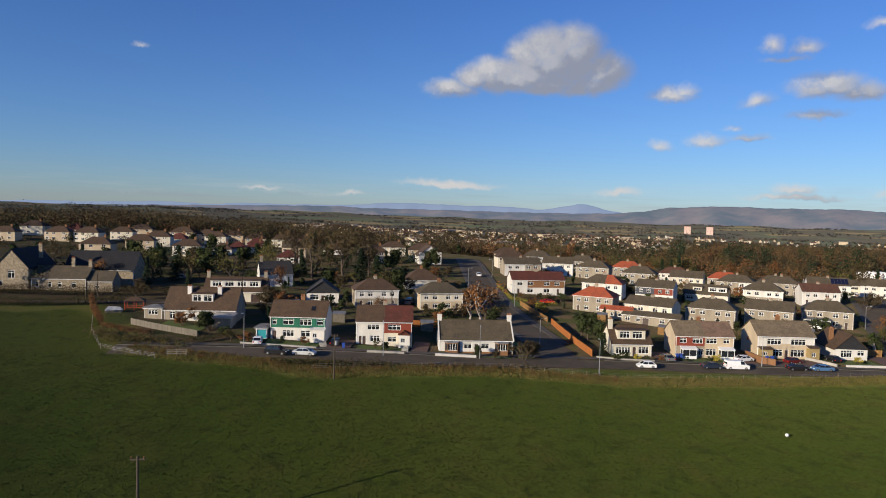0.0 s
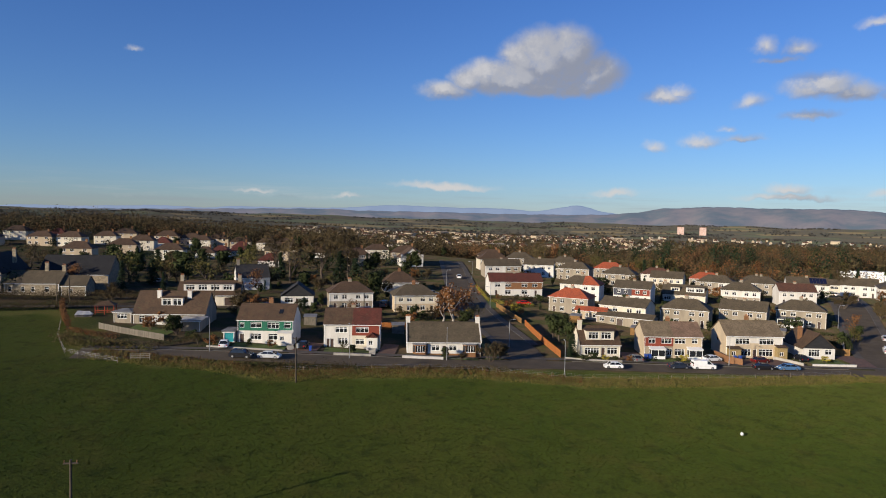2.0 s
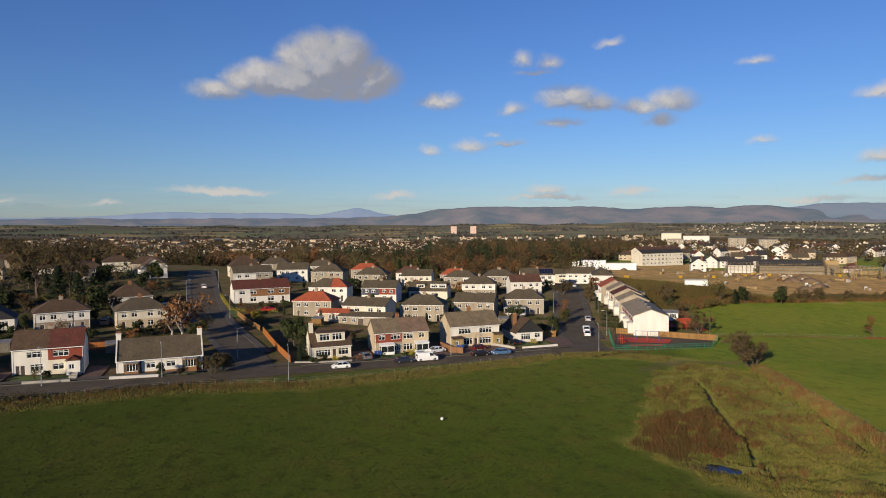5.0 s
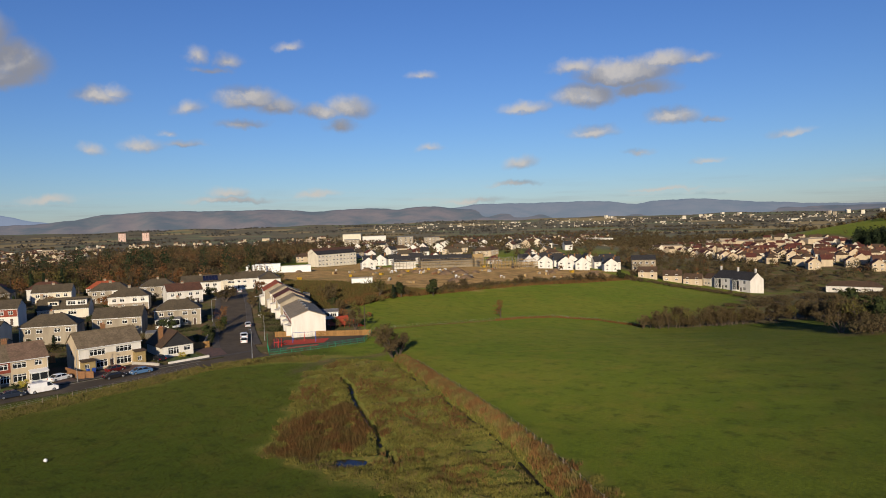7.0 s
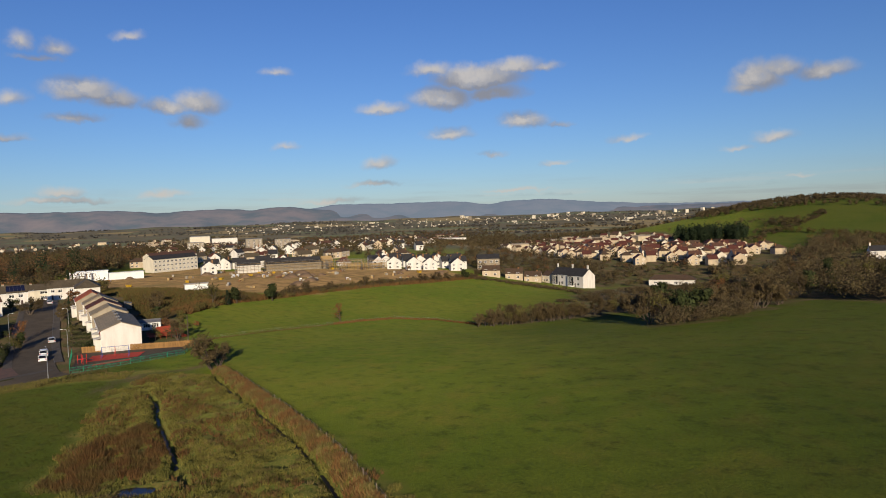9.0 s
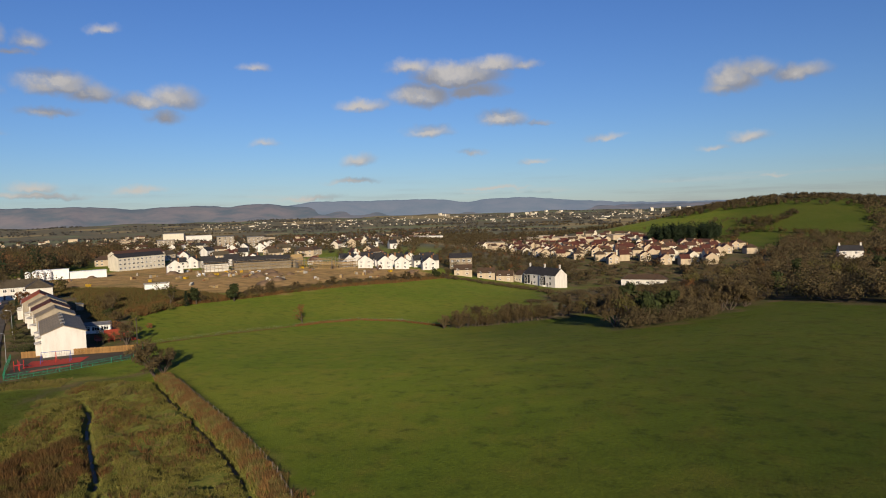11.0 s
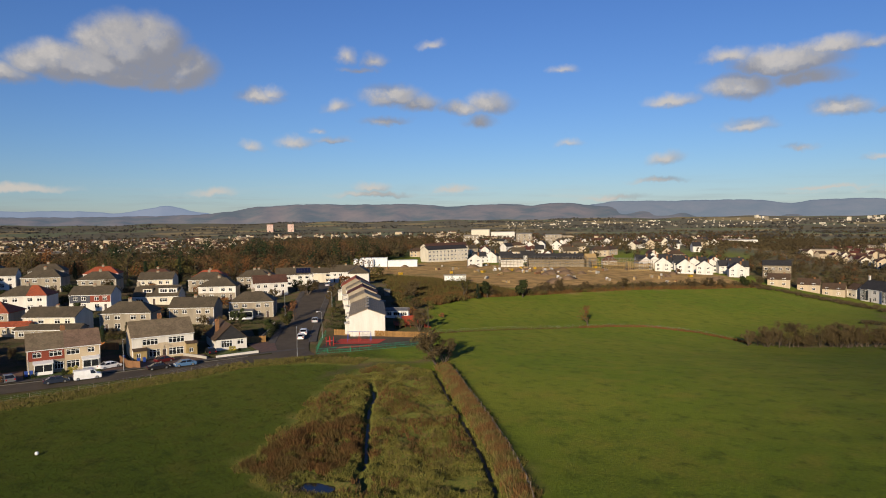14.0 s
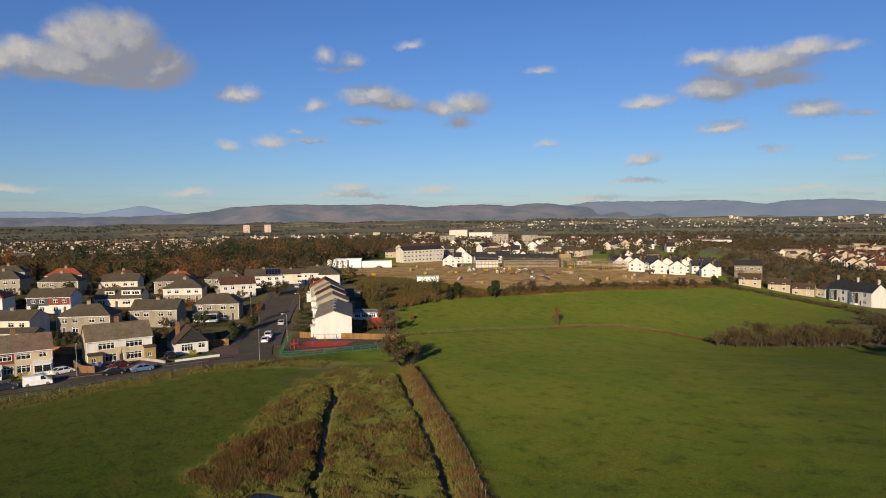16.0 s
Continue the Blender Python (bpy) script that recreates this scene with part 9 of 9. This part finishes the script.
for x, y, t in ((60, 180, -30), (84, 181, -30), (101, 183, -30), (46, 193, -30), (66, 224, -30), (88, 222, -30), (108, 228, -20), (128, 229, -20), (-14, 180, 10), (4, 200, 10), (-26, 164, 5), (-4, 162, 5), (78, 262, -25), (104, 262, -25), (126, 264, -20), (160, 190, 60), (172, 208, 60), (-40, 176, 10), (46, 176, -20)):
    ob = thing("garden_shed", shed.choice(("small weathered timber garden shed", "small brown-stained garden shed")) + " behind a house", "shed", "garden sheds", pose(x, y, land_z(x, y), 0, 0, t))
    b = Build()
    b.box(0, 3.0, 0, 2.2, -0.4, 2.0)
    part("shed_body", b, shed.choice((GREYFENCE, TANFENCE, POST)), ob)
    b = Build()
    b.solid([(-0.15, -0.15, 2.0), (3.15, -0.15, 2.0), (3.15, 2.35, 2.4), (-0.15, 2.35, 2.4)], [(-0.15, -0.15, 2.08), (3.15, -0.15, 2.08), (3.15, 2.35, 2.48), (-0.15, 2.35, 2.48)])
    part("roof", b, LEAD, ob)
hedge([(110.0, 163.0), (114.5, 171.0), (118.0, 177.0)], 2.6, 1.6, GREENLEAF, "tall evergreen hedge along the street", 76)
hedge([(128.5, 161.5), (133.0, 166.5), (139.0, 173.0)], 1.3, 1.2, GREENLEAF, "clipped green hedge in a terrace garden", 77)
for A, B in hedge_rows:
    hedge([A, B], 1.2, 1.1, GREENLEAF, "clipped green hedge across a terrace garden", int(A[0]))
hedge([(-51.0, 133.0), (-46.5, 137.0), (-44.0, 142.0)], 1.8, 1.2, TWIG, "dark hedge beside the end of the street", 78)

# wire fences: posts with strands


def wire_fence(line, label, gap=3.0, high=1.15, name="wire_fence"):
    ob = thing(name, label, "fence")
    pts = dense(line, gap)
    data = Build()
    data.tube([(0, 0, -0.3), (0.01, 0, high * 0.5), (0, 0, high)], [0.06, 0.055, 0.05], 6)
    post = data.mesh("post", POST)
    r, tops = random.Random(len(pts)), []
    for x, y in pts:
        p = part("post", post, POST, ob)
        z = gz(x, y)
        p.matrix_basis = pose(x, y, z, r.uniform(-5, 5), r.uniform(-5, 5), r.uniform(0, 90)) @ Matrix.Scale(r.uniform(0.85, 1.1), 4)
        tops.append((x, y, z))
    for q in (0.35, 0.7, 1.0):
        w = Build()
        for a, c in zip(tops, tops[1:]):
            w.tube([(a[0], a[1], a[2] + q), (c[0], c[1], c[2] + q)], [0.008, 0.008], 3, cap=False)
        part("wire", w, GALV, ob)
    return ob


wire_fence(offset(DITCH_B, 3.6)[1:], "wire stock fence with leaning timber posts beside the ditch", 2.6)
wire_fence(HEDGE_M, "wire fence with timber posts across the pasture", 3.2)
wire_fence(offset([p for p in EDGE if -36 < p[0] < 108], 5.2), "low post and wire fence between street and field", 2.6, 0.95)
wire_fence([(-78, 150), (-72, 138), (-64, 126), (-52, 122)], "wire fence round the field corner", 2.8, 1.0)

# ------------------------------------------------------------------ the building site
TIMBER = material("new_timber", (0.42, 0.28, 0.12), (0.34, 0.23, 0.10), 1.5, 0.8)
SOIL = material("bare_soil", (0.20, 0.13, 0.075), (0.14, 0.09, 0.055), 0.3, 0.95, 0.05, 3)
YELLOWP = material("yellow_paint", (0.55, 0.33, 0.03), (0.45, 0.28, 0.03), 1.0, 0.5)
STEELTUBE = material("scaffold_tube", (0.25, 0.24, 0.22), (0.20, 0.19, 0.17), 1.0, 0.6, metal=0.4)


def half_built(x, y, turn, w, d, roofed, label):
    ob = thing("house_under_construction", label, "house", "houses going up", pose(x, y, land_z(x, y), 0, 0, turn))
    b = Build()
    if roofed:
        b.box(0, w, 0, d, -1.5, 5.2)
        if roofed == 1:
            for u in (0, w):
                b.add([(u, 0, 5.2), (u, d, 5.2), (u, d / 2, 8.5)], [(0, 1, 2) if u else (2, 1, 0)])
        part("wall", b, WHITE if x < 340 else STONE, ob)
    else:
        for v in (0.0, d):
            for u in np.arange(0, w + 0.1, 1.2):
                b.box(u, u + 0.18, v, v + 0.18, -1.0, 3.4)
            for q in (0.0, 1.6, 3.3):
                b.box(0, w, v + 0.02, v + 0.16, q, q + 0.2)
        for u in np.arange(0, w + 0.1, w / 3):
            b.box(u, u + 0.15, 0.2, d, 3.25, 3.45)
        part("stud_frame", b, TIMBER, ob)
    if roofed:
        r = Build()
        roof_gable(r, 0, w, 0, d, 5.2, 3.4)
        part("roof", r, ROOF_SLATE if roofed == 1 else TIMBER, ob)
    stick = Build()
    stick.tube([(0, 0, -1), (0, 0, 6.4)], [0.06, 0.06], 4, cap=False)
    stick = stick.mesh("scaffold_pole", STEELTUBE)
    for u, v in [(u, v) for u in np.arange(-1.2, w + 1.3, 2.4) for v in (-1.3, -0.3)] + [(-1.2, v) for v in np.arange(1.2, d + 1, 2.4)]:
        part("scaffold_pole", stick, None, ob).matrix_basis = pose(u, v, 0)
    for q in (2.0, 4.0, 5.8):
        k = Build()
        k.box(-1.4, w + 1.4, -1.4, -0.25, q, q + 0.08)
        part("scaffold_deck", k, TIMBER, ob)
        k = Build()
        k.tube([(-1.4, -1.35, q + 1.0), (w + 1.4, -1.35, q + 1.0)], [0.05, 0.05], 4)
        part("guard_rail", k, STEELTUBE, ob)
    for q in (2.0, 4.0):
        k = Build()
        k.box(-1.4, -0.3, -0.2, d, q, q + 0.08)
        part("scaffold_deck", k, TIMBER, ob)
    return ob


for x, y, t, w, rf_ in ((334, 344, -36, 15, 1), (350, 334, -32, 13, 1), (361, 327.5, -32, 13, 1), (372, 320.5, -32, 12, 1), (383, 313, -32, 7, 2), (378, 303, -40, 13, 0), (384, 290, -48, 14, 0), (372, 287, -48, 12, 0), (389, 277, -50, 12, 0), (377, 272, -50, 12, 0), (392, 300, -45, 12, 0)):
    half_built(x, y, t, w, 9, rf_, "half-built house wrapped in scaffolding" if rf_ else "timber frame of a house behind scaffolding")
sr = random.Random(3)
for k in range(95):
    x, y = sr.uniform(236, 400), sr.uniform(205, 400)
    if sr.random() < 0.4:
        x, y = sr.uniform(300, 345), sr.uniform(262, 312)
    if inside(SITE, np.array([x]), np.array([y]))[0] < 5:
        continue
    b = Build()
    kind = sr.choice(("stack", "heap", "stack", "heap", "stack", "skip"))
    ob = thing({"stack": "pallet_stack", "heap": "soil_mound", "skip": "skip"}[kind], {"stack": "stack of wrapped blocks and timber on bare soil", "heap": "low heap of brown soil", "skip": "yellow-painted skip on bare soil"}[kind], {"stack": "building material", "heap": "soil heap", "skip": "skip"}[kind], "building site clutter", pose(x, y, land_z(x, y), 0, 0, sr.uniform(0, 90)))
    if kind == "stack":
        for j in range(sr.randint(2, 5)):
            u = j * 1.5
            b = Build()
            b.box(u, u + 1.2, 0, 1.1, 0, sr.uniform(0.7, 1.6))
            part("block_pack", b, sr.choice((WHITEBOX, TIMBER, CONCRETE, TIMBER, BROWN, GREY)), ob)
    elif kind == "heap":
        n, w = 9, sr.uniform(4, 9)
        ring = [(w * math.cos(6.28 * j / n) * sr.uniform(0.8, 1.2), w * 0.6 * math.sin(6.28 * j / n) * sr.uniform(0.8, 1.2)) for j in range(n)]
        b.solid([(p, q, -0.6) for p, q in ring], [(p * 0.25, q * 0.25, w * 0.22) for p, q in ring])
        part("mound", b, SOIL, ob, smooth=True)
    else:
        b.solid([(-1.3, -0.8, 0), (1.3, -0.8, 0), (1.3, 0.8, 0), (-1.3, 0.8, 0)], [(-1.9, -0.9, 1.3), (1.9, -0.9, 1.3), (1.9, 0.9, 1.3), (-1.9, 0.9, 1.3)])
        part("tub", b, YELLOWP, ob)
for k in range(4):
    u = Build()
    ob = thing("storage_tank", "white upright storage tank on the building site", "tank", "site tanks", pose(252.5 + 3.1 * k, 398.5 - 1.8 * k, land_z(256, 396)))
    u.tube([(0, 0, -1), (0, 0, 5.0), (0, 0, 5.6)], [1.5, 1.5, 0.5], 12)
    part("shell", u, WHITEBOX, ob)

# the garden of the dormer bungalow
pg = thing("pergola", "red-stained timber pergola with a felt roof in a garden", "pergola", "", pose(-76.5, 162.0, gz(-75.0, 163.0), 0, 0, 14))
for u in (0.0, 2.1, 4.2):
    for v in (0.0, 2.8):
        b = Build()
        b.box(u, u + 0.14, v, v + 0.14, -0.4, 2.2)
        part("post", b, REDSTAIN, pg)
for z in (0.5, 0.95, 2.05):
    b = Build()
    b.box(0, 4.34, 0.02, 0.12, z, z + 0.14)
    part("rail", b, REDSTAIN, pg)
b = Build()
b.solid([(-0.3, -0.3, 2.2), (4.64, -0.3, 2.2), (4.64, 3.24, 2.2), (-0.3, 3.24, 2.2)], [(1.3, 1.3, 3.1), (3.0, 1.3, 3.1), (3.0, 1.6, 3.1), (1.3, 1.6, 3.1)])
part("roof", b, ROOF_BROWN, pg)
tp = thing("covered_boat", "small boat under a pale grey tarpaulin in a garden", "boat", "", pose(-79.0, 157.6, gz(-77.0, 158.0), 0, 0, 20))
b = Build()
b.hexa([(0, 0), (3.6, 0.2), (3.6, 1.6), (0, 1.8)], -0.2, 0.7)
part("hull", b, GREYFENCE, tp)
b = Build()
b.solid([(-0.1, -0.1, 0.6), (3.8, 0.1, 0.6), (3.8, 1.7, 0.6), (-0.1, 1.9, 0.6)], [(0.5, 0.7, 1.5), (3.1, 0.75, 1.3), (3.1, 1.0, 1.3), (0.5, 1.1, 1.5)])
part("tarpaulin", b, CURTAIN, tp)
